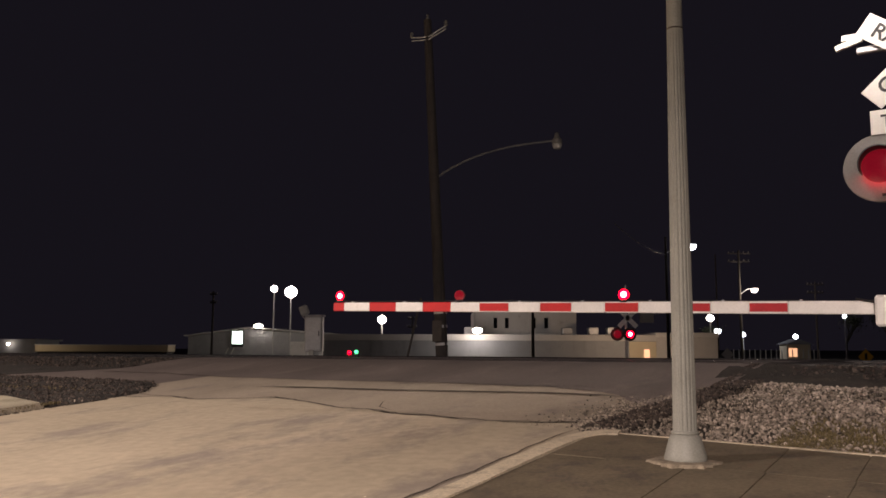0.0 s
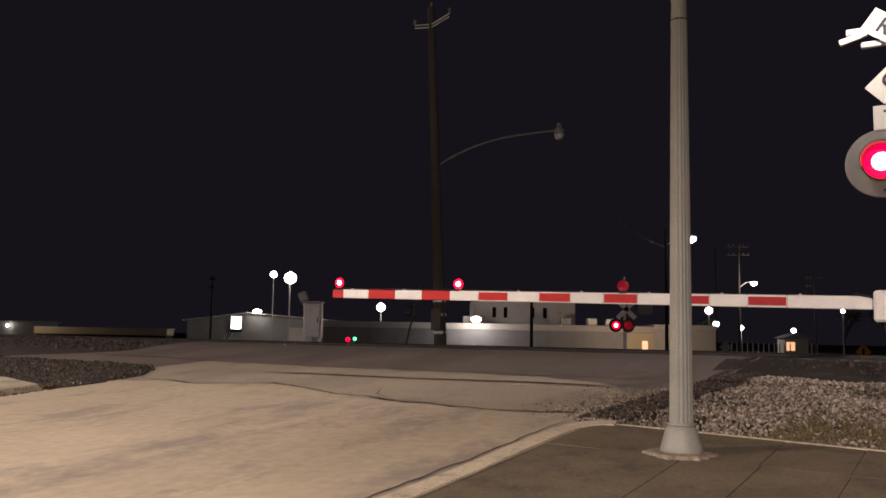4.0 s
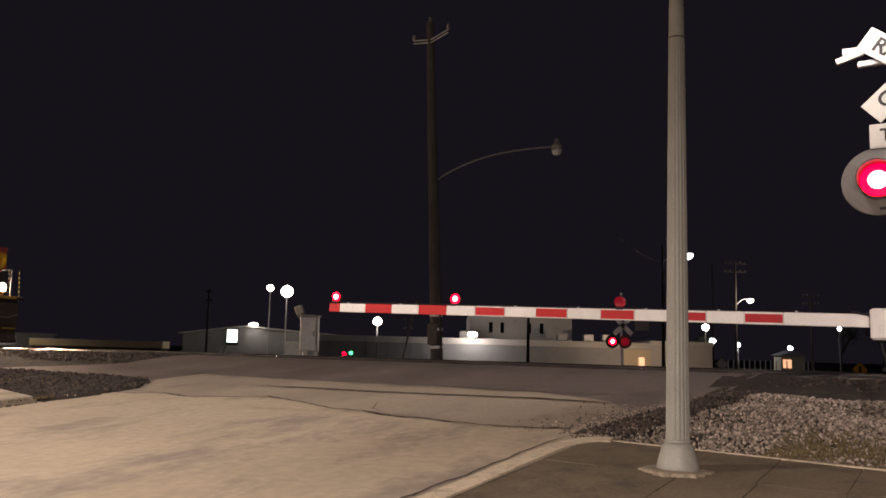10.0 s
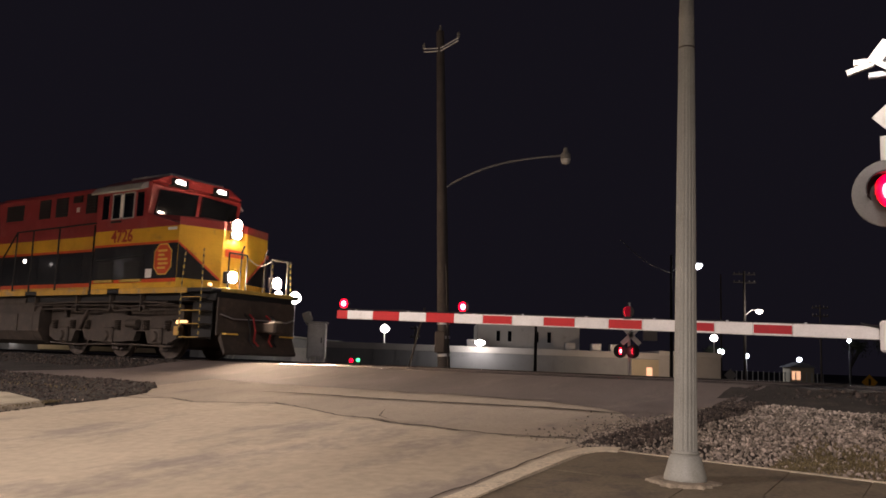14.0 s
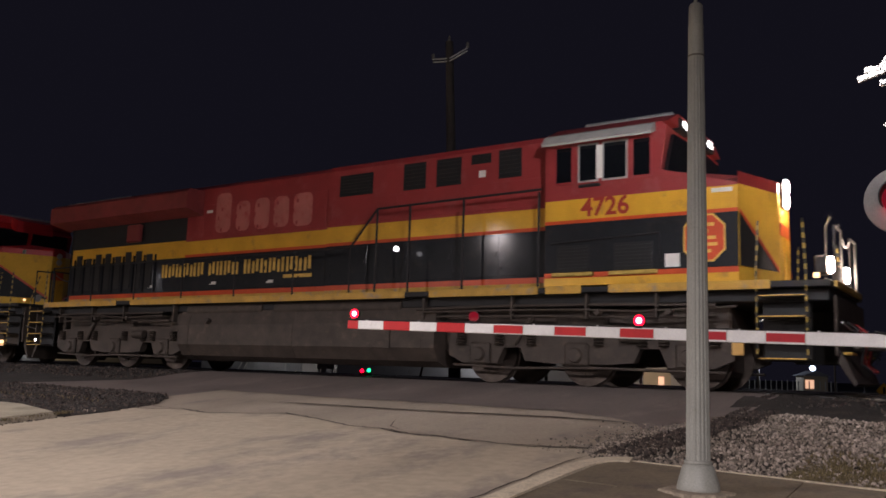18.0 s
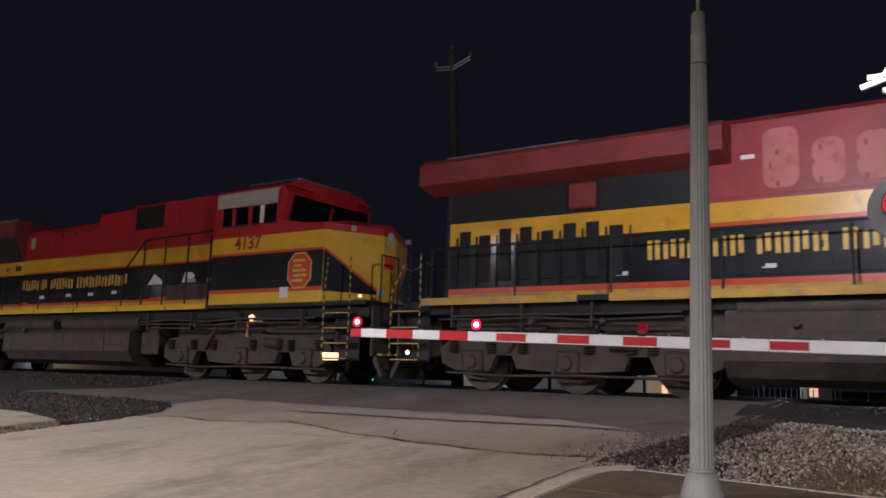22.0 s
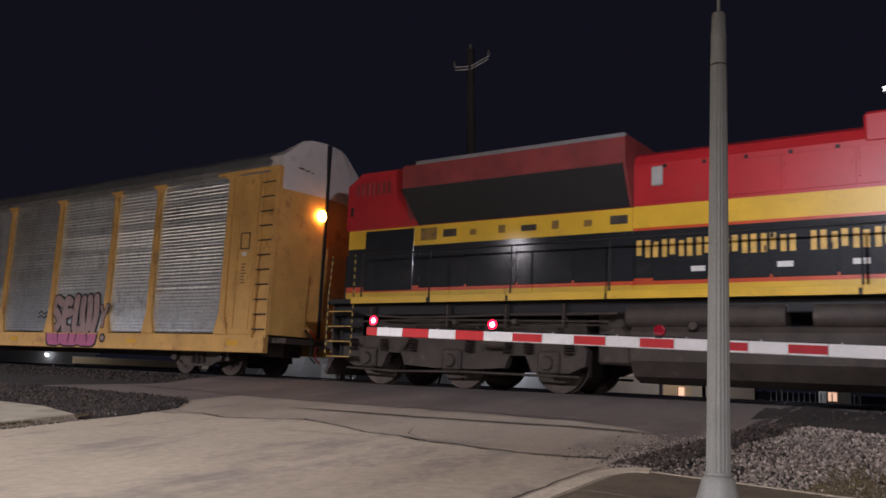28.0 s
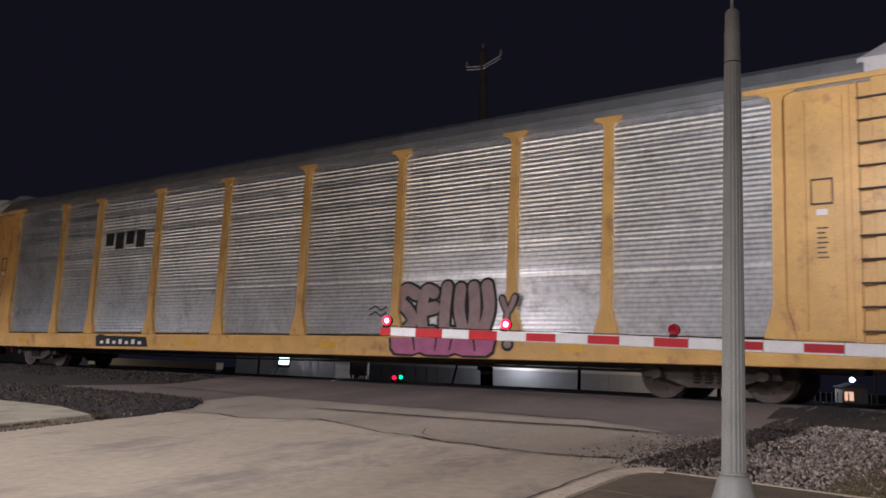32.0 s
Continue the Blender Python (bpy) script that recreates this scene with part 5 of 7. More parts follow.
    for x, z in ((-2.9, 2.16), (-1.5, 2.18), (-0.4, 2.18), (0.7, 2.2)):
        part("warning_label", Geo().box(x, -0.995, z, x + 0.24, -1.0, z + 0.09), LABEL_WHITE, t, "small white label")
    g = Geo().prism([(2.3, 2.4), (2.95, 2.4), (2.85, 2.52), (2.55, 2.68)], "y", -0.995, -1.0)
    part("faded_patch", g, LABEL_WHITE, t, "pale scraped patch")
    part("faded_patch", Geo().prism([(3.7, 2.42), (3.98, 2.4), (4.2, 2.56), (4.1, 2.66), (3.8, 2.68)], "y", -0.995, -1.0), LABEL_WHITE, t, "pale scraped patch")
    part("side_door", Geo().box(4.72, -1.04, 3.46, 5.28, -1.056, 4.46, 0.006), FRESH_RED, t, "narrow red side door")
    part("roof_hatch", Geo().box(3.15, -1.04, 3.9, 3.45, -1.1, 4.45, 0.02), FRESH_RED, t, "red box on the hood side")
    # flat plate in the running gear colour in place of a recess
    part("underframe_recess", Geo().box(3.1, -0.99, 1.98, 5.35, -1.0, 2.36, 0.004), UNDER, t, "flat dark panel for the recess below the hood")
    for x in (3.9, 4.7):
        part("side_lamp", Geo().box(x, -1.0, 2.4, x + 0.35, -1.03, 2.5, 0.01), SHADE_GREY, t, "small pale lamp housing")
    # cab
    for z0, z1, mat, lab in ((1.74, 2.0, FRESH_YELLOW, ""), (2.0, 2.09, LOCO_LINE, ""), (2.09, 2.9, LOCO_DARK, "dark green-black cab side"), (2.9, 2.96, LOCO_LINE, ""), (2.96, 3.34, FRESH_YELLOW, "yellow cab band")):
        part("cab_band", Geo().box(5.4, -1.5, z0, 9.05, 1.5, z1, 0.004), mat, t, lab)
    prof = [(5.4, 3.34), (9.05, 3.34), (9.0, 3.44), (7.72, 3.66), (7.85, 4.3), (7.7, 4.48), (5.4, 4.48)]
    part("cab_side_upper", Geo().prism(prof, "y", -1.5, 1.5), FRESH_RED, t, "bright red upper cab")
    part("cab_roof", Geo().prism([(-1.5, 4.48), (-1.1, 4.68), (1.1, 4.68), (1.5, 4.48)], "x", 5.4, 7.8), FRESH_RED, t)
    part("cab_brow", Geo().prism([(7.75, 4.3), (8.15, 4.18), (8.15, 4.55), (7.75, 4.68)], "y", -0.62, 0.62), FRESH_RED, t, "red brow above the windscreen")
    part("roof_unit", Geo().box(5.9, -0.95, 4.68, 7.65, 0.95, 4.78, 0.03), GALV, t, "flat grey air conditioner on the cab roof")
    for s in (-1, 1):
        for a, b in ((5.72, 6.04), (6.16, 6.59), (6.72, 7.0), (7.14, 7.53)):
            w = part("cab_window", Geo().box(a, s * 1.495, 3.64, b, s * 1.508, 4.06, 0.006), GLASS_DARK, t, "dark cab window")
            part("window_frame", Geo().box(a - 0.02, s * 1.5, 3.6, b + 0.02, s * 1.516, 3.64, 0.004), BLACK, w)
        part("sunshade", Geo().prism([(s * 1.5, 4.44), (s * 1.6, 4.4), (s * 1.6, 4.05), (s * 1.57, 4.05), (s * 1.56, 4.37), (s * 1.5, 4.4)], "x", 5.6, 7.62), SHADE_GREY, t, "pale metal sunshade over the cab windows")
    part("window_post", Geo().box(7.01, -1.51, 3.64, 7.13, -1.525, 4.05, 0.004), LABEL_WHITE, t, "pale window post")
    nose = [(9.05, -1.5), (9.7, -0.22), (9.7, 0.22), (9.05, 1.5)]
    for z0, z1, mat, lab in ((1.74, 1.97, FRESH_YELLOW, ""), (1.97, 2.3, LOCO_NOSE, ""), (2.3, 3.34, LOCO_NOSE, "yellow nose"), (3.34, 3.5, FRESH_RED, "red nose top")):
        part("nose_band", Geo().prism(nose, "z", z0, z1), mat, t, lab)
    part("nose_top", Geo().add([(7.7, -1.45, 3.34), (9.05, -1.48, 3.34), (9.68, -0.21, 3.5), (9.68, 0.21, 3.5), (9.05, 1.48, 3.34), (7.7, 1.45, 3.34), (7.74, -1.3, 3.62), (8.95, -0.5, 3.7), (9.65, -0.16, 3.6), (9.65, 0.16, 3.6), (8.95, 0.5, 3.7), (7.74, 1.3, 3.62)],
                              [(0, 1, 7, 6), (1, 2, 8, 7), (2, 3, 9, 8), (3, 4, 10, 9), (4, 5, 11, 10), (6, 7, 10, 11), (7, 8, 9, 10), (0, 6, 11, 5), (0, 5, 4, 3, 2, 1)]), FRESH_RED, t)
    for s in (-1, 1):
        tri = [(9.07, s * 1.5, 2.9), (9.07, s * 1.5, 1.99), (9.68, s * 0.26, 1.99)]
        off = Vector((0.006, s * 0.007, 0))
        part("nose_wedge", Geo().add([Vector(p) + off for p in tri] + [Vector(p) - off for p in tri], [(0, 1, 2), (5, 4, 3), (0, 3, 4, 1), (1, 4, 5, 2), (2, 5, 3, 0)]), LOCO_DARK, t, "dark wedge on the nose corner")
        edge = [(9.08, s * 1.505, 2.95), (9.08, s * 1.505, 2.89), (9.7, s * 0.26, 1.98), (9.7, s * 0.26, 2.05)]
        part("nose_line", Geo().add([Vector(p) + off * 1.5 for p in edge] + [Vector(p) - off for p in edge], [(0, 1, 2, 3), (7, 6, 5, 4), (0, 4, 5, 1), (1, 5, 6, 2), (2, 6, 7, 3), (3, 7, 4, 0)]), LOCO_LINE, t)
        part("windshield", Geo().add([(7.76, s * 0.08, 3.68), (7.76, s * 1.35, 3.66), (7.87, s * 1.3, 4.25), (7.87, s * 0.08, 4.28), (7.82, s * 0.08, 3.68), (7.82, s * 1.35, 3.66), (7.92, s * 1.3, 4.25), (7.92, s * 0.08, 4.28)],
                                  [(3, 2, 1, 0), (4, 5, 6, 7), (0, 1, 5, 4), (1, 2, 6, 5), (2, 3, 7, 6), (3, 0, 4, 7)]), GLASS_DARK, t, "dark windscreen")
        part("number_board", Geo().box(9.38, s * 0.98, 3.34, 9.52, s * 1.03, 3.46, 0.01), SHADE_GREY, t, "unlit pale number board")
        part("ditch_light", Geo().lathe([(0.1, 0.0), (0.11, 0.05), (0.1, 0.06)], 18, Matrix.Translation((10.15, s * 0.86, 1.95)) @ pose(0, 0, 0, 0, 90, 0)), SHADE_GREY, t, "unlit ditch light", True)
        corner_steps(t, 9.5, 1, s * 1.5, 1.76)
        corner_steps(t, -10.4, -1, s * 1.5, 1.76)
        emblem(t, 8.36, 2.46, 0.66, 0.74, s * 1.503)
    for z in (3.16, 3.36):
        part("headlight", Geo().lathe([(0.085, 0.0), (0.095, 0.03), (0.085, 0.04)], 18, Matrix.Translation((9.7, 0, z)) @ pose(0, 0, 0, 0, 90, 0)), SHADE_GREY, t, "unlit headlight", True)
    part("nose_plate", Geo().box(9.7, -0.2, 2.6, 9.715, 0.2, 2.86, 0.004), LOCO_LINE, t, "small red nose plate")
    part("cab_label", Geo().box(7.78, -1.503, 1.86, 8.04, -1.507, 2.1), LABEL_WHITE, t, "small white panel")
    words(t, "cab_number", "4137", Matrix.Translation((6.64, -1.504, 3.17)) @ NEAR, 0.44, LOCO_DIGIT, "red cab figures")
    handrail(t, [-9.9, -8.1, -6.2, -4.2, -2.2, -0.2, 1.8], -1.42, 1.76, 2.72)
    part("handrail", Geo().tube([(1.8, -1.42, 2.72), (2.65, -1.42, 3.52), (5.3, -1.42, 3.58)], 0.024), BLACK, t)
    for x in (2.65, 3.5, 4.4, 5.25):
        part("rail_post", Geo().cyl((x, -1.42, 1.76), (x, -1.42, 3.5), 0.024, n=8), BLACK, t)
    handrail(t, [-9.9, -7.0, -4.2, -1.4, 1.4, 4.0, 5.3], 1.42, 1.76, 2.72)
    part("step_lamp", Geo().cyl((9.7, -1.0, 1.9), (9.74, -1.0, 1.9), 0.035, n=12), STEP_GLOW, t, "small lit step lamp")
    platform_end(t, F, 1, 1.76)
    platform_end(t, R, -1, 1.76)
    under_tank(t, -3.8, 2.3, 1.2)
    for x0, x1, z in ((-3.9, -1.3, 1.36), (-0.9, 2.6, 1.36)):
        part("air_reservoir", Geo().cyl((x0, -1.22, z), (x1, -1.22, z), 0.2, n=18), UNDER, t, smooth=True)
    part("truck_lamp", Geo().cyl((6.75, -1.3, 1.45), (6.75, -1.36, 1.43), 0.07, n=14), STEP_GLOW, t, "lit ground lamp under the cab")
    part("truck_lamp_plate", Geo().tube([(6.6, -1.3, 1.0), (6.6, -1.3, 1.28), (6.68, -1.3, 1.34), (7.1, -1.3, 1.34)], 0.035, 8), RACK_YELLOW, t, "orange lit sand pipe")
    part("step_light_box", Geo().box(9.1, -1.42, 0.5, 9.55, -1.4, 0.66, 0.01), STEP_GLOW, t, "lit step box")
    sill_pipes(t, 2.6, 8.9, random.Random(43))
    sill_pipes(t, -10.0, -4.0, random.Random(44))
    wheels = truck_three(t, 6.35, (4.25, 6.35, 8.4)) + truck_three(t, -7.6, (-9.75, -7.6, -5.45))
    return t, wheels, 0.53


RACK_POSTS = [11.95, 9.05, 7.1, 4.28, 1.45, -1.42, -4.25, -7.15, -9.1, -11.95]


def rack_panel(parent, x0, x1, y):
    """One bay of galvanised sheet with its rolled ribs."""
    s = -1 if y < 0 else 1
    zs, z = [], 1.02
    for count, w, deep in ((13, 0.084, 0.022), (1, 0.14, 0.014), (5, 0.086, 0.022), (2, 0.085, 0.013), (4, 0.088, 0.021), (2, 0.08, 0.013), (5, 0.088, 0.02), (2, 0.085, 0.013), (4, 0.092, 0.02), (2, 0.08, 0.013), (3, 0.092, 0.02), (1, 0.11, 0.005)):
        for _ in range(count):
            zs += [(z + w * i / 8, 0.63 * deep * (0.5 - 0.5 * math.cos(2 * math.pi * i / 8))) for i in range(8)]
            z += w
    zs += [(z, 0.0)]
    n = len(zs)
    g = Geo()
    g.v = [(x, y + s * o, zz) for x in (x0, x1) for zz, o in zs] + [(x, y - s * 0.03, zz) for x in (x0, x1) for zz in (1.02, zs[-1][0])]
    g.f = [(i, i + 1, n + i + 1, n + i) for i in range(n - 1)]
    g.f += [(2 * n, 2 * n + 1, 2 * n + 3, 2 * n + 2)]
    return part("side_panel", g, CORRUGATED, parent, "ribbed galvanised side panel", True)


def graffiti(parent, x0, y):
    """Fat rounded sprayed shapes, plain and unlettered: black outline under pink."""
    strokes = (
        [(0.62, 0.82), (0.36, 0.92), (0.2, 0.7), (0.42, 0.5), (0.56, 0.28), (0.36, 0.06), (0.1, 0.1)],
        [(1.06, 0.84), (0.86, 0.88), (0.78, 0.5), (0.84, 0.08), (1.06, 0.04)],
        [(0.9, 0.5), (1.1, 0.54)],
        [(1.38, 0.94), (1.34, 0.5), (1.36, 0.08), (1.6, 0.02)],
        [(1.7, 0.9), (1.68, 0.5), (1.8, 0.1), (2.0, 0.1), (2.04, 0.5), (2.0, 0.92)],
        [(2.3, 0.94), (2.36, 0.5), (2.24, 0.06)],
        [(2.68, 0.68), (2.82, 0.44), (2.96, 0.7)],
        [(2.8, 0.4), (2.78, 0.16)],
    )
    for pts in strokes:
        for r, out, mat, lab in ((0.175 if pts[0][0] < 2.5 else 0.085, 0.006, BLACK, "black sprayed outline"), (0.125 if pts[0][0] < 2.5 else 0.05, 0.011, PINK, "pink sprayed shape")):
            # one ribbon along a smoothed line, with round ends
            line = []
            ext = [pts[0]] + list(pts) + [pts[-1]]
            for i in range(1, len(ext) - 2):
                p0, p1, p2, p3 = (Vector(ext[i + k]) for k in (-1, 0, 1, 2))
                for k in range(5):
                    w = k / 5
                    line.append(0.5 * (2 * p1 + (p2 - p0) * w + (2 * p0 - 5 * p1 + 4 * p2 - p3) * w * w + (3 * p1 - p0 - 3 * p2 + p3) * w ** 3))
            line.append(Vector(pts[-1]))
            first, last = line[0] - line[1], line[-1] - line[-2]
            cap = [(0.95, 0.3), (0.7, 0.7), (0.4, 0.92)]
            stations = [(line[0] + first.normalized() * r * e, r * h) for e, h in cap] + [(p, r) for p in line] + [(line[-1] + last.normalized() * r * e, r * h) for e, h in reversed(cap)]
            g, n = Geo(), len(stations)
            for i, (p, rr) in enumerate(stations):
                way = stations[min(i + 1, n - 1)][0] - stations[max(i - 1, 0)][0]
                nn = Vector((-way.y, way.x)).normalized() * rr
                for q in (p + nn, p - nn):
                    for o in (out + 0.00003 * i, -0.01):
                        g.v.append((x0 + q.x * 1.03, (y - 0.016 if pts[0][0] < 2.5 else -1.528) - o, 1.02 + q.y))
            for i in range(n - 1):
                k = 4 * i
                g.f += [(k, k + 2, k + 6, k + 4), (k + 1, k + 5, k + 7, k + 3), (k, k + 4, k + 5, k + 1), (k + 2, k + 3, k + 7, k + 6)]
            g.f += [(0, 1, 3, 2), (4 * n - 4, 4 * n - 2, 4 * n - 1, 4 * n - 3)]
            part("sprayed_stroke", g, mat, parent, lab)
    lumps = [(0.0, 0.95), (0.03, 0.7), (0.14, 0.585), (0.6, 0.57), (0.78, 0.62), (0.95, 0.575), (1.5, 0.57), (1.66, 0.62), (1.84, 0.575), (2.4, 0.575), (2.54, 0.66), (2.6, 0.95)]
    part("sprayed_base", Geo().prism([(x0 + a * 1.03, z) for a, z in lumps], "y", -1.512, -1.516), BLACK, parent, "black sprayed outline on the sill")
    part("sprayed_base", Geo().prism([(x0 + (1.3 + (a - 1.3) * 0.955) * 1.03, z + (0.045 if z < 0.9 else 0.0)) for a, z in lumps], "y", -1.516, -1.52), MAGENTA, parent, "magenta sprayed band on the sill")
    ring = [(x0 + 2.9 + 0.14 * math.cos(q), 0.84 + 0.13 * math.sin(q)) for q in [k * math.pi / 6 for k in range(12)]]
    part("sprayed_dot", Geo().prism(ring, "y", -1.512, -1.518), BLACK, parent, "black sprayed dot")
    part("sprayed_dot", Geo().prism([(x0 + 2.9 + (x - x0 - 2.9) * 0.6, 0.84 + (z - 0.84) * 0.55) for x, z in ring], "y", -1.518, -1.522), PINK, parent, "pink sprayed dot")
    for a, b in ((0.62, 0.68), (1.22, 1.2), (1.6, 1.55), (2.1, 2.16)):
        part("sprayed_stroke", Geo().prism([(x0 + a, 0.97), (x0 + a + 0.045, 0.97), (x0 + b + 0.03, 0.7), (x0 + b, 0.7)], "y", -1.52, -1.524), BLACK, parent, "black sprayed outline on the sill")
    for zz in (1.42, 1.54):
        part("sprayed_tag", Geo().tube([(x0 - 0.62, y - 0.02, zz), (x0 - 0.45, y - 0.02, zz + 0.07), (x0 - 0.3, y - 0.02, zz - 0.02), (x0 - 0.15, y - 0.02, zz + 0.05)], 0.014, 6), BLACK, parent, "small dark sprayed squiggle")


def autorack(m, paint=True):
    t = thing("car_carrier_wagon", m, "yellow car carrier wagon with galvanised ribbed sides and sprayed letters", "rail wagon", "wagons of the train")
    E = 13.48
    for s in (-1, 1):
        y = s * 1.44
        part("side_sill", Geo().box(-E, s * 1.35, 0.56, E, s * 1.51, 0.98, 0.012), RACK_YELLOW, t, "yellow side sill")
        part("eave_rail", Geo().box(-E, s * 1.38, 4.86, E, s * 1.5, 4.95, 0.01), RACK_ROOF, t)
        bays = [11.9] + RACK_POSTS[1:-1] + [-11.9]
        for a, b in zip(bays, bays[1:]):
            rack_panel(t, b + 0.06, a - 0.06, y)
        for x in RACK_POSTS:
            p = [(x - 0.24, 0.98), (x + 0.24, 0.98), (x + 0.2, 1.15), (x + 0.1, 1.5), (x + 0.08, 4.74), (x + 0.12, 4.82), (x + 0.27, 4.88), (x + 0.27, 4.94), (x - 0.27, 4.94), (x - 0.27, 4.88), (x - 0.12, 4.82), (x - 0.08, 4.74), (x - 0.1, 1.5), (x - 0.2, 1.15)]
            post = part("side_post", Geo().prism(p, "y", s * 1.42, s * 1.53), RACK_YELLOW, t, "yellow side post")
            g = Geo()
            for k in range(16):
                g.box(x - 0.125, s * 1.45, 1.6 + k * 0.19, x - 0.09, s * 1.478, 1.65 + k * 0.19)
            # white colour paints in the glints along the post edge
            part("rivets", g, LABEL_WHITE, post, "edge tabs painted white for their bright glints")
        for w in (-1, 1):
            part("end_panel", Geo().box(w * 12.05, s * 1.4, 0.98, w * 13.0, s * 1.49, 4.92, 0.01), RACK_YELLOW, t, "yellow end side panel")
            part("corner_post", Geo().box(w * 13.3, s * 1.38, 0.98, w * 13.62, s * 1.52, 4.92, 0.01), RACK_YELLOW, t)
            part("top_chord", Geo().box(w * 11.42, s * 1.38, 4.9, w * 13.62, s * 1.55, 4.99, 0.01), RACK_YELLOW, t)
            part("end_web", Geo().box(w * 12.98, s * 1.36, 0.98, w * 13.32, s * 1.475, 4.92, 0.0), RACK_YELLOW, t)
            part("door_rib", Geo().box(w * 12.3, s * 1.49, 1.1, w * 12.36, s * 1.515, 4.7, 0.006), RACK_YELLOW, t)
            part("door_rib", Geo().box(w * 12.86, s * 1.49, 1.1, w * 12.9, s * 1.515, 4.7, 0.006), RACK_YELLOW, t)
            lad = part("ladder", Geo().box(w * 13.08, s * 1.5, 0.9, w * 13.12, s * 1.56, 4.85, 0.006), RACK_YELLOW, t)
            part("ladder_rail", Geo().box(w * 13.56, s * 1.52, 0.9, w * 13.6, s * 1.57, 4.85, 0.006), RACK_YELLOW, lad)
            for k in range(11):
                # rungs take the dark tone of their shadows on the yellow
                part("rung", Geo().cyl((w * 13.1, s * 1.55, 1.1 + k * 0.35), (w * 13.58, s * 1.55, 1.1 + k * 0.35), 0.017, n=8), UNDER, lad, "ladder rung coloured dark for its shadow")
            if s < 0:
                part("plate", Geo().box(w * 12.45, -1.49, 3.05, w * 12.7, -1.5, 3.4, 0.004), RACK_YELLOW, t)
                part("paper_label", Geo().box(w * 12.5, -1.5, 2.86, w * 12.66, -1.503, 2.95), LABEL_WHITE, t, "small white label")
                for k in range(7):
                    part("stencil_line", Geo().box(w * 12.5, -1.49, 2.2 + k * 0.075, w * (12.66 - 0.02 * (k % 3)), -1.493, 2.225 + k * 0.075), UNDER, t, "small dark stencil line")
                for z0, z1, x0, x1 in ((3.02, 3.05, 12.42, 12.74), (3.4, 3.43, 12.42, 12.74), (3.02, 3.43, 12.42, 12.44), (3.02, 3.43, 12.72, 12.74)):
                    part("plate_edge", Geo().box(w * x0, -1.49, z0, w * x1, -1.504, z1), UNDER, t)
    if paint:
        graffiti(t, 4.16, -1.44)
        part("sprayed_panel", Geo().prism([(-6.65, 0.62), (-6.7, 0.9), (-6.5, 0.97), (-6.2, 0.92), (-4.3, 0.9), (-4.2, 0.64)], "y", -1.512, -1.517), BLACK, t, "black sprayed patch on the sill")
        for k in range(7):
            part("sprayed_scrawl", Geo().box(-6.45 + k * 0.3, -1.517, 0.7, -6.3 + k * 0.3, -1.521, 0.78 + 0.05 * (k % 2)), LABEL_WHITE, t, "small pale sprayed mark")
        for k in range(4):
            part("stencil_bar", Geo().box(-6.75 + k * 0.5, -1.46, 3.5 - 0.12 * (k % 2), -6.4 + k * 0.5, -1.475, 3.86), BLACK, t, "dark stencilled bar on a side panel")
    else:
        part("stencil_panel", Geo().box(4.9, -1.47, 2.9, 6.6, -1.475, 3.1), BLACK, t, "dark marking on a side panel")
    for k, x in enumerate((-11.0, -7.6, -2.6, 2.2, 8.2, 12.2)):
        part("reflector", Geo().box(x, -1.51, 0.72, x + 0.42, -1.516, 0.84), LOCO_YELLOW, t, "yellow reflective strip")
    # roof, floor, ends
    roof = [(-1.5, 4.95), (-1.47, 5.08), (-1.28, 5.33), (-0.88, 5.55), (-0.3, 5.66), (0.3, 5.66), (0.88, 5.55), (1.28, 5.33), (1.47, 5.08), (1.5, 4.95)]
    rf = part("roof", Geo().prism(roof, "x", -13.2, 13.2), RACK_ROOF, t, "dull grey ribbed roof")
    g = Geo()
    for k in range(44):
        x = -13.1 + k * 0.61
        g.prism([(p[0] * 1.003, p[1] + 0.005) for p in roof], "x", x, x + 0.04)
    part("roof_ribs", g, RACK_ROOF, rf)
    part("floor", Geo().box(-E, -1.36, 0.86, E, 1.36, 0.98), UNDER, t)
    part("centre_sill", Geo().box(-12.9, -0.3, 0.5, 12.9, 0.3, 0.86, 0.01), UNDER, t)
    for k in range(12):
        part("crossbearer", Geo().box(-11 + k * 2.0, -1.3, 0.6, -10.9 + k * 2.0, 1.3, 0.86), UNDER, t)
    part("brake_pipe", Geo().tube([(-10, -0.9, 0.48), (-3, -0.9, 0.42), (4, -0.9, 0.46), (10, -0.9, 0.44)], 0.025), UNDER, t)
    for w in (-1, 1):
        # clamshell end doors, bowed, white above and yellow below
        for s in (-1, 1):
            arc = [(w * 13.1, s * 1.46), (w * 13.6, s * 1.46), (w * 13.66, s * 1.1), (w * 13.7, s * 0.6), (w * 13.74, s * 0.03), (w * 13.1, s * 0.03)]
            part("end_door", Geo().prism(arc, "z", 0.98, 4.45), RACK_YELLOW, t, "bowed yellow end door")
            part("end_door_top", Geo().prism(arc, "z", 4.45, 4.85), DOOR_WHITE, t, "white upper end door")
            lid = [(x, y, 4.85) for x, y in arc] + [(w * 13.1, s * 1.36, 5.28), (w * 13.56, s * 1.36, 5.28), (w * 13.58, s * 0.78, 5.76), (w * 13.64, s * 0.5, 5.83), (w * 13.68, s * 0.03, 5.86), (w * 13.1, s * 0.03, 5.82)]
            part("end_door_cap", Geo().add(lid, [(i, (i + 1) % 6, 6 + (i + 1) % 6, 6 + i) for i in range(6)] + [(0, 1, 2, 3, 4, 5), (11, 10, 9, 8, 7, 6)]), DOOR_WHITE, t, "white bowed door cap")
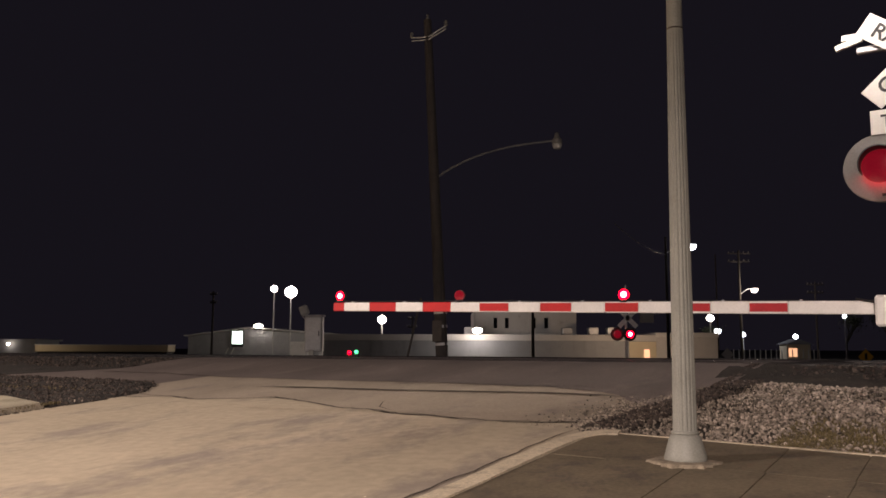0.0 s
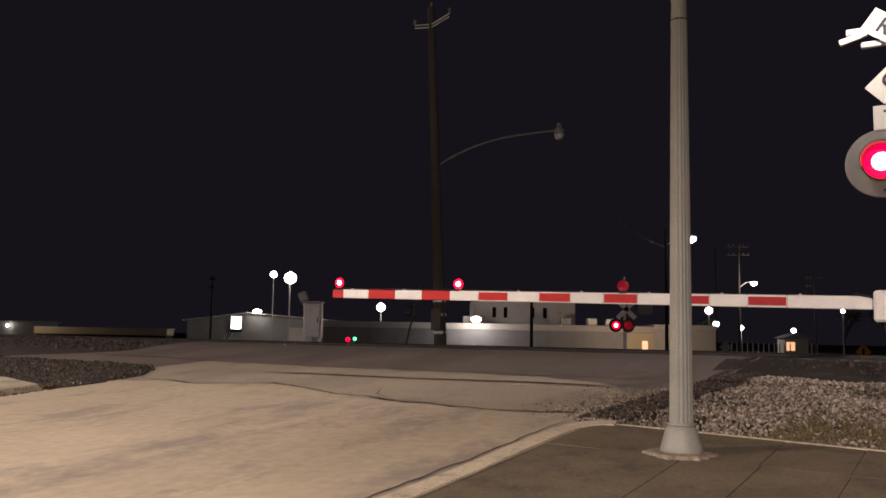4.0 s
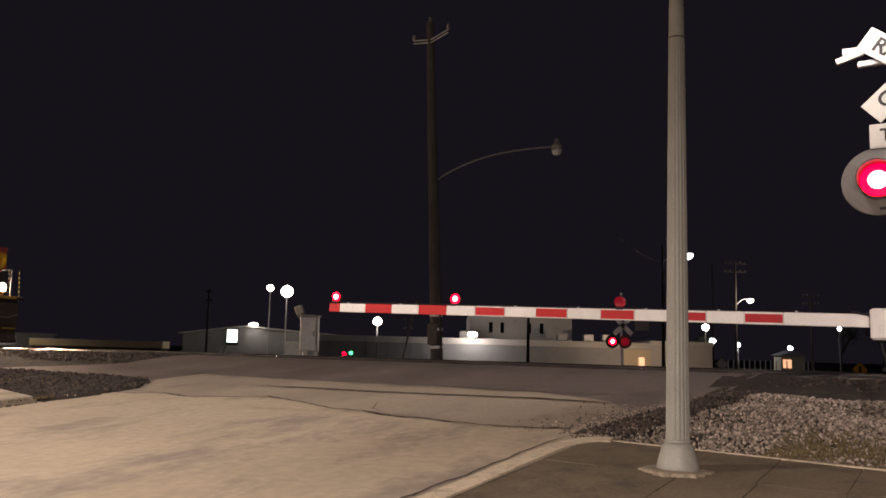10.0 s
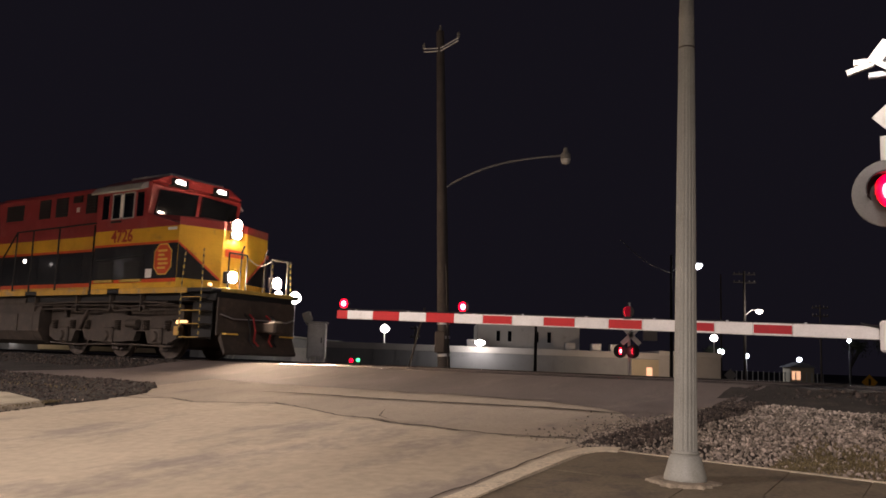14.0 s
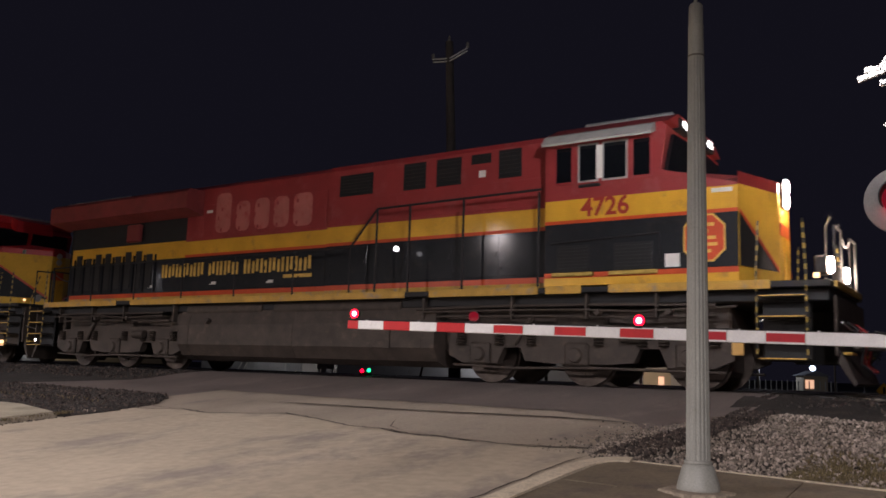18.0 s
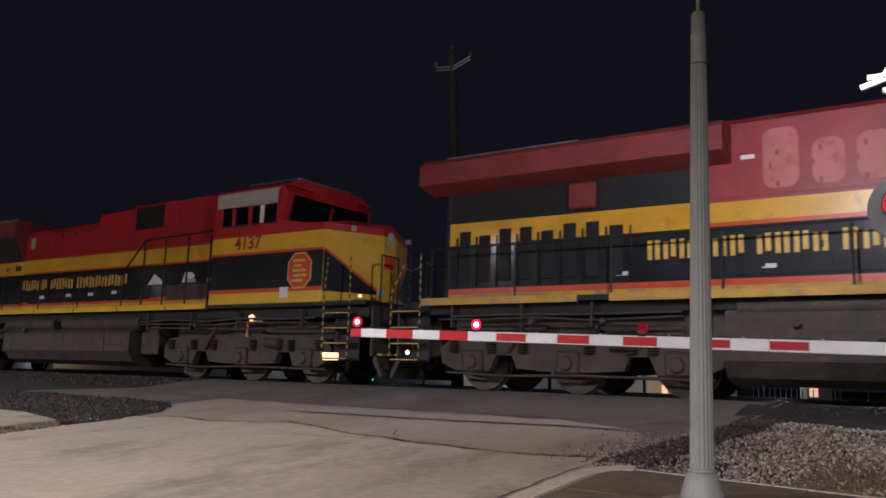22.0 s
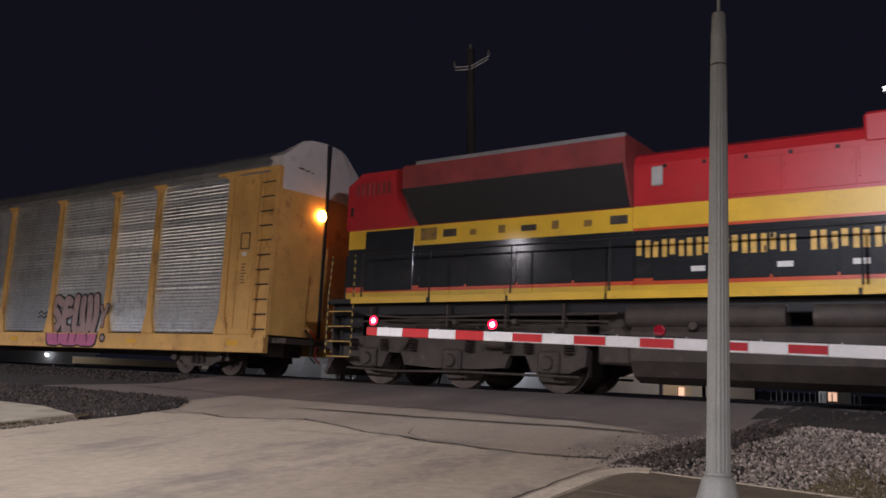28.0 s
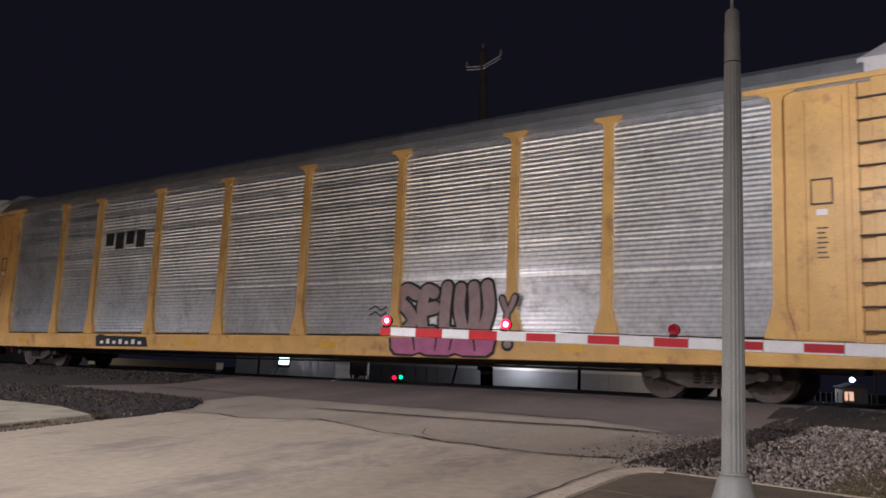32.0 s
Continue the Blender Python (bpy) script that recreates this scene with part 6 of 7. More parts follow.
        part("door_seam", Geo().box(w * 13.6, -0.05, 0.98, w * 13.77, 0.05, 5.82, 0.01), BLACK, t, "black rubber seam between the end doors")
        for k in range(4):
            part("stencil_line", Geo().box(w * 13.66, -0.95 + 0.2 * k, 5.02 - 0.02 * k, w * 13.7, -0.8 + 0.2 * k, 5.05 - 0.02 * k), UNDER, t, "small dark stencil line")
        part("door_panel", Geo().box(w * 13.5, -1.06, 1.4, w * 13.58, -0.82, 2.1), RACK_YELLOW, t)
        # disc that glows in place of a headlight's reflection on the door
        part("reflection_disc", Geo().lathe([(0.13, 0), (0.14, 0.05), (0.07, 0.09)], 16, Matrix.Translation((w * 13.74, -0.17 * w, 3.98)) @ pose(0, 0, 0, 0, 90 * w, 0)), AMBER_REFLECTION if (w > 0 and paint) else SHADE_GREY, t, "disc for a headlight reflected in the end door", True)
        part("reflector", Geo().box(w * 13.5, -1.08, 3.45, w * 13.57, -0.95, 3.42), LOCO_LINE, t)
        part("end_platform", Geo().box(w * 13.4, -1.3, 0.8, w * 14.0, 1.3, 0.92, 0.01), UNDER, t)
        coupler(t, w * 13.75, w)
    wheels = truck_two(t, 10.7) + truck_two(t, -10.7)
    return t, wheels, 0.42


TRAIN_S = [(0, -68.6), (3, -59.5), (6, -50.45), (9, -41.45), (11, -35.4), (12, -32.36), (13, -29.18), (14, -25.9), (14.5, -24.23), (16.5, -17.6), (17, -15.96), (18, -12.67), (19, -9.38), (20, -6.04), (21, -2.75),
           (22, 0.54), (23, 3.86), (24, 7.24), (25, 10.7), (25.5, 12.33), (27.5, 18.53), (28, 20.09), (29, 23.17), (30, 26.34), (31, 29.55), (32, 32.77)]
VEHICLES = []


def on_track(q, s):
    return Matrix.Translation(at(q + s, CENTRE, RAIL_Z)) @ pose(0, 0, 0, 0, 0, TRACK_TURN)


VEHICLES.append((*es_loco(on_track(0.0, -68.6)), 0.0))
VEHICLES.append((*sd_loco(on_track(-22.0, -68.6)), -22.0))
VEHICLES.append((*autorack(on_track(-48.2, -68.6)), -48.2))
VEHICLES.append((*autorack(on_track(-77.05, -68.6), False), -77.05))


def travelled(t):
    for (ta, sa), (tb, sb) in zip(TRAIN_S, TRAIN_S[1:]):
        if t <= tb:
            return sa + (sb - sa) * (t - ta) / (tb - ta)
    return TRAIN_S[-1][1]


FLASH_AT, FLASH_HALF = 0.1, 0.6045


def motions():
    # half turns of the two-faced discs imitate the flashing lamps
    for bulb, rest, first in BEACONS:
        turn, rows = 180 * first, []
        rows.append((0.0, rest @ pose(0, 0, 0, 0, 0, turn)))
        for k in range(53):
            f0 = round((FLASH_AT + k * FLASH_HALF) * FPS) - 1
            rows += [((f0 + i) / FPS, rest @ pose(0, 0, 0, 0, 0, turn + 60 * i)) for i in range(4)]
            turn += 180
        rows.append((SECONDS, rest @ pose(0, 0, 0, 0, 0, turn)))
        walk(bulb, rows)
    ticks = [i * 0.16 for i in range(200)] + [32.0]
    for ob, wheels, r, q in VEHICLES:
        walk(ob, [(t, on_track(q, s)) for t, s in TRAIN_S])
        for k, wheel in enumerate(wheels):
            x = wheel.location.x
            walk(wheel, [(t, Matrix.Translation((x, 0, r)) @ Matrix.Rotation((travelled(t) + 68.6) / r + k, 4, "Y")) for t in ticks])


# ---- signal mast beside the gate ----
SIGN_WHITE = shade("sign_white_sheeting", (0.44, 0.43, 0.39), 0.5, vary=0.06, scale=5, bump=0.02)
DISC_GREY = shade("signal_disc_grey", (0.15, 0.145, 0.135), 0.7, vary=0.15, scale=4, bump=0.1)


def signal_mast():
    foot = at(-0.47, 8.34, ground_z(8.34) - 0.05)
    m = Matrix.Translation(foot) @ pose(0, 0, 0, 0, 0, TRACK_TURN)
    t = thing("crossing_signal", m, "railway crossing signal mast with crossbuck and red lamp", "crossing signal")
    h = foot.z
    part("mast", Geo().cyl((0, 0, 0), (0, 0, 4.2), 0.055, n=16), GALV, t, smooth=True)
    part("foundation", Geo().box(-0.25, -0.25, -0.1, 0.25, 0.25, 0.12, 0.02), KERB, t)
    part("gate_mechanism", Geo().box(-0.28, 0.06, 0.75, 0.12, 0.4, 1.35, 0.04), GALV, t, "silver gate mechanism case")
    part("mechanism_arm", Geo().box(-0.42, -0.02, 1.02, -0.1, 0.06, 1.3, 0.02), GATE_WHITE, t, "white pivot casting")
    zc = 4.12 - h
    for i, (text, tilt) in enumerate((("RAILROAD", -37), ("CROSSING", 43))):
        mm = Matrix.Translation((0.075, -0.075 - 0.012 * i, zc)) @ pose(0, 0, 0, 0, -tilt, 0)
        blade = part("crossbuck_blade", Geo().box(-0.57, -0.004, -0.112, 0.57, 0.004, 0.118, 0.0), SIGN_WHITE, t, "white crossbuck blade")
        blade.matrix_basis = mm
        words(blade, "blade_letters", text, Matrix.Translation((0, -0.007, 0)) @ NEAR, 0.19, BLACK, "black letters", 0.002)
    for x0, x1, z0, tilt in ((-0.58, -0.38, 4.42, 2), (-0.64, -0.4, 4.33, -15)):
        b = part("rear_blade", Geo().box(x0, -0.02, -0.028, x1, 0.02, 0.028, 0.004), SIGN_WHITE, t, "end of the second crossbuck, seen edge-on")
        b.matrix_basis = Matrix.Translation((0, 0.1, z0 - h)) @ Matrix.Translation((x0, 0, 0)) @ pose(0, 0, 0, 0, tilt, 0) @ Matrix.Translation((-x0, 0, 0))
    part("blade_bracket", Geo().box(-0.45, 0.0, zc + 0.1, 0.0, 0.06, zc + 0.16, 0.01), GALV, t)
    pl = part("track_plate", Geo().box(-0.36, -0.085, 3.42 - h, 0.36, -0.078, 3.64 - h, 0.0), SIGN_WHITE, t, "white plate below the crossbuck")
    words(pl, "plate_letters", "TRACKS", Matrix.Translation((0.02, -0.09, 3.53 - h)) @ NEAR, 0.16, BLACK, "black letters", 0.002)
    zl = 3.12 - h
    part("lamp_arm", Geo().cyl((-0.6, 0.02, zl), (0.6, 0.02, zl), 0.03, n=10), GALV, t)
    for x in (-0.3, 0.45):
        d = part("lamp_disc", Geo().lathe([(0.305, 0.0), (0.31, 0.008), (0.305, 0.02), (0.1, 0.02)], 40, Matrix.Translation((x, -0.05, zl)) @ pose(0, 0, 0, 90)), DISC_GREY, t, "round grey lamp background", True)
        hood = [(0.165 * math.cos(a), 0.165 * math.sin(a)) for a in [radians(-20 + 220 * k / 16) for k in range(17)]]
        hood += [(0.155 * math.cos(a), 0.155 * math.sin(a)) for a in [radians(200 - 220 * k / 16) for k in range(17)]]
        part("lamp_hood", Geo().prism(hood, "y", -0.07, -0.3, Matrix.Translation((x, 0, zl))), BLACK, d, "black lamp hood")
        beacon(d, (x, -0.14, zl), 0.15, 1 if x < 0 else 0)
    for x in (-0.3, 0.45):
        d = part("lamp_disc", Geo().lathe([(0.285, 0.0), (0.29, 0.008), (0.285, 0.02), (0.1, 0.02)], 40, Matrix.Translation((x, 0.1, zl)) @ pose(0, 0, 0, -90)), DISC_GREY, t, "round grey lamp background facing the track", True)
        beacon(d, (x, 0.16, zl), 0.13, 1 if x < 0 else 0, 180)
    part("maker_mark", Geo().box(-0.3, -0.072, zl - 0.26, -0.14, -0.076, zl - 0.235), BLACK, t, "small dark mark on the disc")
    return t


signal_mast()


# ---- loose ground: ballast, cinders, weeds ----
ICO = [(0, 0, 1), (0.894, 0, 0.447), (0.276, 0.851, 0.447), (-0.724, 0.526, 0.447), (-0.724, -0.526, 0.447), (0.276, -0.851, 0.447), (0.724, 0.526, -0.447), (-0.276, 0.851, -0.447), (-0.894, 0, -0.447), (-0.276, -0.851, -0.447), (0.724, -0.526, -0.447), (0, 0, -1)]
ICO_F = [(0, 1, 2), (0, 2, 3), (0, 3, 4), (0, 4, 5), (0, 5, 1), (1, 6, 2), (2, 7, 3), (3, 8, 4), (4, 9, 5), (5, 10, 1), (6, 7, 2), (7, 8, 3), (8, 9, 4), (9, 10, 5), (10, 6, 1), (6, 11, 7), (7, 11, 8), (8, 11, 9), (9, 11, 10), (10, 11, 6)]


def stones(name, count, where, size, material, label, rnd):
    """Crushed stones scattered over a stretch of ground."""
    g = Geo()
    for _ in range(count):
        u, l, z = where(rnd)
        r = size * rnd.uniform(0.55, 1.35)
        e = Euler((rnd.uniform(0, 6.3), rnd.uniform(0, 6.3), rnd.uniform(0, 6.3)))
        q = e.to_matrix()
        sx, sy, sz = rnd.uniform(0.7, 1.2), rnd.uniform(0.6, 1.0), rnd.uniform(0.3, 0.62)
        p = at(u, l, z + r * 0.25)
        k = len(g.v)
        g.v += [tuple(p + q @ Vector((a * sx * r, b * sy * r, c * sz * r)) * rnd.uniform(0.85, 1.15)) for a, b, c in ICO]
        g.f += [(a + k, b + k, c + k) for a, b, c in ICO_F]
    me = bpy.data.meshes.new(name)
    me.from_pydata(g.v, [], g.f)
    me.materials.append(material)
    return tagged(new(name, me), label, name.replace("_", " "), kind="stuff")


def mound(l):
    return 0.03 * max(0.0, math.sin(min(1.0, max(0.0, (l - 7.6) / 4.6)) * math.pi))


def on_bed(rnd):
    v = rnd.random() ** 0.9
    l = 7.5 + 4.4 * v
    left = -3.75 + 0.1 * noise.noise(Vector((l * 2, 0, 0))) + (0.3 * (l - 9.6) if l > 9.6 else 0.0) + max(0.0, 8.1 - l) * 0.9
    u = left + 9.0 * rnd.random() ** 1.3
    if u < -2.3 and l < 10.4 and rnd.random() < 0.5:
        u += 2.4
    if u < -3.1:
        return u, l, road_z(u, l) - 0.012
    l += (kerb_edge(u) + 0.08 - 7.5) * (1 - v)
    return u, l, ground_z(l) - 0.03 + mound(l) + 0.05 * noise.noise(Vector((u, l, 1)))


bed_us, bed_ls = spread(-3.4, 12, 0.25), spread(7.0, 13.6, 0.2)
tagged(part("ballast_bed", sheet(bed_us, bed_ls, lambda u, l: ground_z(l) - 0.045 + mound(l) + (0.07 + 0.07 * max(0.0, 1 - (u + 3.4) / 0.9)) * max(0.0, min(1.0, (l - 11.6) / 1.2)) + 0.06 * noise.noise(Vector((u, l, 1))) + 0.03 * noise.noise(Vector((u * 4, l * 4, 1)))), SOIL, smooth=True), "dark earth under the crushed stone", "ground", kind="structure")
stones("crushed_stone", 46000, on_bed, 0.0185, STONE, "loose pale crushed stone beside the track", random.Random(4))


def lying_on_bed(rnd):
    u, l, z = on_bed(rnd)
    while u < -2.6:
        u, l, z = on_bed(rnd)
    return u, l, z + 0.012


def dark_corner(rnd):
    u, l = -3.45 + 0.5 * rnd.random() ** 1.2, rnd.uniform(8.0, 13.7)
    u += 0.12 * (min(l, 11.0) - 9)
    return u, l, (road_z(u, l) - 0.004 if u < -3.1 else ground_z(l) - 0.012 + mound(l) + 0.05 * noise.noise(Vector((u, l, 1))))


stones("pale_crushed_stone", 4500, lying_on_bed, 0.021, PALE_STONE, "paler broken stones lying on the ballast", random.Random(14))
# darker stones from the kerb end up to the crossing
stones("sooty_stone", 2400, dark_corner, 0.024, CINDER, "dark stones by the end of the kerb", random.Random(15))


def by_track(rnd):
    l = rnd.choice((rnd.uniform(12.3, 13.9), rnd.uniform(12.3, 22.0)))
    u = rnd.uniform(-60, 16)
    while ROAD_L - 4.0 < u < ROAD_R + 0.35:
        u = rnd.uniform(-60, 16)
    return u, l, ground_z(l) - 0.06 + 0.13 * max(0.0, min(1.0, (l - 12.2) / 1.3))


stones("track_ballast", 12000, by_track, 0.034, CINDER, "dark oily track ballast", random.Random(5))


def on_island(rnd):
    l = rnd.uniform(7.2, 9.95)
    u = island_end(l) - 10 * rnd.random()
    return u, l, island_z(u, l) - 0.008


def island_end(l):
    """Where the dirt island ends towards the road."""
    pts = ((7.0, -11.47), (7.5, -11.38), (8.0, -11.36), (8.8, -11.62), (9.5, -12.2), (9.8, -12.6), (10.4, -14.5))
    for (a, ua), (b, ub) in zip(pts, pts[1:]):
        if l <= b:
            return ua + (ub - ua) * max(0.0, (l - a) / (b - a)) + 0.05 * noise.noise(Vector((l * 5, 4, 2)))
    return -14.5


def island_z(u, l):
    k = min((island_end(l) - u) / 0.35, (l - 7.05) / 0.3, (10.0 + 0.1 * noise.noise(Vector((u, 3, 3))) - l) / 0.3)
    return ground_z(l) + (0.018 + 0.04 * min(1, k) + 0.03 * noise.noise(Vector((u * 3, l * 3, 2))) if k > 0 else -0.12)


tagged(part("cinder_island", sheet(spread(-24, -11.3, 0.1), spread(7.0, 10.4, 0.1), island_z), SOIL, smooth=True), "low dark island of dirt and cinders beside the road", "ground", kind="structure")
stones("cinders", 3600, on_island, 0.03, CINDER, "dark cinders and small stones", random.Random(6))
stones("pale_stones", 260, lambda r: (lambda p: (p[0], 7.55 + abs(r.gauss(0, 0.25)), ground_z(7.6) + 0.04))(on_island(r)), 0.02, STONE, "a few pale stones at the edge of the dirt", random.Random(7))
def grit(rnd):
    u, l = -3.55 + rnd.gauss(0, 0.3), rnd.uniform(7.9, 10.2)
    return u, l, road_z(u, l) - 0.008


stones("dark_grit", 900, grit, 0.016, STONE, "dark grit at the corner of the road", random.Random(8))


LEFT_CONCRETE = shade("left_pavement_concrete", (0.42, 0.375, 0.275), 0.85, vary=0.25, scale=1.4, fine=40, bump=0.4, second=(0.25, 0.23, 0.16), amount=0.45)


def left_walk():
    """Raised pavement across the road, with its kerb along the gutter."""
    t = thing("left_pavement", Matrix.Identity(4), "pale worn concrete pavement with a broken kerb beside the dirt island", "pavement", kind="structure")
    sides = [(0, 1, 2, 3), (7, 6, 5, 4), (0, 4, 5, 1), (1, 5, 6, 2), (2, 6, 7, 3), (3, 7, 4, 0)]
    rnd = random.Random(21)
    for k in range(6):
        a = -11.64 - 1.5 * k
        b = a - 1.492
        for c, e in ((1.4, 2.9), (2.9, 4.4), (4.4, 5.9), (5.9, None)):
            far = [(7.05, 7.4, 7.42, 7.36, 7.3, 7.24)[k], (7.4, 7.42, 7.36, 7.3, 7.24, 7.2)[k]] if e is None else [e - 0.008] * 2
            lift = 0.095 + rnd.uniform(-0.006, 0.006)
            top = [at(u, l, ground_z(l) + lift) for u, l in ((a, c), (a, far[0]), (b, far[1]), (b, c))]
            part("slab", Geo().add(top + [p - Vector((0, 0, 0.2)) for p in top], sides), LEFT_CONCRETE, t)
    l = 1.4
    while l < 7.0:
        e = min(7.05, l + rnd.uniform(0.7, 1.1))
        lean, chip = rnd.uniform(-0.012, 0.012), rnd.uniform(0.05, 0.085)
        q = [(-11.63, l), (-11.63, e - 0.012), (-11.52 + lean, e - 0.012), (-11.52 + lean, l)]
        top = [at(u, w, ground_z(w) + (0.088 if u < -11.6 else chip)) for u, w in q]
        part("kerb_stone", Geo().add(top + [at(u + (0.03 if u > -11.6 else 0), w, ground_z(w) - 0.1) for u, w in q], sides), MORTAR, t, "chipped and dirty kerb stone")
        l = e
    stones("gutter_dirt", 700, lambda r: (lambda w: (-11.47 + abs(r.gauss(0, 0.035)), w, road_z(-11.45, w) - 0.004))(r.uniform(2.0, 7.9)), 0.014, CINDER, "dark dirt and grit along the kerb foot", random.Random(22))


left_walk()

WEED = shade("dry_weeds", (0.135, 0.105, 0.05), 0.8, vary=0.3, scale=6, bump=0, island_tone=0.5)


def weeds(name, count, where, tall, rnd, label):
    g = Geo()
    for _ in range(count):
        u, l, z = where(rnd)
        p = at(u, l, z)
        for _ in range(7):
            a, lean, h = rnd.uniform(0, 6.3), rnd.uniform(0.1, 0.6), tall * rnd.uniform(0.5, 1.2)
            side = Vector((math.cos(a + 1.57), math.sin(a + 1.57), 0)) * 0.006
            tip = p + Vector((math.cos(a) * lean * h, math.sin(a) * lean * h, h))
            mid = p + (tip - p) * 0.5 + Vector((0, 0, h * 0.12))
            g.add([p - side, p + side, mid + side, tip, mid - side], [(0, 1, 2, 3, 4)])
    me = bpy.data.meshes.new(name)
    me.from_pydata(g.v, [], g.f)
    me.materials.append(WEED)
    return tagged(new(name, me), label, "weeds", kind="stuff")


weeds("verge_weeds", 3000, lambda r: (lambda u, k: (u, kerb_edge(u) + 0.1 + k, ground_z(kerb_edge(u) + k) + mound(kerb_edge(u) + k) - 0.02))(-1.7 + abs(r.gauss(0.0, 2.2)), abs(r.gauss(0, 0.6))), 0.04, random.Random(11), "dry yellow-green weeds along the pavement")
weeds("kerb_weeds", 420, lambda r: (lambda w: (-11.5 - abs(r.gauss(0, 0.07)), w, ground_z(w) + 0.05))(r.uniform(5.0, 7.3)), 0.035, random.Random(23), "low dry weeds in the broken kerb joint")
weeds("island_weeds", 200, lambda r: (r.uniform(-18, -12.4), r.uniform(8.2, 9.5), ground_z(8.8) + 0.02), 0.045, random.Random(12), "thin dry weeds on the dirt island")


# ---- the far side of the tracks ----
GREY_WALL = shade("grey_metal_wall", (0.3, 0.31, 0.32), 0.6, 0.1, vary=0.1, scale=0.8, second=(0.22, 0.22, 0.22), amount=0.35)
WHITE_WALL = shade("white_wall", (0.55, 0.54, 0.52), 0.8, vary=0.1, scale=0.5, second=(0.4, 0.39, 0.37), amount=0.35)
CREAM_WALL = shade("cream_wall", (0.62, 0.54, 0.38), 0.8, vary=0.1, scale=0.4)
ROOF_PALE = shade("roof_edge_pale", (0.6, 0.6, 0.58), 0.6, vary=0.1)
POLE_WOOD = shade("pole_wood", (0.04, 0.034, 0.031), 0.9, vary=0.3, scale=3, fine=30, bump=0.5)
SIGN_YELLOW = shade("sign_yellow", (0.75, 0.4, 0.02), 0.5, vary=0.1)
SIGN_GLOW = shade("lit_sign", (0.8, 0.9, 0.85), 0.5, emit=(0.72, 1.0, 0.85), power=3.5)
WARM_GLOW = shade("warm_entrance_glow", (0.8, 0.6, 0.4), 0.5, emit=(1.0, 0.55, 0.3), power=0.7)
GREEN_GLOW = shade("green_track_glow", (0.1, 0.6, 0.3), 0.4, emit=(0.03, 1.0, 0.3), power=2)
BARK = shade("bark", (0.05, 0.04, 0.03), 0.95, vary=0.3, scale=5)
LEAF = shade("dark_leaves", (0.045, 0.05, 0.02), 0.8, vary=0.3, scale=2, bump=0, island_tone=0.5)


def utility_pole():
    base, top = Vector((0.0, 24.0, 0.95)), Vector((-0.48, 24.0, 11.25))
    t = thing("utility_pole", Matrix.Translation(base), "leaning dark wooden utility pole with a curved street lamp arm", "utility pole")
    run = top - base
    part("pole", Geo().cyl((0, 0, -0.1), run, 0.18, 0.115, 16), POLE_WOOD, t, smooth=True)
    on = lambda z: run * ((z - base.z) / run.z)
    hub = on(10.7)
    for s, tip in ((-1, Vector((-0.5, 0.1, 0.03))), (1, Vector((0.52, -0.3, 0.26)))):
        for dz in (0.0, -0.09):
            part("wire_arm", Geo().tube([hub + Vector((0, -0.1, dz)), hub + tip + Vector((0, 0, dz))], 0.022, 8), GALV, t, "pale steel wire arm")
        part("insulator", Geo().lathe([(0.03, 0), (0.06, 0.04), (0.035, 0.07), (0.055, 0.11), (0.03, 0.18)], 12, Matrix.Translation(hub + tip)), DISC_GREY, t, smooth=True)
    part("insulator", Geo().lathe([(0.03, 0), (0.06, 0.05), (0.035, 0.08), (0.05, 0.14), (0.02, 0.2)], 12, Matrix.Translation(run)), DISC_GREY, t, smooth=True)
    a, c = on(6.41), Vector((3.3, 0, 7.55)) - Vector((0, 0, base.z))
    pts = []
    for i in range(13):
        k = i / 12
        pts.append(a + (c - a) * k + Vector((0, -0.15 * k, 0.3 * math.sin(math.pi * k ** 0.8))))
    part("lamp_arm", Geo().tube(pts, 0.028, 8), DISC_GREY, t, "slender curved steel lamp arm")
    head = pts[-1]
    part("lamp_head", Geo().lathe([(0.06, -0.02), (0.15, 0.0), (0.15, 0.12), (0.08, 0.2), (0.06, 0.32)], 16, Matrix.Translation(head + Vector((0.02, 0, -0.1)))), DISC_GREY, t, "grey unlit street lamp head", True)
    part("lamp_bowl", Geo().lathe([(0.03, -0.17), (0.11, -0.14), (0.15, -0.02)], 16, Matrix.Translation(head + Vector((0.02, 0, -0.1)))), SHADE_GREY, t, "pale glass bowl", True)
    for z in (1.6, 2.1, 2.5):
        part("pole_band", Geo().cyl(on(z), on(z + 0.08), 0.185, n=16), GALV, t)
    part("meter_box", Geo().box(-0.3, -0.3, 0.75, -0.02, -0.14, 1.35, 0.02), UNDER, t, "small metal box on the pole")
    part("conduit", Geo().tube([on(1.0) + Vector((0.12, -0.15, 0)), on(4.2) + Vector((0.1, -0.14, 0))], 0.025, 8), POLE_WOOD, t)
    part("guy_marker", Geo().tube([(-1.05, -0.1, 0.1), (-0.62, -0.05, 2.0)], 0.03, 8), POLE_WOOD, t, "dark guy wire guard")


utility_pole()


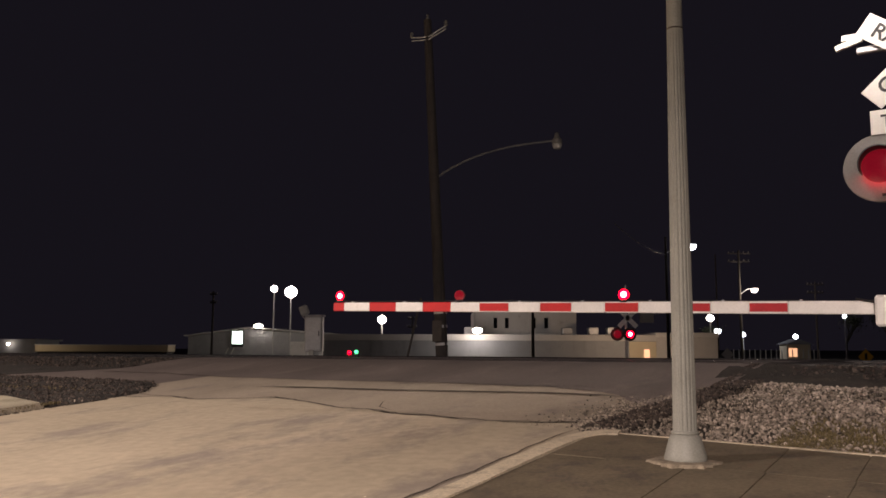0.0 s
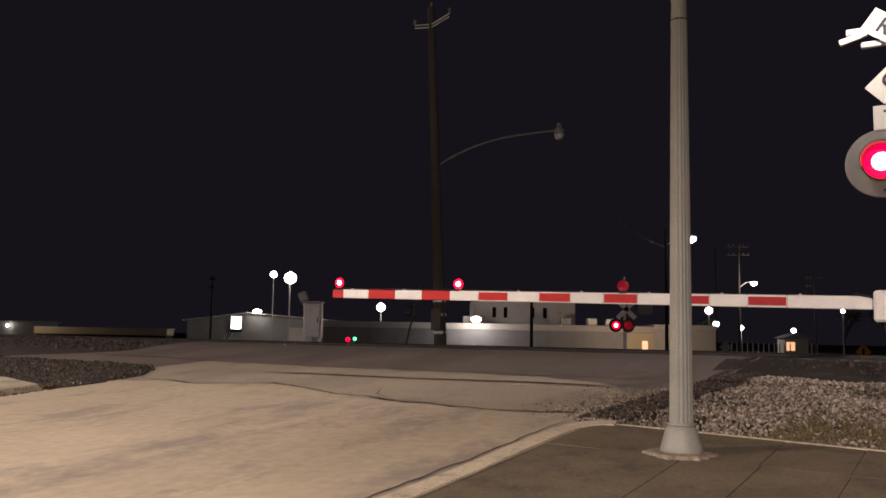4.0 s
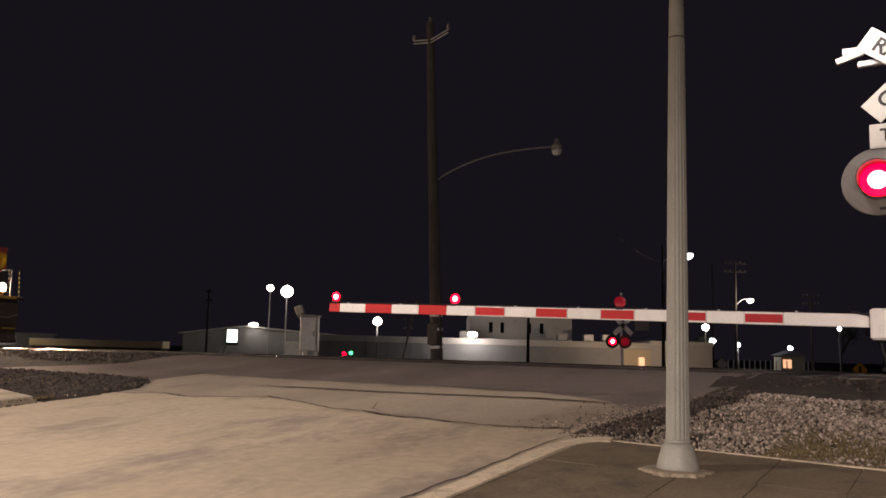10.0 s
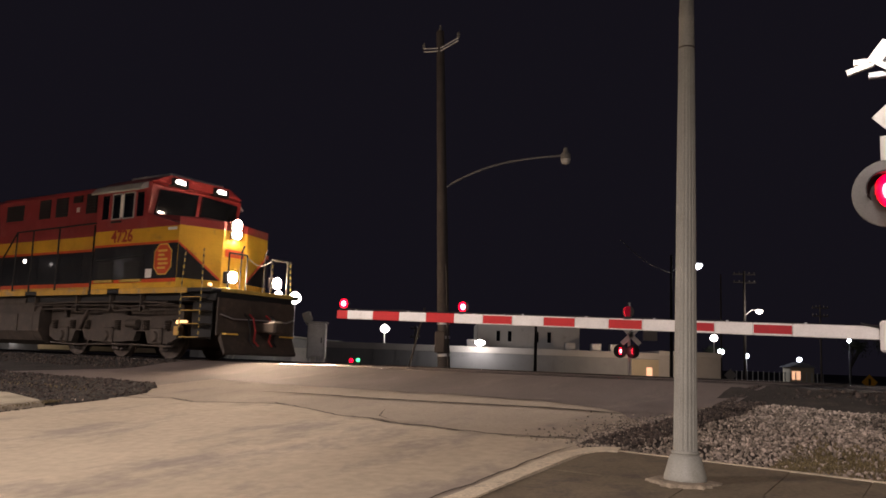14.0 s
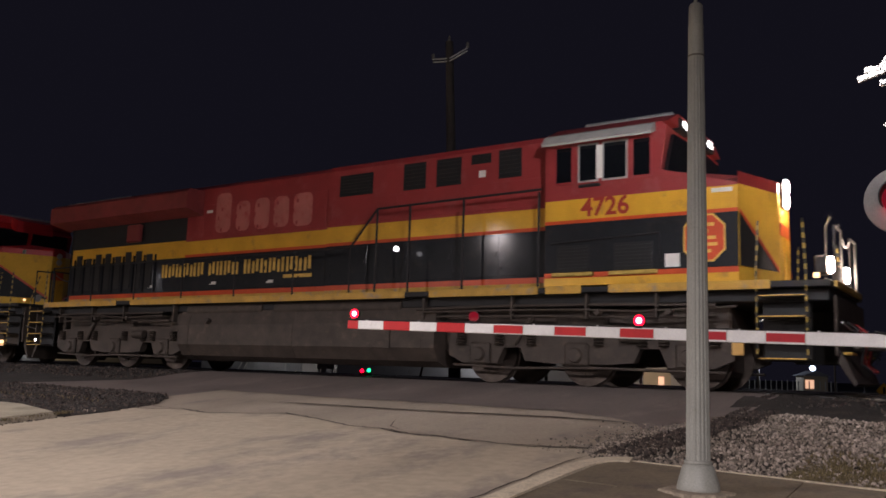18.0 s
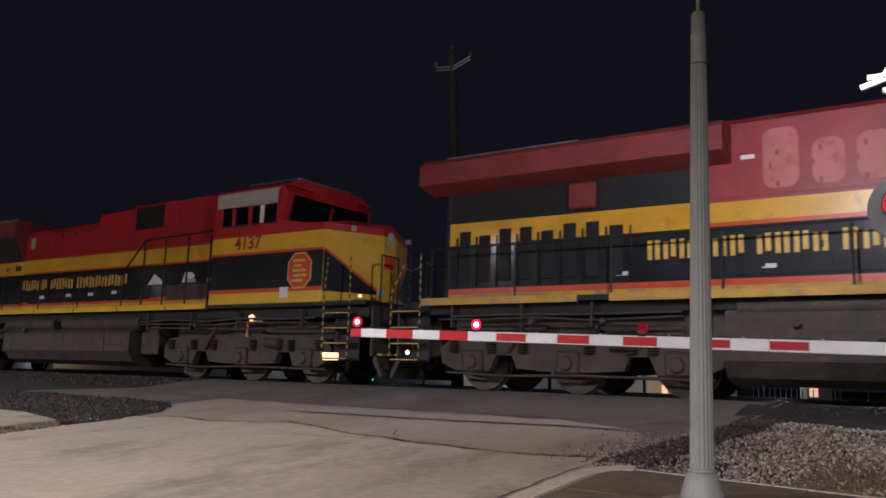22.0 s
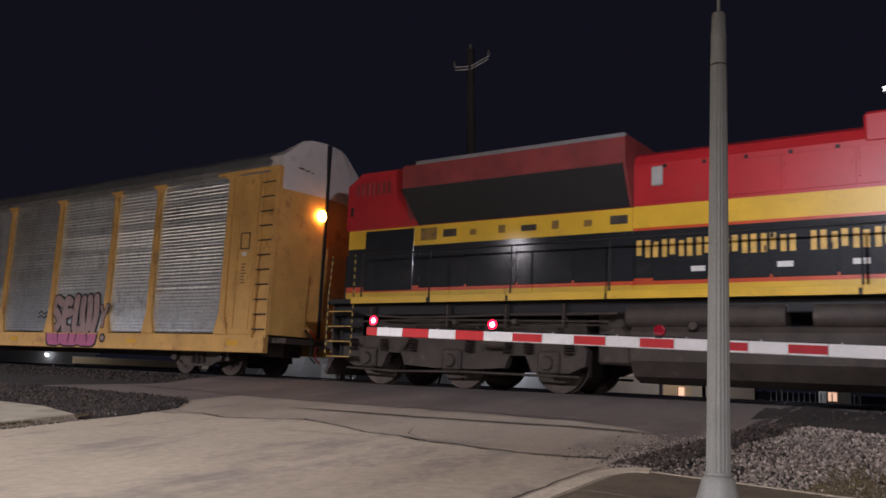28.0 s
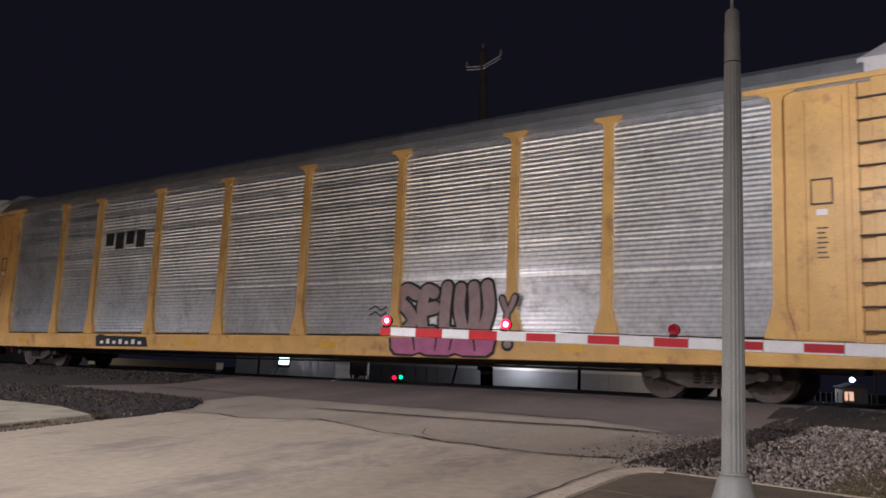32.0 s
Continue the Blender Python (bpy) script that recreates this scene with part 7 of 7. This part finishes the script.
def wood_pole(x, y, top, label, arm=0.0, lamp_at=None, r=0.13):
    b = ground_z(at(0, 0).x * 0 + (Vector((x, y, 0)) @ ACROSS)) - 0.1
    t = thing("utility_pole", Matrix.Translation((x, y, b)), label, "utility pole", "poles behind the tracks")
    part("pole", Geo().cyl((0, 0, 0), (0, 0, top - b), r, r * 0.7, 12), POLE_WOOD, t, smooth=True)
    if arm:
        for dz in (0.4, 1.3):
            part("crossarm", Geo().box(-arm, -0.06, top - b - dz, arm, 0.06, top - b - dz + 0.12, 0.01), POLE_WOOD, t)
            for dx in (-0.9, -0.45, 0.45, 0.9):
                part("insulator", Geo().cyl((dx * arm, 0, top - b - dz + 0.12), (dx * arm, 0, top - b - dz + 0.3), 0.05, n=8), DISC_GREY, t)
    if lamp_at:
        lx, lz, glow = lamp_at
        part("lamp_arm", Geo().tube([(0, 0, lz - b - 0.5), (lx * 0.5, -0.1, lz - b + 0.1), (lx, -0.2, lz - b + 0.15)], 0.04, 8), GALV, t)
        part("lamp_head", Geo().box(lx - 0.3, -0.35, lz - b + 0.05, lx + 0.35, -0.05, lz - b + 0.22, 0.04), GALV, t)
        part("lamp_bowl", Geo().lathe([(0.06, -0.3), (0.3, -0.15), (0.36, 0.05)], 16, Matrix.Translation((lx, -0.2, lz - b))), glow, t, "lit lamp bowl", True)
    return t


wood_pole(6.44, 60, 4.3, "short dark wooden pole in front of the white building")
wood_pole(16.1, 60, 9.6, "dark wooden pole with a small lamp", lamp_at=(1.8, 8.9, COOL_GLOW))
wood_pole(32.0, 90, 12.2, "wooden power pole with crossarms and a street lamp", 1.2, (1.5, 7.9, WHITE_GLOW), 0.16)
wood_pole(26.2, 80, 10.6, "thin dark wooden pole", r=0.09)
wood_pole(41.0, 92, 9.0, "thin dark wooden pole", 0.9, r=0.11)
wood_pole(-24.7, 90, 7.6, "dark pole beside the warehouse with an unlit floodlight", 0.35, r=0.14)
wood_pole(-3.2, 88, 5.0, "short pole with unlit floodlights", 0.5, r=0.1)
cable = Geo()
pts = [Vector((12.0, 58, 10.3)).lerp(Vector((16.1, 60, 8.3)), i / 10) - Vector((0, 0, 0.35 * math.sin(math.pi * i / 10))) for i in range(11)]
single("overhead_wire", cable.tube(pts, 0.025, 6), GALV, Matrix.Identity(4), "thin overhead wire running to the pole", "cable")


def lamp_standard(x, y, z, glow, label, r=0.42, globe=True, pole_r=0.07):
    b = ground_z(Vector((x, y, 0)) @ ACROSS) - 0.1
    t = thing("street_lamp", Matrix.Translation((x, y, b)), label, "street lamp", "lamps behind the tracks")
    part("post", Geo().cyl((0, 0, 0), (0, 0, z - b - r * 0.5), pole_r * 1.3, pole_r, 12), GALV, t, smooth=True)
    part("base", Geo().lathe([(0.22, 0.0), (0.2, 0.25), (0.1, 0.4)], 12), GALV, t)
    # globe is wider than the fixture, so the lamp's glare is in its shape
    part("globe", Geo().lathe([(r * 0.3, -r * 0.9), (r * 0.85, -r * 0.5), (r, 0), (r * 0.8, r * 0.55), (r * 0.25, r * 0.9)], 18, Matrix.Translation((0, 0, z - b))), glow, t, "glowing lamp globe, oversize to take in its glare", True)
    part("cap", Geo().lathe([(r * 0.3, r * 0.9), (r * 0.2, r * 1.1), (0.02, r * 1.25)], 10, Matrix.Translation((0, 0, z - b))), GALV, t)
    return t


lamp_standard(-18.18, 100, 8.23, WHITE_GLOW, "tall yard lamp, brightly lit, on a thin pole", 0.75)
lamp_standard(-21.0, 104, 8.9, WHITE_GLOW, "tall yard lamp, brightly lit, behind another", 0.45)
lamp_standard(-6.89, 95, 4.78, WHITE_GLOW, "short yard lamp, brightly lit", 0.5)
lamp_standard(30.3, 95, 5.07, WHITE_GLOW, "white lit street lamp on a post", 0.42)
lamp_standard(36.0, 110, 3.9, COOL_GLOW, "white lit street lamp on a post", 0.4)
lamp_standard(50.0, 140, 4.0, COOL_GLOW, "white lit street lamp on a post", 0.42)
lamp_standard(58.75, 140, 3.7, COOL_GLOW, "white lit street lamp on a post", 0.42)
lamp_standard(57.5, 120, 6.3, COOL_GLOW, "white lit street lamp on a tall post", 0.3)
lamp("yard_light", (-18.2, 99.0, 8.2), 330, (1.0, 0.93, 0.8), 0.4)
lamp("yard_light", (-6.9, 93.9, 4.8), 400, (1.0, 0.93, 0.8), 0.3)
lamp("wall_light", (3.06, 72.6, 3.2), 230, (1.0, 0.95, 0.85), 0.2)
lamp("street_light", (33.5, 88.5, 7.6), 500, (1.0, 0.9, 0.72), 0.3)
lamp("street_light", (16.5, 68.5, 2.4), 420, (1.0, 0.75, 0.5), 0.3)
lamp("street_light", (50.0, 138.5, 4.2), 700, (0.9, 0.96, 1.0), 0.3)


def warehouse():
    t = thing("warehouse", Matrix.Translation((0, 110, 0)), "low grey metal warehouse with pale roof edges and a lit sign", "warehouse")
    prof = [(-33.3, 0.0), (-10.0, 0.0), (-10.0, 2.95), (-25.4, 4.1), (-33.3, 3.1)]
    part("wall", Geo().prism(prof, "y", 0, 22), GREY_WALL, t)
    for k in range(24):
        part("wall_rib", Geo().box(-33.2 + k * 0.98, -0.05, 0.0, -33.1 + k * 0.98, 0.0, 2.9), GREY_WALL, t)
    part("roof", Geo().add([(-33.8, -0.4, 3.08), (-25.4, -0.4, 4.16), (-9.6, -0.4, 3.0), (-33.8, 22.4, 3.08), (-25.4, 22.4, 4.16), (-9.6, 22.4, 3.0), (-33.8, -0.4, 3.2), (-25.4, -0.4, 4.3), (-9.6, -0.4, 3.16), (-33.8, 22.4, 3.2), (-25.4, 22.4, 4.3), (-9.6, 22.4, 3.16)],
                           [(0, 1, 7, 6), (1, 2, 8, 7), (3, 9, 10, 4), (4, 10, 11, 5), (6, 7, 10, 9), (7, 8, 11, 10), (0, 6, 9, 3), (2, 5, 11, 8), (0, 3, 4, 1), (1, 4, 5, 2)]), ROOF_PALE, t, "pale sheet roof")
    part("garage_door", Geo().box(-19.9, -0.08, 0.0, -17.2, -0.02, 2.4, 0.02), WHITE_WALL, t, "white roller door")
    sg = part("lit_sign", Geo().box(-27.4, -0.9, 1.7, -25.9, -0.6, 3.8, 0.05), BLACK, t)
    part("sign_face", Geo().box(-27.3, -0.93, 2.1, -26.0, -0.9, 3.7, 0.0), SIGN_GLOW, sg, "glowing green-white sign face")
    for x in (-28.5, -27.8):
        part("sign_stay", Geo().tube([(x, -0.6, 0.2), (x + 0.7, -0.6, 1.6)], 0.06), ROOF_PALE, sg)
    fl = part("floodlight", Geo().box(-24.3, -0.5, 4.1, -23.6, -0.1, 4.5, 0.05), GALV, t)
    part("flood_glow", Geo().lathe([(0.1, -0.2), (0.55, -0.1), (0.6, 0.1), (0.2, 0.3)], 16, Matrix.Translation((-24.0, -0.8, 4.4))), WHITE_GLOW, fl, "bright floodlight", True)
    return t


warehouse()


def white_building():
    t = thing("low_building", Matrix.Translation((0, 75, 0)), "long low white building with a grey lower wall and parapet", "building")
    part("wall", Geo().box(-10.5, 0, 0.0, 19.0, 18, 2.25), GREY_WALL, t, "grey painted lower wall")
    part("parapet", Geo().box(-10.6, -0.06, 2.25, 19.1, 18.06, 2.8, 0.02), WHITE_WALL, t, "white parapet")
    part("upper_storey", Geo().box(3.1, 6, 2.8, 12.9, 17, 5.3, 0.02), WHITE_WALL, t, "pale upper storey")
    for x in (4.9, 6.0, 8.6, 9.8):
        w = part("window", Geo().box(x, 5.95, 3.5, x + 0.35, 6.02, 4.5), GLASS_DARK, t, "narrow dark window")
        part("window_frame", Geo().box(x - 0.06, 5.97, 3.42, x + 0.41, 6.0, 3.5), ROOF_PALE, w)
    for x in (2.0, 11.0, 13.4, 15.1):
        part("roof_vent", Geo().box(x, 2.0, 2.8, x + 0.9, 3.0, 3.5, 0.05), GALV, t)
    part("entrance_wall", Geo().box(16.6, -0.1, 0.0, 19.0, -0.02, 2.2, 0.02), CREAM_WALL, t)
    part("entrance_door", Geo().box(17.9, -0.16, 0.0, 18.4, -0.1, 1.5, 0.02), WARM_GLOW, t, "warmly lit doorway")
    part("end_wall", Geo().box(19.0, -0.02, 0.0, 24.5, 14, 2.6), WHITE_WALL, t)
    part("end_parapet", Geo().box(19.0, -0.08, 2.6, 24.6, 14.06, 3.0, 0.02), ROOF_PALE, t)
    for x in (12.9, 14.2, 10.2):
        part("wall_unit", Geo().box(x, -0.35, 0.1, x + 0.7, -0.02, 0.75, 0.04), GALV, t, "small unit at the foot of the wall")
    wl = part("wall_lamp", Geo().box(2.85, -0.4, 2.95, 3.3, -0.06, 3.15, 0.03), GALV, t)
    part("lamp_glow", Geo().lathe([(0.1, -0.3), (0.42, -0.15), (0.45, 0.1), (0.1, 0.25)], 16, Matrix.Translation((3.06, -0.7, 3.15))), WHITE_GLOW, wl, "bright wall lamp", True)
    for k in range(30):
        part("wall_joint", Geo().box(-10.4 + k, -0.02, 0.0, -10.36 + k, 0.0, 2.2), GREY_WALL, t)
    return t


white_building()


def far_left():
    t = thing("long_trailer", Matrix.Translation((0, 90, 0)), "long low cream trailer lit from one side", "trailer")
    part("body", Geo().box(-43.6, 0, 1.12, -29.35, 2.4, 1.84, 0.04), CREAM_WALL, t)
    part("roof_rim", Geo().box(-43.65, -0.03, 1.8, -29.3, 2.43, 1.88, 0.02), ROOF_PALE, t, "pale roof rim")
    part("skirt", Geo().box(-43.4, 0.1, 0.3, -29.5, 2.3, 1.12, 0.02), BLACK, t)
    for x in (-41.5, -40.2, -31.5, -30.2):
        part("wheel", Geo().cyl((x, -0.02, 0.45), (x, 0.3, 0.45), 0.45, n=18), BLACK, t)
    b = thing("shed", Matrix.Translation((0, 96, 0)), "dark low shed with a small lit lamp", "shed")
    part("wall", Geo().box(-58, 0, 0, -46.5, 6, 2.3), GREY_WALL, b)
    part("roof", Geo().box(-58.3, -0.3, 2.3, -46.2, 6.3, 2.5, 0.02), GREY_WALL, b)
    part("lamp_glow", Geo().lathe([(0.05, -0.16), (0.17, -0.08), (0.17, 0.08), (0.05, 0.14)], 14, Matrix.Translation((-49.3, -0.5, 1.95))), WHITE_GLOW, b, "small bright lamp", True)
    lamp("shed_light", (-44.0, 86.5, 3.2), 90, (1.0, 0.85, 0.6), 0.2)


far_left()


def relay_case():
    t = thing("relay_case", Matrix.Translation((-4.6, 30.0, ground_z(22.5) - 0.05)), "weathered silver railway relay case with a small lamp on top", "relay case")
    part("case", Geo().box(-0.3, -0.25, 0.35, 0.33, 0.25, 1.6, 0.03), GALV, t)
    part("door", Geo().box(-0.26, -0.275, 0.42, 0.29, -0.25, 1.52, 0.01), GALV, t)
    part("handle", Geo().box(0.2, -0.3, 0.9, 0.23, -0.275, 1.1, 0.005), BLACK, t)
    for x in (-0.22, 0.25):
        part("leg", Geo().box(x - 0.04, -0.2, 0, x + 0.04, 0.2, 0.35), GALV, t)
    part("roof", Geo().box(-0.35, -0.3, 1.6, 0.38, 0.3, 1.66, 0.02), GALV, t)
    head = part("lamp_head", Geo().box(-0.15, -0.14, -0.17, 0.15, 0.14, 0.17, 0.04), SHADE_GREY, t, "tilted pale lamp housing")
    head.matrix_basis = Matrix.Translation((-0.36, -0.02, 1.82)) @ pose(0, 0, 0, 0, -22, 0)
    part("lamp_bracket", Geo().tube([(-0.3, 0, 1.5), (-0.42, 0, 1.6), (-0.38, 0, 1.7)], 0.025, 6), GALV, t)
    part("junction_box", Geo().box(-0.12, -0.36, 0.1, 0.05, -0.24, 0.42, 0.02), SHADE_GREY, t, "small pale junction box")
    # block added to carry a red and a green glow by the track
    d = thing("track_glow_block", Matrix.Translation((-2.34, 22.0, ground_z(17.1))), "low added block with a red and a green glow", "track signal")
    part("body", Geo().box(-0.16, -0.06, 0, 0.16, 0.06, 0.2, 0.02), BLACK, d)
    part("red_light", Geo().lathe([(0.05, 0), (0.05, 0.02), (0.02, 0.03)], 12, Matrix.Translation((-0.09, -0.06, 0.23)) @ pose(0, 0, 0, 90)), RED_LAMP, d, "small red light", True)
    part("green_light", Geo().lathe([(0.05, 0), (0.05, 0.02), (0.02, 0.03)], 12, Matrix.Translation((0.09, -0.06, 0.25)) @ pose(0, 0, 0, 90)), GREEN_GLOW, d, "small green light", True)


relay_case()


def far_signal():
    b = ground_z(Vector((6.55, 30, 0)) @ ACROSS) - 0.05
    t = thing("far_crossing_signal", Matrix.Translation((6.55, 30, b)), "crossing signal across the tracks with two red lamps", "crossing signal")
    part("mast", Geo().cyl((0, 0, 0), (0, 0, 3.2), 0.05, n=12), GALV, t, smooth=True)
    part("base", Geo().box(-0.2, -0.2, 0, 0.2, 0.2, 0.25, 0.02), KERB, t)
    zl = 2.04 - b
    for x in (-0.33, 0.12):
        d = part("lamp_disc", Geo().cyl((x, -0.06, zl), (x, -0.04, zl), 0.24, n=28), BLACK, t, "black lamp background")
        beacon(d, (x, -0.1, zl), 0.13, 1 if x < 0 else 0)
    for a in (45, -45):
        bl = part("crossbuck_blade", Geo().box(-0.45, -0.01, -0.08, 0.45, 0.01, 0.08), ROOF_PALE, t, "pale crossbuck blade")
        bl.matrix_basis = Matrix.Translation((0.05, -0.05, 2.62 - b)) @ pose(0, 0, 0, 0, a, 0)
    part("back_plate", Geo().box(0.5, 0, 2.45 - b, 1.0, 0.05, 2.95 - b, 0.01), DISC_GREY, t)


far_signal()


def diamond(x, y, z, size, mat, label, mark):
    b = ground_z(Vector((x, y, 0)) @ ACROSS) - 0.1
    t = thing("road_sign", Matrix.Translation((x, y, b)), label, "road sign")
    part("post", Geo().box(-0.03, 0.01, 0, 0.03, 0.05, z - b + size * 0.5), GALV, t)
    k = size * 0.72
    part("plate", Geo().prism([(0, z - b - k), (k, z - b), (0, z - b + k), (-k, z - b)], "y", -0.01, 0.01), mat, t)
    if mark:
        part("symbol", Geo().box(-0.07, -0.014, z - b - 0.16, 0.07, -0.01, z - b + 0.2), BLACK, t, "black upright symbol bar")


diamond(16.23, 48, 1.24, 0.5, SIGN_WHITE, "pale back of a diamond road sign on a post", False)
diamond(24.1, 48, 1.12, 0.62, SIGN_YELLOW, "yellow diamond warning sign on a post", True)


def kiosk():
    t = thing("kiosk", Matrix.Translation((54.6, 130, 0.05)), "small building with a warm orange lit front", "building")
    part("wall", Geo().box(-1.4, 0, 0, 2.2, 3, 2.3), CREAM_WALL, t)
    part("roof", Geo().prism([(-1.8, 2.3), (2.6, 2.3), (0.4, 3.1)], "y", -0.4, 3.4), GREY_WALL, t)
    part("lit_front", Geo().box(-1.2, -0.05, 0.4, 0.1, 0.0, 1.7), WARM_GLOW, t, "warm lit front")


kiosk()
for i in range(18):
    single("fence_post", Geo().box(-0.06, -0.06, 0, 0.06, 0.06, 1.5, 0.01), ROOF_PALE, Matrix.Translation((40 + i * 0.75, 118, 0.05)), "pale fence post beside the far street", "fence", "fence posts")
tagged(part("far_street", Geo().box(22, 100, 0.06, 150, 112, 0.125), CONCRETE), "pale concrete street in the distance", "road", kind="structure")
tagged(part("far_lot", Geo().box(-60, 78, 0.06, -8, 108, 0.12), CONCRETE), "pale concrete yard in front of the warehouse", "road", kind="structure")


def tree(x, y, h, rnd):
    t = thing("tree", Matrix.Translation((x, y, 0.05)), "dark tree with thin foliage, barely lit", "tree", "trees behind the tracks")
    g = Geo()
    tips = []

    def grow(p, way, length, r, depth):
        q = p + way * length
        g.cyl(p, q, r, r * 0.65, 6)
        if depth == 0:
            tips.append(q)
            return
        for _ in range(3):
            grow(q, (way + Vector((rnd.uniform(-0.8, 0.8), rnd.uniform(-0.8, 0.8), rnd.uniform(-0.1, 0.6)))).normalized(), length * rnd.uniform(0.55, 0.8), r * 0.6, depth - 1)

    grow(Vector((0, 0, 0)), Vector((0, 0, 1)), h * 0.32, h * 0.03, 3)
    part("trunk", g, BARK, t)
    c = Geo()
    for q in tips:
        for _ in range(26):
            p = q + Vector((rnd.gauss(0, h * 0.06), rnd.gauss(0, h * 0.06), rnd.gauss(0, h * 0.05)))
            e = Euler((rnd.uniform(0, 6), rnd.uniform(0, 6), rnd.uniform(0, 6))).to_matrix()
            k = h * 0.018
            c.add([p + e @ Vector(v) for v in ((-k, 0, 0), (0, -k * 0.5, 0), (k, 0, 0), (0, k * 0.5, 0))], [(0, 1, 2, 3)])
    me = bpy.data.meshes.new("crown")
    me.from_pydata(c.v, [], c.f)
    me.materials.append(LEAF)
    cr = new("crown", me)
    cr.parent = t


for i, (x, y, h) in enumerate(((60, 125, 7.5), (68, 128, 9), (76, 122, 8), (46, 145, 7), (84, 130, 10))):
    tree(x, y, h, random.Random(30 + i))


def parked_car(x, y, turn, mat, label):
    t = thing("parked_car", Matrix.Translation((x, y, 0.13)) @ pose(0, 0, 0, 0, 0, turn), label, "car", "cars in the far street")
    body = [(-2.2, 0.35), (-2.25, 0.75), (-1.6, 0.9), (-1.0, 1.38), (0.6, 1.42), (1.3, 0.95), (2.1, 0.82), (2.25, 0.5), (2.2, 0.3)]
    part("body", Geo().prism(body, "y", -0.85, 0.85), mat, t)
    part("windows", Geo().prism([(-1.35, 0.95), (-0.92, 1.3), (0.52, 1.33), (1.05, 0.97)], "y", -0.86, 0.86), GLASS_DARK, t)
    for x2 in (-1.4, 1.4):
        for s in (-1, 1):
            part("wheel", Geo().cyl((x2, s * 0.7, 0.32), (x2, s * 0.88, 0.32), 0.32, n=16), BLACK, t)
    for s in (-0.6, 0.6):
        part("headlight", Geo().box(2.2, s - 0.14, 0.6, 2.26, s + 0.14, 0.72, 0.02), SHADE_GREY, t)


parked_car(64.0, 116, 8, SHADE_GREY, "pale parked car in the far street")
parked_car(71.0, 117, 4, GALV, "silver parked car in the far street")


def street_lamp(place, label):
    """A tall street lamp that stands beside the road outside the view."""
    foot = Vector((place.x - 1.2, place.y - 0.6, 0.0))
    t = thing("street_lamp", Matrix.Translation(foot), label, "street lamp")
    top = place.z + 0.3
    part("post", Geo().cyl((0, 0, 0), (0, 0, top - 0.2), 0.12, 0.08, 14), GALV, t, smooth=True)
    part("arm", Geo().tube([(0, 0, top - 0.3), (0.4, 0.2, top), (1.2, 0.6, top + 0.05)], 0.045), GALV, t)
    part("head", Geo().box(0.85, 0.4, top - 0.02, 1.55, 0.8, top + 0.12, 0.04), GALV, t)


street_lamp(STREET_LAMP_A, "tall steel street lamp beside the road")
street_lamp(STREET_LAMP_B, "tall steel street lamp beside the track")
# this one is added only as the carrier of the fill light
street_lamp(FILL_LAMP_C, "unseen tall steel lamp added to hold the fill light")


motions()
